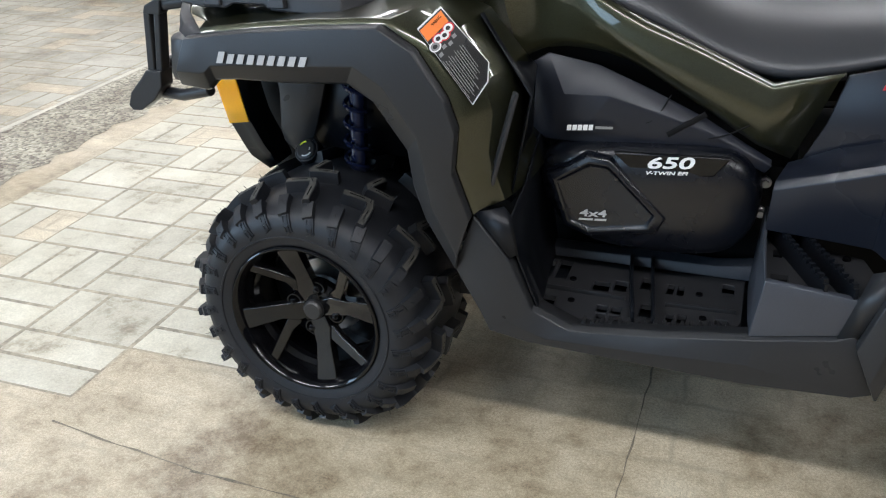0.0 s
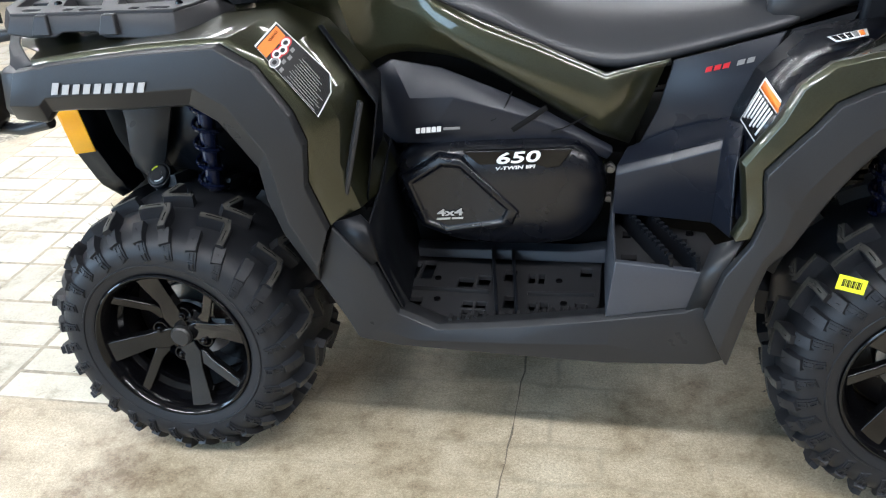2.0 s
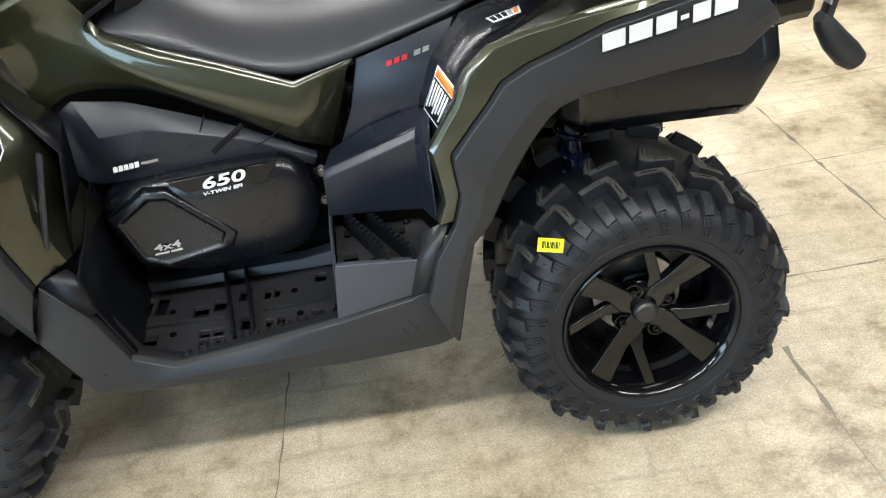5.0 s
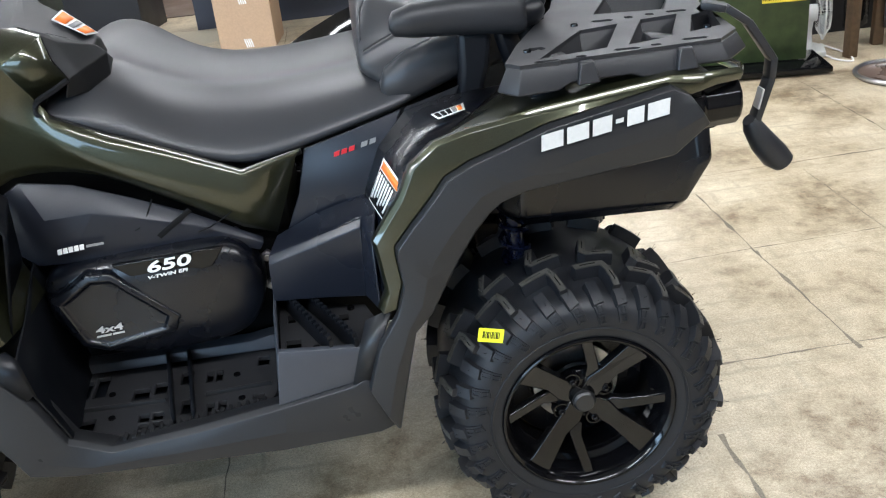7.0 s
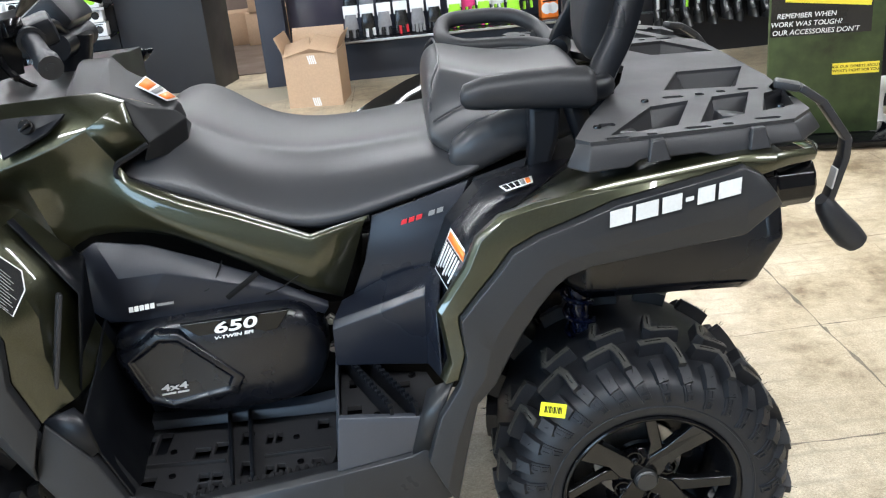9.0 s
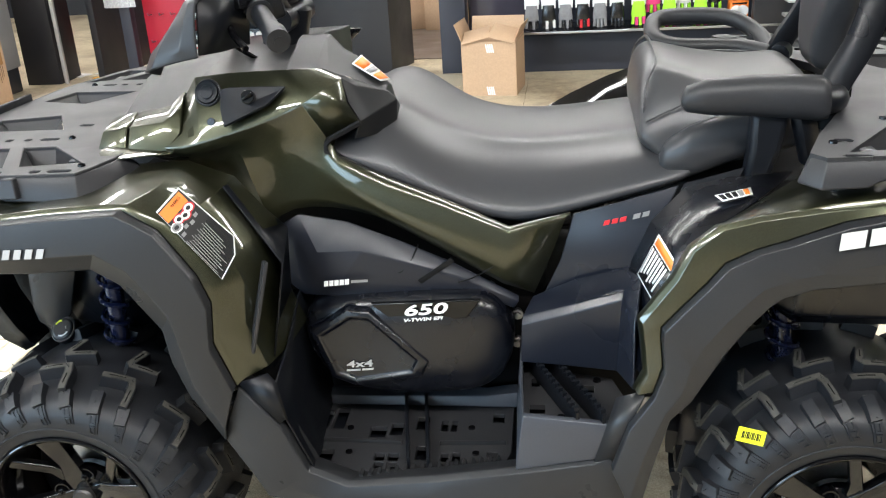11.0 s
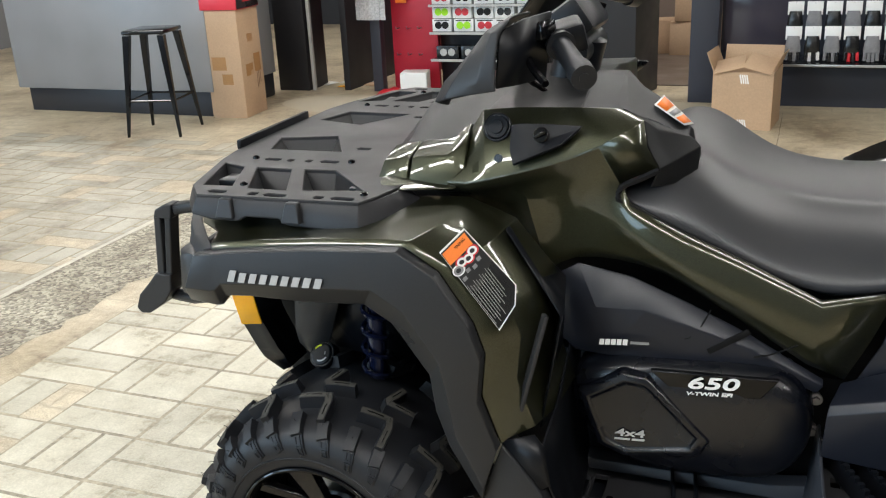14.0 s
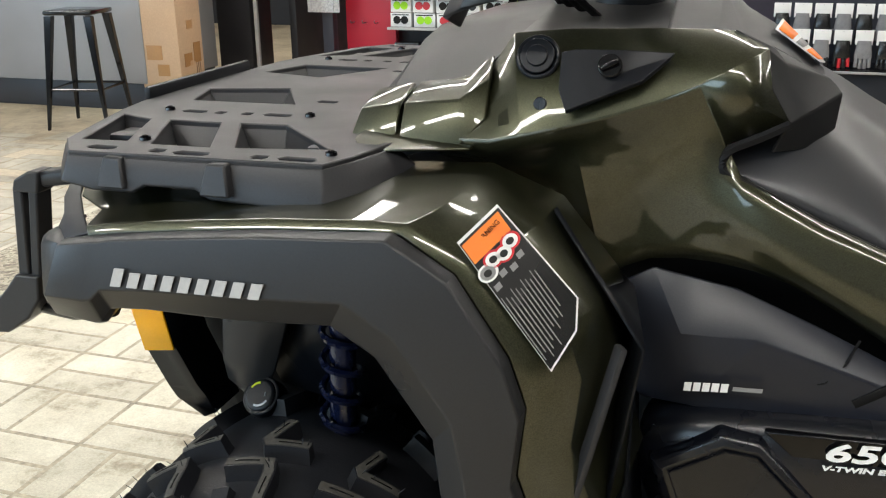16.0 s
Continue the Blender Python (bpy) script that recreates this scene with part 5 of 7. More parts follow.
sheet(bm, mirrored_outline(half), mirrored_holes(holes), rear_z, 0.018, pockets)
rack = part("rear_rack", bm, RACK, quad, "grey moulded plastic rear rack with open pockets", bevel=0.004, smooth=30)
for p in pockets:
    part("rack_pocket", p, RACK, rack, smooth=30)
bm = bmesh.new()
grid(bm, [[(x0, y0, rear_z(x0) - 0.005), (x1, y1, rear_z(x1) - drop)] for x0, y0, x1, y1, drop in ((1.428, -0.452, 1.410, -0.455, 0.040), (1.387, -0.567, 1.366, -0.574, 0.046), (1.406, -0.594, 1.396, -0.608, 0.048), (1.47, -0.586, 1.468, -0.602, 0.046), (1.49, -0.584, 1.49, -0.597, 0.036), (1.60, -0.570, 1.60, -0.584, 0.036),
                                                                                                  (1.62, -0.568, 1.622, -0.583, 0.044), (1.70, -0.558, 1.705, -0.573, 0.044), (1.72, -0.556, 1.726, -0.569, 0.036), (1.770, -0.549, 1.782, -0.564, 0.036), (1.823, -0.489, 1.840, -0.497, 0.034), (1.852, -0.20, 1.868, -0.20, 0.032), (1.854, 0.0, 1.868, 0.0, 0.032))])
both("rack_skirt", bm, RACK, quad, "sloping rack edge", solid=0.010, bevel=0.003)
for x, z in ((1.52, 1.036), (1.70, 1.032)):
    bm = bmesh.new()
    prism(bm, [(x - 0.012, z), (x + 0.012, z), (x + 0.020, z - 0.036), (x - 0.020, z - 0.036)], lambda u, v, w: (u, -0.586 + w + (u - 1.52) * 0.12 - (z - v) * 0.3, v), -0.008, 0.008)
    both("skirt_rib", bm, RACK, quad, bevel=0.003)
for x, y in ((1.435, -0.505), (1.56, -0.345), (1.78, -0.46)):
    bm = bmesh.new()
    cyl(bm, (x, y, rear_z(x) - 0.002), (x, y, rear_z(x) + 0.0035), 0.008, 0.007, seg=14)
    both("rack_bolt", bm, GLOSSBLACK, quad)

for x, y in ((1.47, -0.50), (1.68, -0.47)):
    bm = bmesh.new()
    box(bm, (x, y, 0.985), (0.06, 0.05, 0.10), pose(0, 0, 0, 0, 12, 0), 0.008)
    both("rack_mount", bm, PLASTIC, quad)

# bumpers
bm = bmesh.new()
for outline, y0, y1 in (([(-0.417, 0.934), (-0.401, 0.934), (-0.412, 0.798), (-0.431, 0.798)], -0.437, -0.405), ([(-0.390, 0.934), (-0.375, 0.934), (-0.393, 0.798), (-0.409, 0.798)], -0.437, -0.405), ([(-0.418, 0.925), (-0.412, 0.943), (-0.386, 0.957), (-0.368, 0.957), (-0.374, 0.925)], -0.438, -0.404),
                        ([(-0.431, 0.802), (-0.392, 0.802), (-0.396, 0.765), (-0.420, 0.734), (-0.462, 0.706), (-0.484, 0.704), (-0.495, 0.716), (-0.482, 0.748), (-0.452, 0.778)], -0.444, -0.398)):
    prism(bm, outline, xz(0), y0, y1)
bar(bm, (-0.375, -0.420, 0.944), (-0.250, -0.380, 0.958), 0.030, 0.022, 0.004)
tube(bm, [(-0.425, -0.405, 0.742), (-0.36, -0.415, 0.742), (-0.27, -0.44, 0.768)], 0.014, seg=8)
both("front_bumper", bm, FLARE, quad, "dark grey slotted strap of the front bumper", bevel=0.004, smooth=35)
bm = bmesh.new()
tube(bm, [(-0.41, -0.42, 0.80), (-0.44, 0, 0.80), (-0.41, 0.42, 0.80)], 0.016, n=5)
part("bumper_bar", bm, PLASTIC, quad)
bm = bmesh.new()
for p, q in (((1.800, -0.372, 1.058), (1.845, -0.388, 1.048)), ((1.842, -0.388, 1.050), (1.886, -0.392, 1.018)), ((1.883, -0.391, 1.022), (1.938, -0.394, 0.940)), ((1.937, -0.394, 0.946), (1.934, -0.394, 0.900)), ((1.935, -0.394, 0.906), (1.905, -0.394, 0.808))):
    bar(bm, p, q, 0.034, 0.016, 0.005)
both("rear_bumper", bm, RACK, quad, "grey strap of the rear bumper", smooth=40)
bm = bmesh.new()
for p, q in (((1.917, -0.400, 0.886), (1.908, -0.400, 0.846)),):
    bar(bm, p, q, 0.026, 0.004, 0.001)
both("bumper_slot", bm, SILVER, quad, "pale slot in the bumper strap")
bm = bmesh.new()
rows = []
for x, z, r, w in ((1.896, 0.822, 0.014, 0.018), (1.904, 0.806, 0.021, 0.026), (1.926, 0.772, 0.027, 0.030), (1.955, 0.738, 0.029, 0.030), (1.972, 0.722, 0.024, 0.026), (1.978, 0.716, 0.012, 0.014)):
    rows.append([(x + r * 0.75 * math.cos(a * math.tau / 14), -0.396 + w * math.sin(a * math.tau / 14), z + r * 0.66 * math.cos(a * math.tau / 14)) for a in range(14)])
grid(bm, rows, close_v=True, caps=True)
both("bumper_end", bm, RACK, quad, "thick rubber bumper end")

# tail: light housing, silencer
bm = bmesh.new()
grid(bm, [[(1.660, -0.602, 0.984), (1.672, -0.604, 0.972), (1.690, -0.602, 0.955)], [(1.735, -0.585, 0.990), (1.745, -0.588, 0.978), (1.750, -0.582, 0.962)], [(1.800, -0.560, 0.984), (1.808, -0.562, 0.972), (1.806, -0.555, 0.958)], [(1.828, -0.500, 0.975), (1.836, -0.500, 0.965), (1.830, -0.495, 0.952)], [(1.832, -0.38, 0.965), (1.842, -0.38, 0.955), (1.832, -0.38, 0.942)]])
both("tail_panel", bm, GREEN, quad, "olive metallic edge over the tail light", solid=0.005, bevel=0.004)
bm = bmesh.new()
grid(bm, [[(x, -0.520 + r * math.cos(a * math.tau / 12), 0.912 + r * math.sin(a * math.tau / 12) + dz) for a in range(12)] for x, r, dz in ((1.690, 0.030, 0.0), (1.700, 0.046, 0.0), (1.735, 0.052, 0.0), (1.742, 0.047, 0.0), (1.805, 0.046, 0.002), (1.812, 0.040, 0.002), (1.806, 0.034, 0.002))], close_v=True, caps=True)
both("tail_light", bm, GLOSSBLACK, quad, "round gloss black tail light housing", bevel=0.002, smooth=25)
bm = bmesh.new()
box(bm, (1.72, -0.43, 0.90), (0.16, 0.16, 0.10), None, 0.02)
both("tail_core", bm, UNDERBODY_SHADE, quad)
bm = bmesh.new()
rows = []
for x, q, dz in ((1.38, 0.75, 0.01), (1.42, 1.0, 0.005), (1.60, 1.0, 0.0), (1.735, 1.0, -0.005), (1.742, 1.03, -0.005), (1.765, 1.0, 0.0), (1.775, 0.70, 0.01)):
    rows.append([(x + (0.03 if z > 0 else -0.012) * (x > 1.7), -0.36 + q * y, 0.755 + dz + q * z) for y, z in ((-0.05, -0.095), (-0.095, -0.06), (-0.105, 0.02), (-0.085, 0.085), (0.06, 0.095), (0.10, 0.05), (0.10, -0.06), (0.05, -0.095))])
grid(bm, rows, close_v=True, caps=True)
part("silencer", bm, SATIN, quad, "black faceted exhaust silencer", smooth=30, bevel=0.012, segments=3)

# front suspension: spring, leg, arms
for x, s in ((0.038, -1), (0.038, 1), (1.40, -1), (1.40, 1)):
    bm = bmesh.new()
    a, b = Vector((x, s * 0.34, 0.84)), Vector((x + 0.02, s * 0.42, 0.42))
    n = 150
    tube(bm, [a.lerp(b, k / n) + Vector((0.029 * math.cos(k * 0.45), 0.029 * math.sin(k * 0.45), 0)) for k in range(n + 1)], 0.0055, seg=6)
    part("coil_spring", bm, BLUEBLACK, quad, "blue-black coil spring")
    bm = bmesh.new()
    cyl(bm, a, a.lerp(b, 0.62), 0.019, seg=20)
    cyl(bm, a.lerp(b, 0.5), b, 0.014, seg=12)
    part("shock_absorber", bm, BLUEBLACK, quad, "blue-black shock absorber")
    bm = bmesh.new()
    for dz, dx in ((0, -0.10), (0, 0.12), (0.14, -0.06), (0.14, 0.08)):
        cyl(bm, (x + dx, s * 0.18, 0.42 + dz), (x - 0.06, s * 0.46, 0.30 + dz), 0.014, seg=10)
    part("suspension_arm", bm, GLOSSBLACK, quad, "black suspension arms")
# splash guards and reflector inside the front arch
bm = bmesh.new()
grid(bm, [[(-0.322, -0.352, 0.80), (-0.290, -0.352, 0.662), (-0.258, -0.352, 0.604), (-0.247, -0.350, 0.585), (-0.205, -0.345, 0.555)], [(-0.262, -0.356, 0.80), (-0.235, -0.356, 0.671), (-0.205, -0.356, 0.614), (-0.195, -0.352, 0.597), (-0.185, -0.345, 0.565)], [(-0.255, -0.280, 0.80), (-0.228, -0.280, 0.68), (-0.200, -0.280, 0.62), (-0.19, -0.28, 0.60), (-0.18, -0.28, 0.57)]])
both("splash_guard", bm, PLASTIC, quad, "black plastic splash guard", solid=0.006, smooth=25)
bm = bmesh.new()
grid(bm, [[(-0.3165, -0.359, 0.775), (-0.290, -0.359, 0.662)], [(-0.2575, -0.362, 0.775), (-0.236, -0.362, 0.671)]])
both("side_reflector", bm, AMBER, quad, "amber side reflector", solid=0.004, offset=1, bevel=0.0015)
bm = bmesh.new()
grid(bm, [[(-0.16, -0.28, 0.88), (-0.14, -0.30, 0.72), (-0.08, -0.32, 0.62)], [(0.0, -0.30, 0.90), (-0.02, -0.32, 0.72), (-0.0, -0.34, 0.62)], [(0.16, -0.28, 0.90), (0.16, -0.30, 0.76), (0.16, -0.30, 0.60)]])
both("inner_guard", bm, PLASTIC, quad, "black inner arch guard", solid=0.006)
bm = bmesh.new()
grid(bm, [[(-0.175, -0.33, 0.83), (-0.158, -0.345, 0.742), (-0.164, -0.345, 0.660), (-0.158, -0.345, 0.628), (-0.125, -0.34, 0.598)], [(-0.10, -0.345, 0.83), (-0.10, -0.355, 0.742), (-0.105, -0.355, 0.660), (-0.112, -0.352, 0.62), (-0.108, -0.345, 0.596)], [(-0.030, -0.33, 0.83), (-0.048, -0.345, 0.742), (-0.075, -0.345, 0.655), (-0.092, -0.345, 0.615), (-0.098, -0.34, 0.596)]])
both("arch_post", bm, FLARE, quad, "dark grey moulded post inside the arch", solid=0.006, bevel=0.003, smooth=25)
# near-black sheet added for the arch's dark void; the shade is its colour
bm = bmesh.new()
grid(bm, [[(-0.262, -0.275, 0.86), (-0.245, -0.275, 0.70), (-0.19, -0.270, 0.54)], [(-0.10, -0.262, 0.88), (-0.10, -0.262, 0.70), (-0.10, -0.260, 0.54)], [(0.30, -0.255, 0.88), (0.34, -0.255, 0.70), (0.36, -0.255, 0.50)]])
both("arch_void_sheet", bm, UNDERBODY_SHADE, quad, "near-black sheet painted as the shaded void behind the front arch", solid=0.005)
axis = Vector((-0.10, -0.72, 0.68)).normalized()
low = Vector((-0.088, -0.345, 0.600))
bm = bmesh.new()
cyl(bm, low, low + 0.030 * axis, 0.031, 0.030, seg=24)
cyl(bm, low + 0.030 * axis, low + 0.034 * axis, 0.026, 0.022, seg=24)
cap = part("filler_cap", bm, PLASTIC, quad, "round black filler cap with yellow and white print", bevel=0.002)
side = axis.cross(Vector((0, 0, 1))).normalized()
rise = side.cross(axis)
for a0, a1, r, mat in ((0.4, 1.3, 0.018, YELLOW), (3.5, 4.9, 0.017, WHITE), (2.6, 3.2, 0.010, WHITE)):
    bm = bmesh.new()
    tube(bm, [low + 0.0345 * axis + r * (math.cos(a0 + (a1 - a0) * q / 6) * side + math.sin(a0 + (a1 - a0) * q / 6) * rise) for q in range(7)], 0.0018, seg=4, flat=0.5)
    part("cap_print", bm, mat, cap)


# ---- decals and labels on the quad bike ----
def on_plane(a, b, c, lift):
    """y on the plane through three points, for x and z, lifted towards the near side."""
    a, b, c = Vector(a), Vector(b), Vector(c)
    n = (b - a).cross(c - a)
    return lambda x, z: a.y - (n.x * (x - a.x) + n.z * (z - a.z)) / n.y - lift


def patch(name, outline, y_of, material, parent, label="", thick=0.0012):
    bm = bmesh.new()
    prism(bm, outline, lambda u, v, w: (u, y_of(u, v) + w, v), 0.0, thick)
    return part(name, bm, material, parent, label, smooth=0)


def inset(outline, q):
    cx, cz = sum(p[0] for p in outline) / len(outline), sum(p[1] for p in outline) / len(outline)
    return [(cx + (x - cx) * q, cz + (z - cz) * q) for x, z in outline]


def between(quad4, u, v):
    """A point of a four-cornered field; u along its long side, v across."""
    (ax, az), (bx, bz), (cx, cz), (dx, dz) = quad4
    px, pz, qx, qz = ax + (bx - ax) * u, az + (bz - az) * u, dx + (cx - dx) * u, dz + (cz - dz) * u
    return px + (qx - px) * v, pz + (qz - pz) * v


def field(quad4, u0, u1, v0, v1):
    return [between(quad4, u0, v0), between(quad4, u1, v0), between(quad4, u1, v1), between(quad4, u0, v1)]


# warning label on the front fender's flank: a corner-cut field with an orange head, round signs and rows of small print
y_at = on_plane((0.285, -0.604, 0.940), (0.343, -0.604, 0.854), (0.340, -0.562, 0.956), 0.010)
field4 = [(0.286, 0.970), (0.385, 0.837), (0.417, 0.870), (0.318, 1.003)]
edge = [(0.286, 0.970), (0.385, 0.837), (0.405, 0.873), (0.403, 0.905), (0.318, 1.003)]
patch("warning_label", edge, y_at, WHITE, quad, "white-edged black warning label")
y_at2 = lambda x, z: y_at(x, z) - 0.0012
patch("label_field", inset(edge, 0.965), y_at2, BLACKINK, quad)
y_at3 = lambda x, z: y_at(x, z) - 0.0024
patch("label_head", field(field4, 0.035, 0.175, 0.05, 0.95), y_at3, ORANGE, quad, "orange label head", thick=0.0006)
for k in range(4):
    u, v = (0.27, 0.23, 0.25, 0.22)[k], 0.15 + 0.225 * k
    cx, cz = between(field4, u, v)
    ringed = [(cx + 0.0092 * math.cos(a * math.tau / 18), cz + 0.0092 * math.sin(a * math.tau / 18)) for a in range(18)]
    patch("round_sign", ringed, y_at3, WHITE if k == 0 else RED, quad, "", 0.0005)
    patch("sign_field", inset(ringed, 0.76), lambda x, z: y_at3(x, z) - 0.0006, WHITE if k else GREYINK, quad, "", 0.0004)
    patch("sign_mark", inset(ringed, 0.40), lambda x, z: y_at3(x, z) - 0.0011, BLACKINK, quad, "", 0.0003)
    patch("sign_caption", field(field4, u + 0.085, u + 0.125, v - 0.07, v + 0.07), y_at3, GREYINK, quad, "", 0.0004)
for k in range(11):
    v = 0.06 + 0.08 * k
    end = (0.92, 0.88, 0.94, 0.90, 0.86, 0.92, 0.80, 0.84, 0.78, 0.80, 0.74)[k]
    patch("small_print", field(field4, 0.44 + 0.02 * (k % 3), end, v, v + 0.018), y_at3, GREYINK, quad, "", 0.0004)
m = Matrix.Translation(Vector((0.312, y_at3(0.312, 0.977) - 0.0012, 0.977))) @ pose(0, 0, 0, 90, 0, 22) @ pose(0, 0, 0, 0, 0, 46)
lettering("warning_word", "WARNING", 0.0075, BLACKINK, quad, quad.matrix_world @ m)

# labels on the liner before the rear fender
REAR_LABEL = [Vector(v) for v in ((1.130, -0.482, 0.796), (1.150, -0.558, 0.780), (1.167, -0.472, 0.870), (1.191, -0.560, 0.848))]
TOP_LABEL = [Vector(v) for v in ((1.272, -0.470, 0.925), (1.262, -0.440, 0.926), (1.325, -0.455, 0.932), (1.325, -0.430, 0.937))]


def on_quad(corners, q, v, way, lift):
    return corners[0].lerp(corners[2], q).lerp(corners[1].lerp(corners[3], q), v) + Vector(way) * lift


def quad_patch(name, corners, q0, q1, v0, v1, mat, way, lift, label=""):
    bm = bmesh.new()
    grid(bm, [[on_quad(corners, q0, v0, way, lift), on_quad(corners, q0, v1, way, lift)], [on_quad(corners, q1, v0, way, lift), on_quad(corners, q1, v1, way, lift)]])
    part(name, bm, mat, quad, label, solid=0.0006, offset=0)


out = (-0.92, -0.30, 0.25)
quad_patch("rear_label", REAR_LABEL, 0, 1, 0, 1, WHITE, out, 0.006, "black, white and orange warning label")
quad_patch("rear_label_field", REAR_LABEL, 0.04, 0.76, 0.04, 1.0, BLACKINK, out, 0.007)
quad_patch("rear_label_head", REAR_LABEL, 0.79, 0.96, 0.06, 0.97, ORANGE, out, 0.007)
for k in range(7):
    quad_patch("small_print", REAR_LABEL, 0.12 + 0.06 * (k % 3), 0.72, 0.08 + 0.12 * k, 0.145 + 0.12 * k, WHITE, out, 0.0078)
up = (-0.35, -0.35, 0.87)
quad_patch("top_label", TOP_LABEL, 0, 1, 0, 1, WHITE, up, 0.007, "narrow white warning label")
for k, mat in enumerate((BLACKINK, BLACKINK, BLACKINK, GREYINK, ORANGE)):
    quad_patch("top_label_field", TOP_LABEL, 0.06 + 0.18 * k, 0.20 + 0.18 * k, 0.14, 0.86, mat, up, 0.008)

# label on the console's rear slope
LABEL = [Vector(v) for v in ((0.572, -0.240, 1.146), (0.580, -0.185, 1.153), (0.626, -0.232, 1.108), (0.636, -0.180, 1.100))]


def label_at(q, v, lift):
    return LABEL[0].lerp(LABEL[2], q).lerp(LABEL[1].lerp(LABEL[3], q), v) + Vector((0.55, -0.2, 0.8)) * lift


for name, q0, q1, v0, v1, mat, lift in (("console_label", 0, 1, 0, 1, WHITE, 0.006), ("console_label_field", 0.05, 0.36, 0.1, 0.9, ORANGE, 0.0072), ("console_label_field", 0.44, 0.60, 0.1, 0.9, GREYINK, 0.0072), ("console_label_field", 0.68, 0.94, 0.1, 0.9, ORANGE, 0.0072)):
    bm = bmesh.new()
    grid(bm, [[label_at(q0, v0, lift), label_at(q0, v1, lift)], [label_at(q1, v0, lift), label_at(q1, v1, lift)]])
    part(name, bm, mat, quad, "white and orange label" if v0 == 0 else "", solid=0.0012, offset=0)

DULLSILVER = surface("dull_silver_decal", (0.36, 0.36, 0.36), 0.4, vary=0.08)

# maker's and model marks: rows of plain slanted blocks in their colour
def block_mark(name, x0, x1, z0, z1, y_of, rise, height, slots, material, label, lean=0.25):
    """Slanted blocks side by side between two points; each slot is its start, end and height."""
    for a, b, low, high in slots:
        xa, xb = x0 + (x1 - x0) * a, x0 + (x1 - x0) * b
        za, zb = z0 + (z1 - z0) * a, z0 + (z1 - z0) * b
        o = [(xa + lean * height * low, za + height * low), (xb + lean * height * low, zb + height * low), (xb + lean * height * high, zb + height * high), (xa + lean * height * high, za + height * high)]
        patch(name, o, y_of, material, quad, label)


nine = [(k / 9 + 0.012, (k + 1) / 9 - 0.030, 0, 1.12 if k == 0 else 0.92) for k in range(9)]
block_mark("model_mark", -0.115, 0.081, 0.892, 0.897, lambda x, z: -0.6365, 0, 0.020, nine, DULLSILVER, "silver row of slanted blocks", 0.4)
PALESILVER = surface("pale_silver_decal", (0.55, 0.55, 0.54), 0.4, vary=0.08)
six = [(0.0, 0.17, 0, 0.8), (0.20, 0.37, 0, 0.8), (0.40, 0.55, 0, 0.8), (0.58, 0.64, 0.3, 0.5), (0.67, 0.80, 0, 0.8), (0.83, 1.0, 0, 0.8)]
block_mark("maker_mark", 1.425, 1.648, 0.903, 0.940, lambda x, z: -0.6365, 0, 0.036, six, PALESILVER, "white block mark", 0.05)
block_mark("engine_mark", 0.508, 0.562, 0.728, 0.733, lambda x, z: -0.383 + (z - 0.73) * 0.05, 0, 0.011, [(k / 5 + 0.01, (k + 1) / 5 - 0.03, 0, 1) for k in range(5)], WHITE, "white block mark", 0.1)
block_mark("engine_mark", 0.566, 0.600, 0.737, 0.739, lambda x, z: -0.385, 0, 0.005, [(0, 1, 0, 1)], GREYINK, "", 0.1)
block_mark("trim_mark", 1.066, 1.112, 0.846, 0.857, lambda x, z: -0.362 - (x - 1.06) * 0.05, 0, 0.010, [(k / 3 + 0.02, (k + 1) / 3 - 0.07, 0, 1) for k in range(3)], RED, "red block mark")
block_mark("trim_mark", 1.122, 1.156, 0.860, 0.868, lambda x, z: -0.366, 0, 0.010, [(k / 2 + 0.01, (k + 1) / 2 - 0.12, 0, 1) for k in range(2)], GREYINK, "grey block mark")
Q = quad.matrix_world
lettering("engine_size", "650", 0.032, WHITE, quad, Q @ on_side(0.716, -0.4122, 0.690, 5) @ Matrix.Diagonal((1.85, 1, 1, 1)), 0.2, "white raised number", 0.0007, 0.0008)
lettering("engine_type", "V-TWIN EFI", 0.0092, WHITE, quad, Q @ on_side(0.712, -0.4133, 0.670, 5) @ Matrix.Diagonal((1.7, 1, 1, 1)), 0.2, "white small print", 0.0003)
lettering("drive_mark", "4x4", 0.021, SILVER, quad, Q @ on_side(0.575, -0.4180, 0.570, 4) @ Matrix.Diagonal((1.75, 1, 1, 1)), 0.1, "silver drive mark", 0.0004)
block_mark("drive_caption", 0.546, 0.602, 0.552, 0.556, lambda x, z: -0.4165, 0, 0.004, [(0, 0.52, 0, 1), (0.58, 1, 0, 1)], SILVER, "")

# yellow barcode sticker on the rear tyre
bm = bmesh.new()
m = pose(1.311, -0.642, 0.562, 90, 0, 0) @ pose(0, 0, 0, -14, 0, -14)
def tag_at(u, v, w):
    return m @ Vector((u, v, w))
prism(bm, [(-0.024, -0.013), (0.024, -0.013), (0.024, 0.013), (-0.024, 0.013)], tag_at, 0, 0.001)
part("tyre_sticker", bm, YELLOW, quad, "yellow barcode sticker on the rear tyre")
for k in range(12):
    bm = bmesh.new()
    u = -0.016 + 0.0028 * k
    prism(bm, [(u, -0.006), (u + (0.0014 if k % 3 else 0.0022), -0.006), (u + (0.0014 if k % 3 else 0.0022), 0.007), (u, 0.007)], tag_at, 0.001, 0.0015)
    part("barcode_bar", bm, BLACKINK, quad)


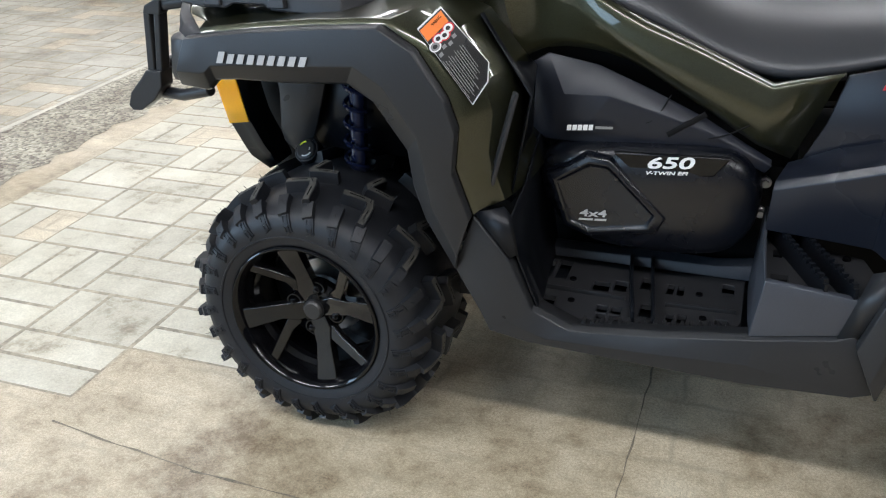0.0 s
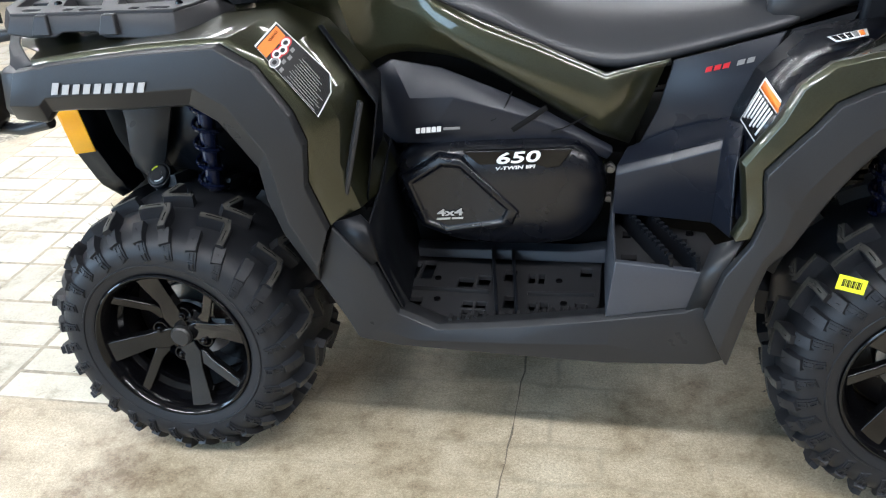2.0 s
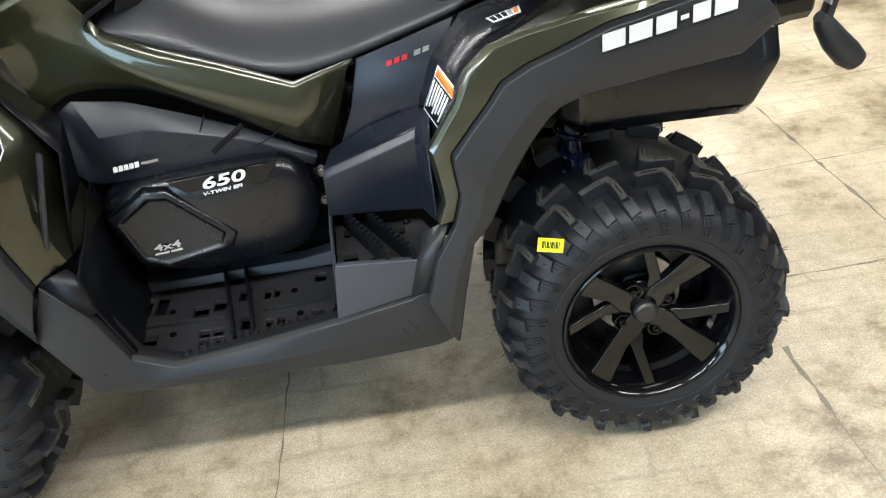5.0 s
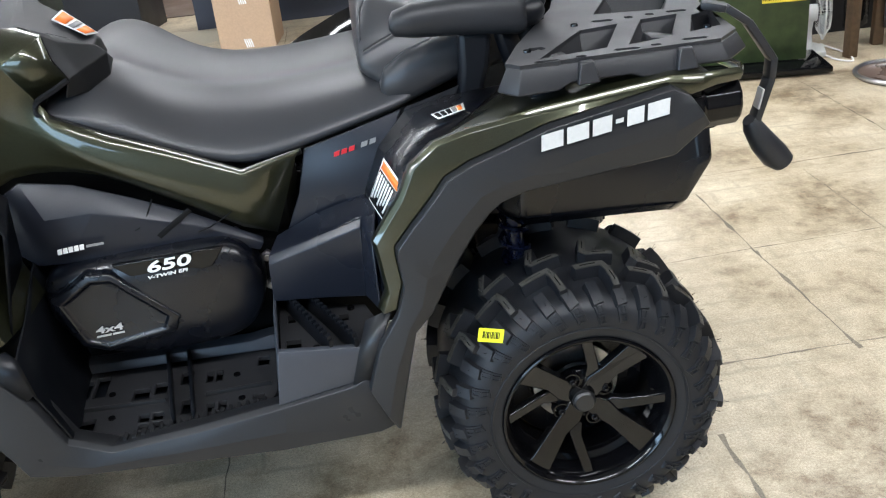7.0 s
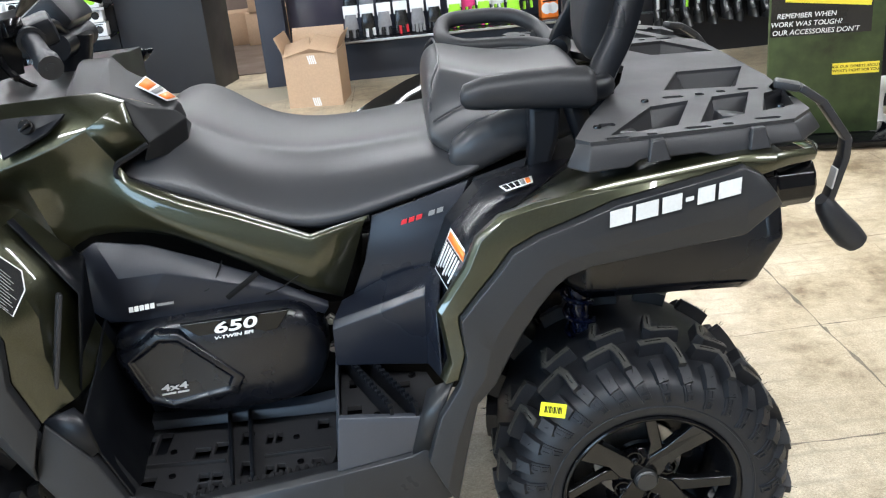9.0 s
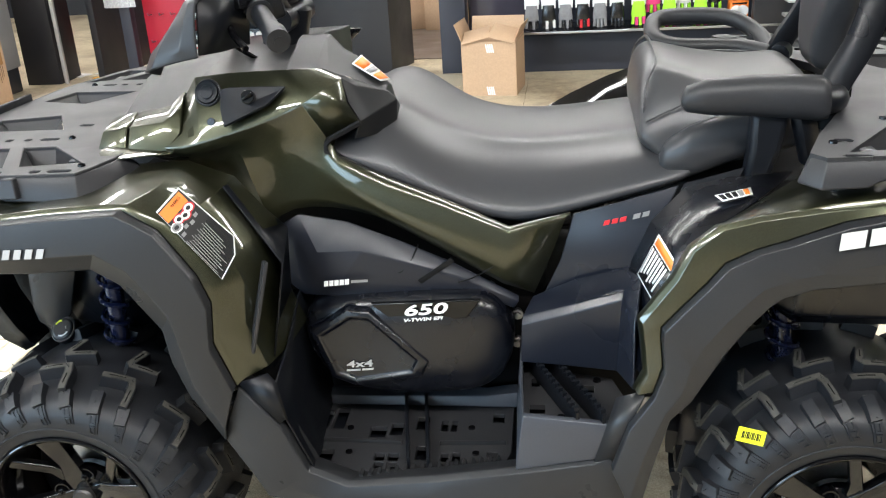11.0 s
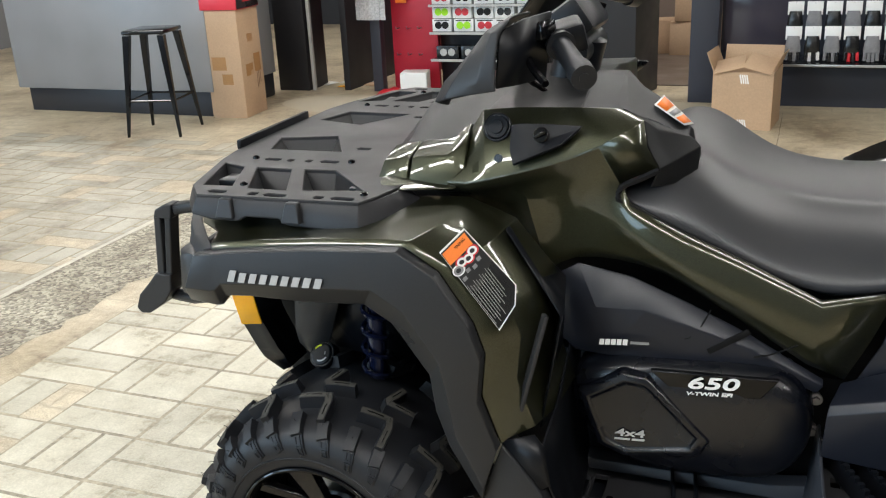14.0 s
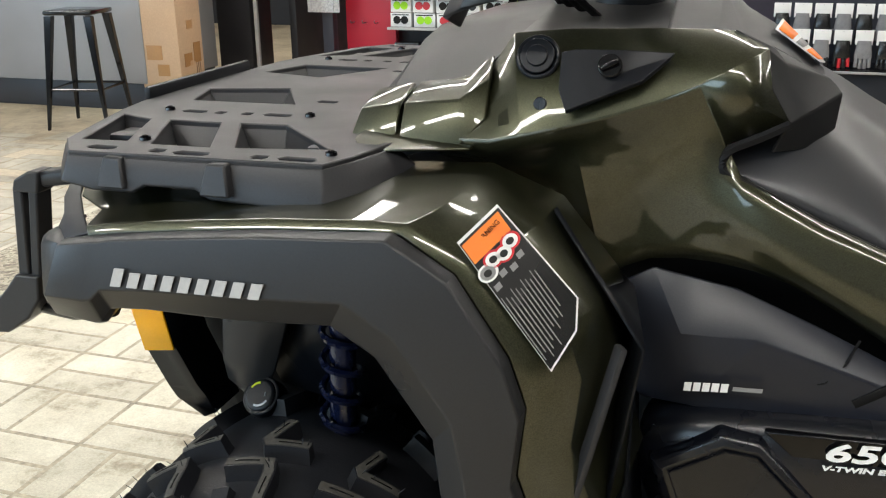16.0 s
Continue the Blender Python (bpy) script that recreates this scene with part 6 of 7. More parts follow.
# ---- round the quad bike ----
def slab(name, c, s, mat, label, category, kind="structure", bevel=0.003, turn=0.0):
    bm = bmesh.new()
    box(bm, (0, 0, 0), s, None, bevel)
    ob = part(name, bm, mat, smooth=30)
    ob.matrix_world = pose(*c, 0, 0, turn)
    return tagged(ob, label, category, kind=kind)


# shop counter with a recessed dark plinth
counter = thing("counter", "grey laminate shop counter on a dark plinth", "counter", pose(-4.45, 4.65, 0))
bm = bmesh.new()
box(bm, (0, 0, 0.64), (1.95, 0.95, 0.88), None, 0.005)
part("body", bm, GREYCOUNTER, counter)
bm = bmesh.new()
box(bm, (0.02, 0.02, 0.10), (1.86, 0.90, 0.20), None, 0.004)
part("plinth", bm, surface("dark_plinth", (0.018, 0.020, 0.026), 0.45), counter, "dark base board")
bm = bmesh.new()
box(bm, (0, 0, 1.10), (2.05, 1.05, 0.04), None, 0.008)
part("top", bm, DARKWALL, counter)


def bar_stool(m):
    t = thing("bar_stool", "black metal bar stool on four splayed legs", "bar stool", m)
    for sx in (-1, 1):
        for sy in (-1, 1):
            bm = bmesh.new()
            a, b = Vector((sx * 0.20, sy * 0.20, 0.0)), Vector((sx * 0.13, sy * 0.13, 0.72))
            rows = []
            for q in range(5):
                p, w = a.lerp(b, q / 4), 0.009 + 0.016 * q / 4
                rows.append([p + Vector((dx * w, dy * w, 0)) for dx, dy in ((-1, -1), (1, -1), (1, 1), (-1, 1))])
            grid(bm, rows, close_v=True, caps=True)
            part("leg", bm, GLOSSBLACK, t, bevel=0.003)
    for z, h in ((0.26, 0.175), (0.45, 0.157)):
        for k in range(4):
            bm = bmesh.new()
            a = pose(0, 0, 0, 0, 0, 90 * k)
            tube(bm, [a @ Vector((-h, h, z)), a @ Vector((h, h, z))], 0.008, seg=8)
            if z < 0.3:
                part("foot_rail", bm, GLOSSBLACK, t)
            else:
                bm.free()
    bm = bmesh.new()
    box(bm, (0, 0, 0.74), (0.32, 0.32, 0.03), None, 0.012)
    part("seat", bm, GLOSSBLACK, t)
    return t


bar_stool(pose(-3.60, 3.70, 0, 0, 0, 12))


def carton(name, m, size, label):
    w, d, h = size
    t = thing(name, label, "cardboard box", m)
    bm = bmesh.new()
    box(bm, (0, 0, h / 2), (w, d, h), None, 0.004)
    part("body", bm, CARDBOARD, t)
    return t


tall = carton("tall_carton", pose(-3.37, 4.36, 0, 0, 0, 4), (0.30, 0.34, 0.82), "tall scuffed brown cardboard carton patched with tape")
for x, z, w, h, side in ((-0.04, 0.42, 0.12, 0.10, 0), (0.02, 0.30, 0.09, 0.08, 0), (0.08, 0.40, 0.10, 0.14, 1), (-0.05, 0.36, 0.11, 0.09, 1), (0.0, 0.60, 0.08, 0.06, 1)):
    bm = bmesh.new()
    if side:
        box(bm, (0.1515, x, z), (0.002, w, h))
    else:
        box(bm, (x, -0.1715, z), (w, 0.002, h))
    part("tape_patch", bm, TAPE, tall, "shiny brown tape")
bm = bmesh.new()
for k in range(3):
    box(bm, (0.1512, 0.06 + 0.025 * k, 0.30), (0.001, 0.008, 0.20 - 0.04 * k))
part("printed_bars", bm, surface("brown_print", (0.16, 0.09, 0.05), 0.8), tall)
red_box = thing("red_product_box", "red and black product box lying on the tall carton", "box", pose(-3.36, 4.36, 0.822, 0, 0, 4))
bm = bmesh.new()
box(bm, (0, 0, 0.05), (0.31, 0.36, 0.10), None, 0.003)
part("body", bm, surface("red_carton_print", (0.60, 0.03, 0.05), 0.4), red_box)
bm = bmesh.new()
box(bm, (0.157, 0, 0.05), (0.003, 0.34, 0.09))
part("side_print", bm, BLACKINK, red_box)
bm = bmesh.new()
box(bm, (0.160, 0.0, 0.065), (0.002, 0.16, 0.03))
part("mark", bm, RED, red_box)

# open carton in the middle of the shop floor
cbox = thing("open_carton", "brown cardboard carton with its flaps half open", "cardboard box", pose(0.462, 4.60, 0, 0, 0, -6.5))
bm = bmesh.new()
w, d, h, t = 0.38, 0.36, 0.375, 0.005
for c, s in (((0, -d / 2, h / 2), (w, t, h)), ((0, d / 2, h / 2), (w, t, h)), ((-w / 2, 0, h / 2), (t, d, h)), ((w / 2, 0, h / 2), (t, d, h)), ((0, 0, 0.004), (w, d, 0.006))):
    box(bm, c, s)
part("body", bm, CARDBOARD, cbox)
for name, c, s, r in (("flap", (-0.10, -0.10, h + 0.035), (0.19, 0.20, t), (16, -14, 3)), ("flap", (0.10, -0.10, h + 0.045), (0.19, 0.20, t), (20, 14, -4)), ("flap", (-w / 2 - 0.03, 0.02, h + 0.055), (t, 0.34, 0.13), (0, -22, 0)), ("flap", (w / 2 + 0.01, 0.02, h + 0.05), (t, 0.34, 0.11), (0, 24, 0)), ("flap", (0, d / 2 + 0.02, h + 0.06), (w, t, 0.13), (-18, 0, 0))):
    bm = bmesh.new()
    box(bm, (0, 0, 0), s, None, 0.001)
    f = part(name, bm, CARDBOARD, cbox)
    f.matrix_basis = pose(*c, *r)
for z in (h - 0.045, 0.035):
    bm = bmesh.new()
    for k in range(4):
        box(bm, (-0.012 + 0.014 * k, -d / 2 - 0.0035, z), (0.009, 0.001, 0.06), pose(0, 0, 0, 0, -12, 0))
    part("carton_label", bm, WHITE, cbox, "white printed marks")

# walls, posts and doors behind
slab("partition_1", (-3.42, 5.50, 1.2), (0.30, 0.35, 2.4), DARKWALL, "charcoal wall pier", "wall")
slab("door_1", (-2.90, 5.86, 1.05), (0.06, 0.95, 2.1), DARKWALL, "open charcoal door", "door", turn=-3)
slab("door_edge", (-3.235, 5.36, 1.05), (0.03, 0.03, 2.1), SILVER, "pale aluminium door edge", "trim")
slab("wall_red", (-2.45, 6.55, 1.2), (1.6, 0.10, 2.4), REDWALL, "dark red painted wall", "wall")
slab("post_1", (-2.62, 5.42, 1.2), (0.09, 0.09, 2.4), NAVY, "blue-grey steel post", "post")
slab("partition_2", (-0.72, 5.64, 1.2), (0.74, 0.45, 2.4), DARKWALL, "charcoal wall pier", "wall", turn=-14)
slab("post_2", (0.10, 5.36, 1.2), (0.20, 0.22, 2.4), NAVY, "blue-grey door post", "post")
slab("wall_shelf_back", (2.9, 5.55, 1.2), (5.4, 0.10, 2.4), NAVY, "blue-grey slat wall", "wall")
slab("base_board", (2.9, 5.28, 0.04), (5.4, 0.06, 0.08), DARKWALL, "dark base board", "baseboard")
slab("wall_shelf_base", (2.9, 5.36, 0.16), (5.3, 0.30, 0.32), NAVY, "blue-grey cabinet base under the shelf", "wall")
slab("ledge", (1.90, 5.16, 0.335), (2.7, 0.42, 0.025), GLOSSBLACK, "black display ledge", "shelf")
slab("ledge_edge", (1.90, 4.948, 0.335), (2.7, 0.006, 0.018), STEEL, "steel ledge edge", "trim")
slab("wall_door_back", (-0.35, 8.6, 1.2), (2.2, 0.1, 2.4), surface("stock_room_wall", (0.16, 0.12, 0.10), 0.7), "brown stock room wall", "wall")
slab("screen_panel", (0.45, 5.48, 0.62), (0.46, 0.04, 0.55), surface("dark_display_glass", (0.05, 0.045, 0.06), 0.15), "dark glass display panel", "panel")

# tiled threshold and mat in the doorway
bm = bmesh.new()
box(bm, (-0.35, 7.2, 0.004), (1.4, 2.6, 0.008))
tagged(part("doorway_floor", bm, surface("brown_tile", (0.10, 0.075, 0.06), 0.4, vary=0.3), smooth=0), "brown tiled doorway floor", "floor", kind="structure")
for k in range(2):
    x0, y0 = ((-0.62, 6.0), (-3.02, 5.75))[k]
    mat = thing("patterned_mat", "cream and dark patchwork mat on the floor", "mat", pose(x0, y0, 0.009 if k == 0 else 0.001, 0, 0, -20))
    n = 0
    for i in range(4):
        for j in range(3):
            if (i + j) % 2 == 0:
                bm = bmesh.new()
                box(bm, (-0.21 + 0.14 * i, -0.16 + 0.16 * j, 0.004), (0.13, 0.15, 0.006), None, 0.001)
                part("square", bm, (WHITE, CARDBOARD, WHITE, AMBER)[n % 4], mat)
                n += 1
bm = bmesh.new()
grid(bm, [[(-2.3 + r * math.cos(a * math.tau / 64), 4.85 + 0.42 * r * math.sin(a * math.tau / 64), 0.002) for a in range(64)] for r in (0.02, 0.95)], close_v=True)
tagged(part("floor_inlay", bm, surface("pale_worn_concrete", (0.46, 0.41, 0.31), 0.4, vary=0.2), smooth=0), "pale oval worn patch in the floor", "floor", kind="structure")
bm = bmesh.new()
grid(bm, [[(-0.55 + r * math.cos(a * math.tau / 64), 4.95 + 0.42 * r * math.sin(a * math.tau / 64), 0.002) for a in range(64)] for r in (0.02, 0.85)], close_v=True)
tagged(part("floor_inlay", bm, bpy.data.materials["pale_worn_concrete"], smooth=0), "pale oval worn patch in the floor", "floor", kind="structure")

# red peg board with goods
rack_t = thing("display_stand", "red peg board display stand with shelves", "display stand", pose(-2.10, 5.55, 0))
bm = bmesh.new()
box(bm, (-0.22, 0, 0.60), (0.42, 0.04, 1.2), None, 0.004)
part("peg_board", bm, surface("red_peg_board", (0.42, 0.015, 0.035), 0.45), rack_t)
bm = bmesh.new()
box(bm, (0.45, 0.10, 0.60), (0.95, 0.04, 1.2), None, 0.004)
part("back_board", bm, DARKWALL, rack_t)
for z in (0.28, 0.50, 0.72):
    bm = bmesh.new()
    box(bm, (0.47, -0.06, z), (0.95, 0.32, 0.015), None, 0.003)
    part("shelf", bm, GLOSSBLACK, rack_t)
    bm = bmesh.new()
    box(bm, (0.47, -0.222, z), (0.95, 0.004, 0.02))
    part("price_rail", bm, SILVER, rack_t)
for k in range(6):
    bm = bmesh.new()
    x, z = -0.36 + 0.10 * (k % 3), 0.30 + 0.22 * (k // 3)
    tube(bm, [(x, -0.02, z), (x, -0.09, z), (x, -0.10, z + 0.02)], 0.005, seg=6)
    part("hook", bm, STEEL, rack_t)


def carton_small(x, y, z, w, h, mat, band, turn=0):
    t = thing("goggle_box", "small white product box with a window", "box", pose(x, y, z, 0, 0, turn), group="product boxes")
    bm = bmesh.new()
    box(bm, (0, 0, h / 2), (w, 0.10, h), None, 0.002)
    part("body", bm, mat, t)
    bm = bmesh.new()
    cyl(bm, (-w * 0.18, -0.0515, h * 0.5), (-w * 0.18, -0.054, h * 0.5), h * 0.30, seg=18)
    cyl(bm, (w * 0.18, -0.0515, h * 0.5), (w * 0.18, -0.054, h * 0.5), h * 0.30, seg=18)
    part("goggle_window", bm, band, t, "tinted goggles behind the window")
    bm = bmesh.new()
    box(bm, (0, -0.052, h * 0.88), (w * 0.8, 0.002, h * 0.08))
    part("print", bm, BLACKINK, t)


random.seed(5)
for row, z in enumerate((0.508, 0.615, 0.728)):
    for k in range(5):
        carton_small(-2.02 + 0.185 * k + random.uniform(-0.01, 0.01), 5.44, z, 0.165, 0.10, WHITE, (GLOSSBLACK, LIME, RED, GLOSSBLACK, BLACKINK)[(k + row) % 5], random.uniform(-4, 4))
for k in range(4):
    carton_small(-1.98 + 0.22 * k, 5.44, 0.288, 0.19, 0.10, BLACKINK, SILVER, random.uniform(-4, 4))
pack = thing("parcel", "white box standing on the floor", "box", pose(-2.22, 5.25, 0, 0, 0, 12))
bm = bmesh.new()
box(bm, (0, 0, 0.10), (0.22, 0.20, 0.20), None, 0.003)
part("body", bm, WHITE, pack)
cloth = thing("red_cloth", "red cloth heaped on the floor", "cloth", pose(-2.40, 5.18, 0))
bm = bmesh.new()
rows = [[((i - 4) * 0.04, (j - 4) * 0.03, 0.002 + 0.07 * max(0, 1 - ((i - 4) ** 2 + (j - 4) ** 2) / 17) + 0.012 * math.sin(i * 1.9 + j * 1.3)) for j in range(9)] for i in range(9)]
grid(bm, rows)
part("folds", bm, RED, cloth, smooth=180, solid=0.004)
bag = thing("plastic_bag", "clear plastic bag hanging on the post", "bag", pose(-2.62, 5.36, 0.72))
bm = bmesh.new()
rows = [[(0.12 * math.cos(a * math.tau / 20) * (1 + 0.25 * math.sin(3 * a)), 0.035 * math.sin(a * math.tau / 20) - 0.02, z) for a in range(20)] for z in (0.16, 0.08, 0.0, -0.08, -0.11)]
grid(bm, rows, close_v=True, caps=True)
part("film", bm, surface("crumpled_film", (0.45, 0.45, 0.46), 0.12, metal=0.3, bump=0.8, grain=60, vary=0.5), bag, smooth=30)
tag = slab("price_card", (-2.42, 5.50, 0.83), (0.10, 0.01, 0.20), ORANGE, "orange price card on the peg board", "card", kind="")

# gloves hung in a row over the ledge
GREY_CLOTH = surface("grey_glove_cloth", (0.20, 0.20, 0.21), 0.8, vary=0.3, blotch=20)


def glove(m, cuff, cloth_mat):
    t = thing("glove_pack", "pair of riding gloves hung on a white card", "gloves", m, group="gloves over the ledge")
    bm = bmesh.new()
    box(bm, (0, 0, 0.17), (0.105, 0.006, 0.09), None, 0.001)
    part("card", bm, WHITE, t)
    bm = bmesh.new()
    tube(bm, [(0, -0.01, 0.205), (0, 0.55, 0.205)], 0.003, seg=6)
    part("peg", bm, STEEL, t)
    bm = bmesh.new()
    rows = []
    for z, w, d in ((0.15, 0.040, 0.014), (0.11, 0.046, 0.02), (0.07, 0.052, 0.022), (0.04, 0.052, 0.018)):
        rows.append([(w * math.cos(a * math.tau / 14), -0.018 + d * math.sin(a * math.tau / 14), z) for a in range(14)])
    grid(bm, rows, close_v=True, caps=True)
    part("palm", bm, cloth_mat, t, smooth=60)
    for k in range(4):
        bm = bmesh.new()
        x = -0.037 + 0.025 * k
        tube(bm, [(x, -0.018, 0.05), (x * 1.05, -0.022, 0.01), (x * 1.1, -0.020, -0.02 + 0.008 * (k in (0, 3)))], 0.0115, seg=8, n=3)
        part("finger", bm, cuff if k % 2 else cloth_mat, t, smooth=60)


for row in range(2):
    for k in range(6):
        glove(pose(0.72 + 0.125 * k, 5.05 + 0.16 * row, 0.372 + 0.15 * row, -4, 0, random.uniform(-5, 5)), (BLACKINK, WHITE, BLACKINK, RED, GREYINK)[(k + row) % 5], (GREY_CLOTH, BLACKINK, GREY_CLOTH, BLACKINK)[(k + row) % 4])
for k, mat in enumerate((LIME, PINK, LIME, WHITE, LIME, BLACKINK)):
    glove(pose(1.50 + 0.11 * k, 5.05 + 0.1 * (k % 2), 0.375 + 0.07 * (k % 2), -4, 0, random.uniform(-8, 8)), (PINK, LIME)[k % 2], mat)
for k in range(3):
    carton_small(2.22 + 0.2 * k, 5.15, 0.349, 0.13, 0.14, (ORANGE, BLACKINK, RED)[k], WHITE, 4)

# low shelf of bright goods beyond the console
low = thing("goods_shelf", "black shelf unit of bright packaged goods", "shelf", pose(-1.45, 6.6, 0))
for z in (0.10, 0.34, 0.58, 0.82):
    bm = bmesh.new()
    box(bm, (0, 0, z), (1.1, 0.35, 0.02), None, 0.003)
    part("shelf", bm, NAVY, low)
for x in (-0.55, 0.55):
    bm = bmesh.new()
    box(bm, (x, 0, 0.5), (0.03, 0.35, 1.0), None, 0.003)
    part("side", bm, NAVY, low)
random.seed(9)
for z in (0.112, 0.352, 0.592):
    for k in range(7):
        p = thing("bright_package", "small bright package on a shelf", "package", pose(-1.88 + 0.145 * k, 6.52, z), group="packages on the shelf")
        bm = bmesh.new()
        hh = random.uniform(0.07, 0.15)
        box(bm, (0, 0, hh / 2), (0.12, 0.12, hh), pose(0, 0, 0, 0, 0, random.uniform(-10, 10)), 0.006)
        part("wrapper", bm, (LIME, PINK, WHITE, RED, YELLOW, BLACKINK, ORANGE)[(k * 3 + int(z * 10)) % 7], p)

# stock seen through the doorway
for k, (x, y, z) in enumerate(((-0.28, 7.6, 0.008), (-0.25, 7.6, 0.33), (-0.55, 7.7, 0.008), (-0.1, 7.9, 0.008))):
    carton("stock_carton", pose(x, y, z, 0, 0, 5 * k), (0.34, 0.3, 0.32), "brown stock carton in the back room")

# banner stand, fan, dark clothes rails
banner = thing("banner_stand", "green printed advertising banner on a dark foot", "banner", pose(3.16, 2.42, 0, 0, 0, -10))
bm = bmesh.new()
box(bm, (0.0, 0, 0.03), (0.72, 0.34, 0.03), None, 0.006)
part("foot", bm, GLOSSBLACK, banner)
bm = bmesh.new()
box(bm, (0, 0, 0.95), (0.54, 0.03, 1.80), None, 0.003)
part("print", bm, BANNER, banner, "blurred meadow print")
bm = bmesh.new()
box(bm, (-0.03, -0.017, 0.70), (0.47, 0.003, 0.30))
part("dark_field", bm, BLACKINK, banner)
bm = bmesh.new()
box(bm, (0.145, -0.019, 0.375), (0.22, 0.003, 0.055))
part("yellow_field", bm, surface("yellow_print", (0.75, 0.62, 0.04), 0.5), banner)
BM = banner.matrix_world
for k, line in enumerate(("REMEMBER WHEN", "WORK WAS TOUGH?", "OUR ACCESSORIES DON'T")):
    lettering("slogan", line, 0.034, WHITE, banner, BM @ pose(-0.10 + 0.045 * (k == 2), -0.0195, 0.648 - 0.040 * k, 90, 0, 0), 0.15)
for k, line in enumerate(("ASK OUR EXPERTS ABOUT", "WHAT'S RIGHT FOR YOU")):
    lettering("advice", line, 0.019, BLACKINK, banner, BM @ pose(0.145, -0.0215, 0.385 - 0.02 * k, 90, 0, 0))
bm = bmesh.new()
box(bm, (0.0, -0.0185, 0.72), (0.40, 0.002, 0.05), pose(0, 0, 0, 0, 6, 0))
part("maker_bar", bm, bpy.data.materials["yellow_print"], banner)

fan = thing("desk_fan", "white plastic fan standing on the floor", "fan", pose(3.575, 2.60, 0, 0, 0, 68) @ Matrix.Diagonal((0.84, 0.84, 0.84, 1)))
bm = bmesh.new()
box(bm, (0, 0, 0.02), (0.20, 0.16, 0.04), None, 0.012)
part("base", bm, FANWHITE, fan)
bm = bmesh.new()
tube(bm, [(0, 0.02, 0.03), (0, 0.03, 0.14), (0, 0.02, 0.24)], 0.025, seg=12, n=4)
part("neck", bm, FANWHITE, fan)
bm = bmesh.new()
cyl(bm, (0, -0.02, 0.26), (0, 0.14, 0.26), 0.055, 0.045, seg=20)
part("motor", bm, FANWHITE, fan, bevel=0.01)
bm = bmesh.new()
for k in range(44):
    a = k * math.tau / 44
    tube(bm, [(0.02 * math.cos(a), -0.10, 0.26 + 0.02 * math.sin(a)), (0.10 * math.cos(a), -0.095, 0.26 + 0.10 * math.sin(a)), (0.165 * math.cos(a), -0.055, 0.26 + 0.165 * math.sin(a)), (0.10 * math.cos(a), -0.015, 0.26 + 0.10 * math.sin(a))], 0.0016, seg=4)
tube(bm, [(0.165 * math.cos(k * math.tau / 40), -0.055, 0.26 + 0.165 * math.sin(k * math.tau / 40)) for k in range(40)], 0.006, seg=6, closed=True)
part("cage", bm, FANWHITE, fan, "white wire cage")
for k in range(4):
    bm = bmesh.new()
    a = pose(0, 0, 0, 0, 90 * k, 0)
    grid(bm, [[a @ Vector((0.02, -0.01, 0.0)), a @ Vector((0.02, 0.01, 0.03))], [a @ Vector((0.09, -0.02, -0.03)), a @ Vector((0.09, 0.015, 0.05))], [a @ Vector((0.14, -0.015, -0.02)), a @ Vector((0.14, 0.01, 0.05))]])
    bmesh.ops.translate(bm, vec=(0, -0.05, 0.26), verts=bm.verts)
    part("blade", bm, surface("grey_blade", (0.55, 0.57, 0.58), 0.3), fan, solid=0.003, smooth=60)
cord = thing("power_cord", "white power cord lying on the floor", "cord", pose(0, 0, 0))
bm = bmesh.new()
tube(bm, [(3.60, 2.53, 0.012), (3.62, 2.42, 0.006), (3.68, 2.36, 0.006), (3.72, 2.50, 0.006), (3.70, 2.66, 0.006), (3.66, 2.80, 0.006)], 0.005, seg=6, n=8)
part("cable", bm, FANWHITE, cord)

slab("wall_gear", (3.6, 5.0, 1.2), (2.6, 0.1, 2.4), DARKWALL, "dark slat wall with gear", "wall")
for k in range(5):
    slab("slat_shelf", (2.66, 4.85, 0.30 + 0.11 * k), (0.34, 0.2, 0.02), SILVER, "steel slat shelf on the dark wall", "shelf", kind="")
for k in range(9):
    t = thing("boot", "dark riding boot hung on the wall", "boot", pose(2.98 + 0.10 * k, 4.86, 0.24 + 0.02 * (k % 2), 0, 0, 8 * (k % 3) - 8), group="boots on the wall")
    bm = bmesh.new()
    grid(bm, [[(w * math.cos(a * math.tau / 14), d * math.sin(a * math.tau / 14) + o, z) for a in range(14)] for z, w, d, o in ((0.0, 0.035, 0.10, -0.04), (0.05, 0.035, 0.08, -0.03), (0.10, 0.034, 0.05, 0.0), (0.28, 0.042, 0.05, 0.0))], close_v=True, caps=True)
    part("shaft", bm, BLACKINK, t, smooth=60)
    bm = bmesh.new()
    box(bm, (0, -0.052, 0.18), (0.02, 0.004, 0.10), None, 0.001)
    part("strap", bm, (SILVER, GREYINK, LIME)[k % 3], t)
slab("lime_sign", (3.4, 4.93, 0.72), (0.9, 0.02, 0.06), LIME, "lime green sign strip on the wall", "sign", kind="")
WOOD = surface("brown_wood_post", (0.10, 0.06, 0.03), 0.6, grain=40, vary=0.4)
slab("wall_black_cloth", (4.55, 2.98, 1.1), (2.2, 0.05, 2.2), DARKWALL, "black partition behind the fan", "wall")
for x, y, turn in ((3.71, 2.45, 12), (3.95, 2.62, -8)):
    slab("rail_post", (x, y, 1.0), (0.055, 0.05, 2.0), WOOD, "brown wooden post beside the fan", "post", kind="", turn=turn)
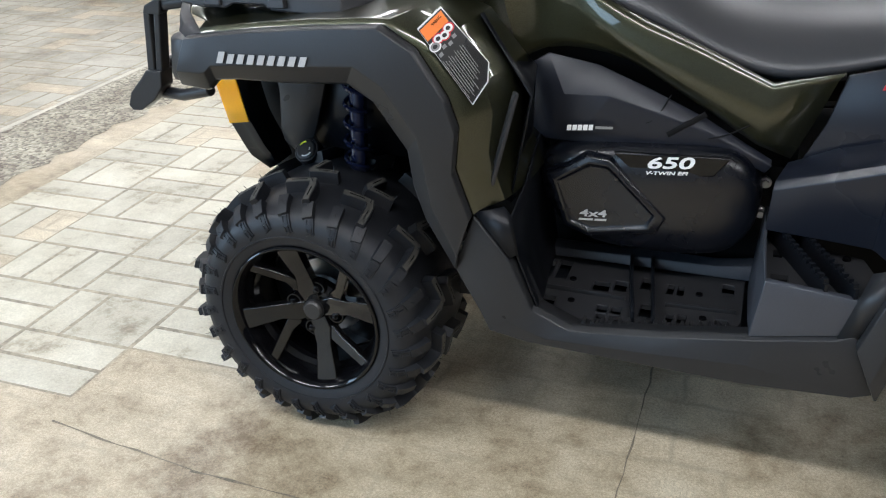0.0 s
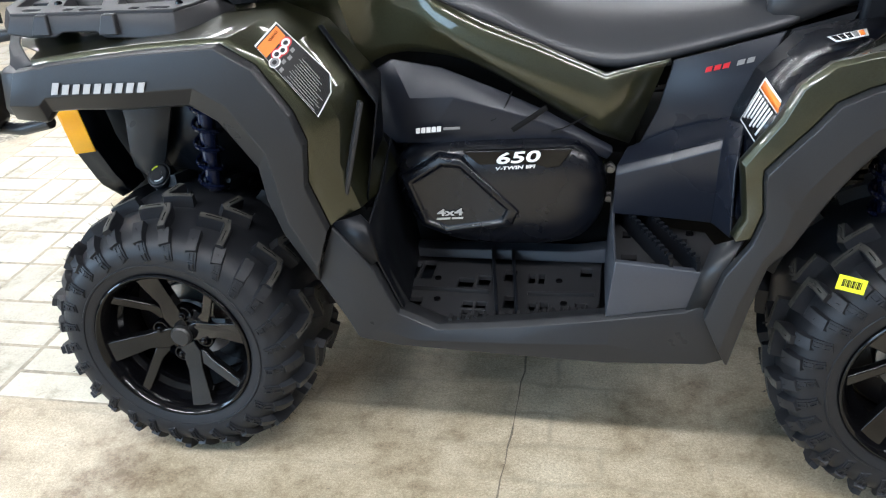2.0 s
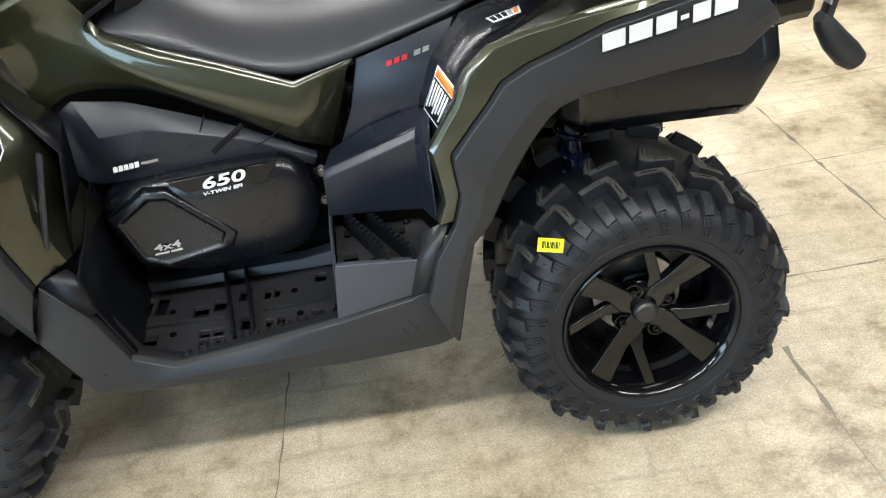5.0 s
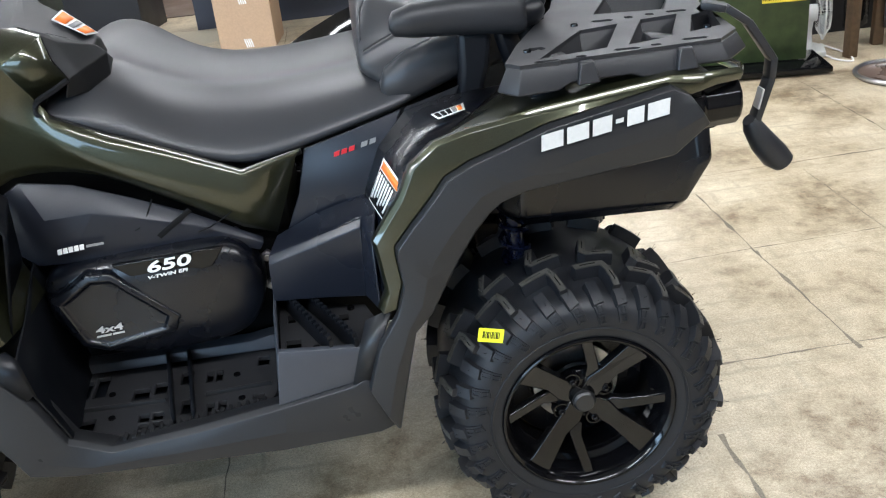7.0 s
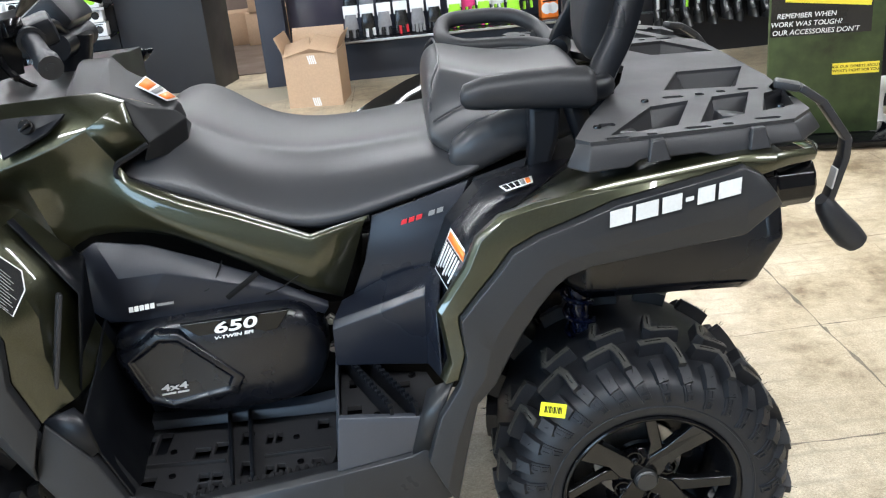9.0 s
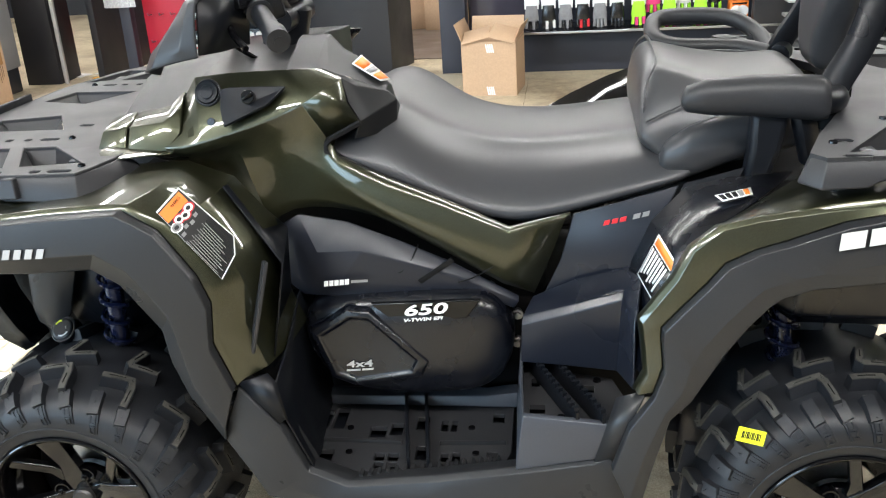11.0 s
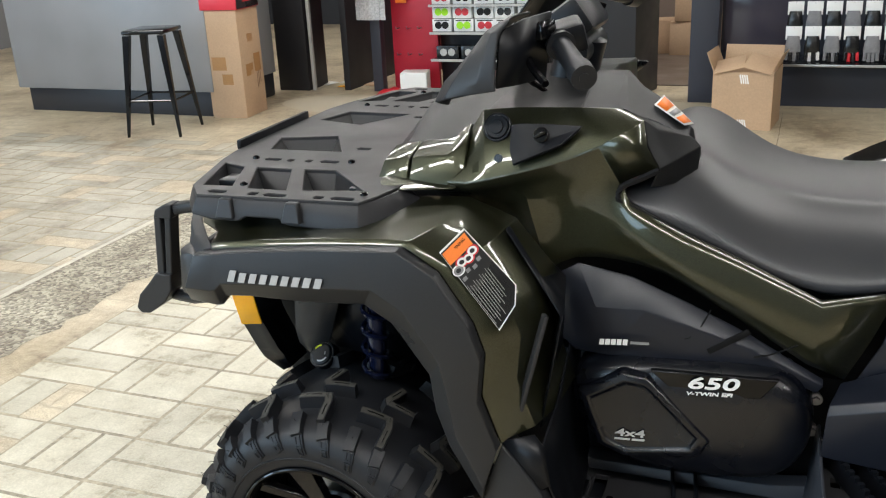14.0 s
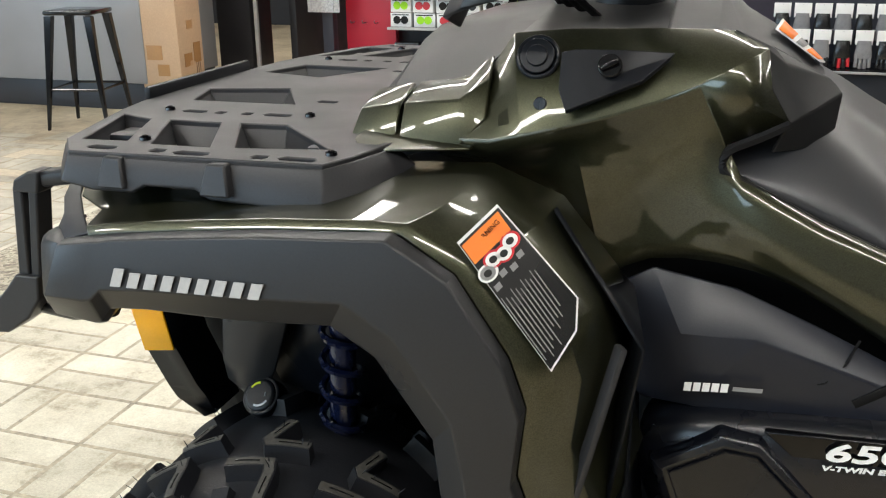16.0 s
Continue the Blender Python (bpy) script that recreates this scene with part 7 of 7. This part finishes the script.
for x, y, z, w in ((3.86, 2.70, 0.62, 0.10), (4.05, 2.62, 0.62, 0.12), (4.25, 2.55, 0.60, 0.12)):
    t = thing("jacket", "dark jacket hanging from a rail", "jacket", pose(x, y, z - 0.52, 0, 0, 30), group="jackets on the rail")
    bm = bmesh.new()
    grid(bm, [[(w * a * (0.55 if h > 1.2 else 1) * math.cos(k * math.tau / 16) * (1 + 0.12 * math.sin(5 * k)), 0.05 * math.sin(k * math.tau / 16), h) for k in range(16)] for h, a in ((0.0, 0.9), (0.3, 1.0), (0.9, 1.0), (1.2, 0.9), (1.30, 0.3))], close_v=True, caps=True)
    part("cloth", bm, BLACKINK, t, smooth=60)
slab("clothes_rail", (4.1, 2.62, 1.40), (0.8, 0.03, 0.03), STEEL, "steel clothes rail on wooden posts", "rail", kind="")
stool = thing("pedestal_stool", "stool on a chrome pedestal with a round foot", "stool", pose(3.76, 2.06, 0))
bm = bmesh.new()
cyl(bm, (0, 0, 0), (0, 0, 0.012), 0.205, 0.20, seg=48)
cyl(bm, (0, 0, 0.012), (0, 0, 0.035), 0.17, 0.03, seg=48)
part("foot", bm, surface("brown_plate", (0.14, 0.10, 0.08), 0.3), stool, "round brown foot plate")
bm = bmesh.new()
tube(bm, [(0.205 * math.cos(k * math.tau / 48), 0.205 * math.sin(k * math.tau / 48), 0.014) for k in range(48)], 0.012, seg=8, closed=True)
part("rim", bm, STEEL, stool, "chrome rim")
bm = bmesh.new()
cyl(bm, (0, 0, 0.02), (0, 0, 0.62), 0.025, seg=20)
part("pedestal", bm, STEEL, stool, "chrome pedestal")
bm = bmesh.new()
cyl(bm, (0, 0, 0.61), (0, 0, 0.68), 0.17, 0.165, seg=32)
part("seat", bm, BLACKINK, stool, "black round seat", bevel=0.02)
slab("wall_dark_side", (5.4, 4.0, 1.2), (0.1, 3.0, 2.4), DARKWALL, "dark side wall", "wall")



# ---- floor pieces ----
def paver_mat(name, dark, middle, pale):
    m, n, l, p = shader(name)
    co = n.new("ShaderNodeTexCoord")
    geo, info = n.new("ShaderNodeNewGeometry"), n.new("ShaderNodeObjectInfo")
    big, fine = n.new("ShaderNodeTexNoise"), n.new("ShaderNodeTexNoise")
    big.inputs["Scale"].default_value, big.inputs["Detail"].default_value, big.inputs["Roughness"].default_value = 3.4, 9, 0.72
    fine.inputs["Scale"].default_value, fine.inputs["Detail"].default_value, fine.inputs["Roughness"].default_value = 150, 8, 0.85
    l.new(geo.outputs["Position"], big.inputs["Vector"]), l.new(geo.outputs["Position"], fine.inputs["Vector"])
    r = n.new("ShaderNodeValToRGB")
    e = r.color_ramp.elements
    e[0].position, e[0].color = 0.36, dark
    e[1].position, e[1].color = 0.60, pale
    q = r.color_ramp.elements.new(0.45)
    q.color = middle
    l.new(big.outputs["Fac"], r.inputs["Fac"])
    add = n.new("ShaderNodeMath")
    add.operation = "ADD"
    l.new(info.outputs["Random"], add.inputs[0]), l.new(geo.outputs["Random Per Island"], add.inputs[1])
    wrap = n.new("ShaderNodeMath")
    wrap.operation = "FRACT"
    l.new(add.outputs[0], wrap.inputs[0])
    v = n.new("ShaderNodeMapRange")
    v.inputs["To Min"].default_value, v.inputs["To Max"].default_value = 0.88, 1.08
    l.new(wrap.outputs[0], v.inputs["Value"])
    g = n.new("ShaderNodeMapRange")
    g.inputs["From Min"].default_value, g.inputs["From Max"].default_value = 0.35, 0.65
    g.inputs["To Min"].default_value, g.inputs["To Max"].default_value = 0.76, 1.14
    l.new(fine.outputs["Fac"], g.inputs["Value"])
    mu = n.new("ShaderNodeMath")
    mu.operation = "MULTIPLY"
    l.new(v.outputs[0], mu.inputs[0]), l.new(g.outputs[0], mu.inputs[1])
    sc = n.new("ShaderNodeVectorMath")
    sc.operation = "SCALE"
    l.new(r.outputs[0], sc.inputs[0]), l.new(mu.outputs[0], sc.inputs["Scale"])
    l.new(sc.outputs[0], p.inputs["Base Color"])
    p.inputs["Roughness"].default_value = 0.38
    b = n.new("ShaderNodeBump")
    b.inputs["Strength"].default_value, b.inputs["Distance"].default_value = 0.2, 0.003
    l.new(big.outputs["Fac"], b.inputs["Height"]), l.new(b.outputs[0], p.inputs["Normal"])
    return m


PAVER = paver_mat("worn_paver", (0.27, 0.225, 0.150, 1), (0.50, 0.465, 0.36, 1), (0.61, 0.577, 0.465, 1))
GROUT = surface("brown_grout", (0.34, 0.298, 0.22), 0.7, grain=60, vary=0.55, blotch=5)


def paver_points(w, d, seed):
    """A low slab with a softened rim."""
    rnd = random.Random(seed)
    rows = []
    for inset_by, z in ((0.0, -0.0006), (0.004, -0.0001), (0.012, 0.0003)):
        rows.append([(sx * (w / 2 - inset_by), sy * (d / 2 - inset_by), z) for sx, sy in ((-1, -1), (1, -1), (1, 1), (-1, 1))])
    return rows


FARPAVER = paver_mat("far_worn_paver", (0.20, 0.165, 0.115, 1), (0.33, 0.295, 0.225, 1), (0.47, 0.445, 0.365, 1))
rnd = random.Random(11)
near_pieces, far_pieces = [], []
# a basket weave of short bricks: blocks of two or three laid along x and along y by turns, up to the rough border
BORDER = -1.83
y, row = -0.915, 0
while y < 3.3:
    x, col = BORDER - 3.295, row
    while x < -0.50 - 0.30 * rnd.random() - (0.4 if y > 0.6 else 0):
        if not (BORDER - 0.50 < x < BORDER - 0.02) and (y > -0.7 or x < -1.1):
            if col % 2:
                bricks = [(x + 0.1725, y + 0.0575 + 0.115 * k, 0.345, 0.115) for k in range(2)] if rnd.random() < 0.92 else [(x + 0.1725, y + 0.115, 0.345, 0.23)]
            else:
                bricks = [(x + 0.0575 + 0.115 * k, y + 0.115, 0.115, 0.23) for k in range(3)] if rnd.random() < 0.88 else [(x + 0.0575, y + 0.115, 0.115, 0.23), (x + 0.230, y + 0.115, 0.23, 0.23)]
            for bx, by, bw, bd in bricks:
                if not (by > 0.9 and rnd.random() < 0.10 * (by - 0.3)) and rnd.random() > 0.03:
                    (near_pieces if bx > BORDER else far_pieces).append((bx, by, bw - 0.012, bd - 0.012))
        x += 0.345
        col += 1
    y += 0.23
    row += 1
meshes = {}
for cx, cy, w, d in near_pieces[:300]:
    key = (round(w, 3), round(d, 3))
    if key not in meshes:
        bm = bmesh.new()
        grid(bm, paver_points(w, d, 1), close_v=True)
        bm.faces.new([v for v in bm.verts if v.co.z > 0.0002])
        bmesh.ops.recalc_face_normals(bm, faces=bm.faces)
        me = bpy.data.meshes.new("paver")
        bm.to_mesh(me)
        bm.free()
        me.materials.append(PAVER)
        meshes[key] = me
    ob = new("paver", meshes[key])
    ob.location = (cx, cy, 0.0014)
    ob.parent = floor
for pieces, mat in ((far_pieces, FARPAVER), (near_pieces[300:], PAVER)):
    bm = bmesh.new()
    for cx, cy, w, d in pieces:
        rows = [[(cx + px, cy + py, z + 0.0014) for px, py, z in row] for row in paver_points(w, d, 1)]
        vs = [[bm.verts.new(q) for q in row] for row in rows]
        for a in range(2):
            for k in range(4):
                bm.faces.new((vs[a][k], vs[a][(k + 1) % 4], vs[a + 1][(k + 1) % 4], vs[a + 1][k]))
        bm.faces.new(vs[2])
    tagged(part("pavers", bm, mat, floor, smooth=0), kind="stuff")
bm = bmesh.new()
for cx, cy, w, d in near_pieces + far_pieces:
    w, d = w + 0.013, d + 0.013
    bm.faces.new([bm.verts.new((cx + sx * w / 2, cy + sy * d / 2, 0.0009)) for sx, sy in ((-1, -1), (1, -1), (1, 1), (-1, 1))])
tagged(part("grout", bm, GROUT, floor, smooth=0), kind="stuff")


def pebble_mat():
    """Rough washed aggregate: small stones of several greys and creams in a sandy ground."""
    m, n, l, p = shader("washed_aggregate")
    geo = n.new("ShaderNodeNewGeometry")
    stones, dirt = n.new("ShaderNodeTexVoronoi"), n.new("ShaderNodeTexNoise")
    stones.inputs["Scale"].default_value, dirt.inputs["Scale"].default_value = 75, 5
    dirt.inputs["Detail"].default_value = 6
    l.new(geo.outputs["Position"], stones.inputs["Vector"]), l.new(geo.outputs["Position"], dirt.inputs["Vector"])
    tone = n.new("ShaderNodeSeparateColor")
    l.new(stones.outputs["Color"], tone.inputs[0])
    r = n.new("ShaderNodeValToRGB")
    e = r.color_ramp.elements
    e[0].position, e[0].color = 0.1, (0.16, 0.14, 0.11, 1)
    e[1].position, e[1].color = 0.9, (0.50, 0.47, 0.39, 1)
    l.new(tone.outputs[0], r.inputs["Fac"])
    mix = n.new("ShaderNodeMixRGB")
    mix.blend_type = "MULTIPLY"
    mix.inputs[0].default_value = 0.8
    r2 = n.new("ShaderNodeValToRGB")
    r2.color_ramp.elements[0].position, r2.color_ramp.elements[0].color = 0.35, (0.55, 0.50, 0.42, 1)
    r2.color_ramp.elements[1].position, r2.color_ramp.elements[1].color = 0.62, (1.1, 1.08, 1.0, 1)
    l.new(dirt.outputs["Fac"], r2.inputs["Fac"])
    l.new(r.outputs[0], mix.inputs[1]), l.new(r2.outputs[0], mix.inputs[2]), l.new(mix.outputs[0], p.inputs["Base Color"])
    p.inputs["Roughness"].default_value = 0.5
    b = n.new("ShaderNodeBump")
    b.inputs["Strength"].default_value, b.inputs["Distance"].default_value = 0.6, 0.006
    b.invert = True
    l.new(stones.outputs["Distance"], b.inputs["Height"]), l.new(b.outputs[0], p.inputs["Normal"])
    return m


bm = bmesh.new()
edge_rows = []
for k in range(60):
    yy = -1.2 + 0.078 * k
    edge_rows.append([(BORDER - 0.47 + rnd.uniform(-0.012, 0.012), yy, 0.0016), (BORDER - 0.2, yy, 0.0030), (BORDER + 0.02 + rnd.uniform(-0.05, 0.03), yy, 0.0016)])
grid(bm, edge_rows)
tagged(part("rough_border", bm, pebble_mat(), smooth=0), "rough washed-aggregate border strip in the floor", "floor", kind="structure")
bm = bmesh.new()
grid(bm, [[(BORDER - 0.485 + rnd.uniform(-0.003, 0.003), -1.2 + 0.1 * k, 0.0042), (BORDER - 0.455 + rnd.uniform(-0.004, 0.004), -1.2 + 0.1 * k, 0.0042)] for k in range(46)])
tagged(part("border_line", bm, surface("pale_mortar", (0.55, 0.52, 0.44), 0.6, vary=0.3, blotch=12), smooth=0), "pale mortar line along the rough border", "floor", kind="structure")


def floor_joint(pts, width):
    """A worn cut in the concrete, uneven in width."""
    bm = bmesh.new()
    line = []
    for (x0, y0), (x1, y1) in zip(pts, pts[1:]):
        n = max(2, int(math.hypot(x1 - x0, y1 - y0) / 0.05))
        line += [(x0 + (x1 - x0) * k / n, y0 + (y1 - y0) * k / n) for k in range(n + 1)]
    a, b = Vector(pts[0]), Vector(pts[-1])
    side = Vector((-(b - a).y, (b - a).x)).normalized()
    rows = []
    for x, y in line:
        w = width * (0.25 + 1.1 * rnd.random() * rnd.random() * 1.6)
        o = 0.006 * (rnd.random() - 0.5)
        rows.append([(x + side.x * (o - w), y + side.y * (o - w), 0.0011), (x + side.x * (o + w), y + side.y * (o + w), 0.0011)])
    grid(bm, rows)
    tagged(part("floor_joint", bm, surface("dark_joint_dirt", (0.20, 0.172, 0.128), 0.7, vary=0.6, blotch=9) if "dark_joint_dirt" not in bpy.data.materials else bpy.data.materials["dark_joint_dirt"], smooth=0), "dark worn joint cut in the concrete", "floor joint", kind="structure")


for pts, width in (([(0.692, -2.5), (0.690, 5.0)], 0.003), ([(-0.62, -0.775), (-0.20, -0.825), (0.9, -0.86)], 0.004), ([(2.335, 1.0), (2.345, 0.5), (2.37, -0.12)], 0.005), ([(1.95, -0.10), (2.38, -0.09), (4.5, 0.05)], 0.004), ([(1.875, -0.38), (1.90, -1.2)], 0.005),
                   ([(2.80, 1.1), (2.82, -1.0)], 0.003), ([(2.0, 0.50), (4.6, 0.62)], 0.0025), ([(2.2, -0.55), (4.4, -0.50)], 0.003), ([(3.30, 2.2), (3.28, -0.6)], 0.003), ([(2.1, 1.15), (4.8, 1.25)], 0.003)):
    floor_joint(pts, width)
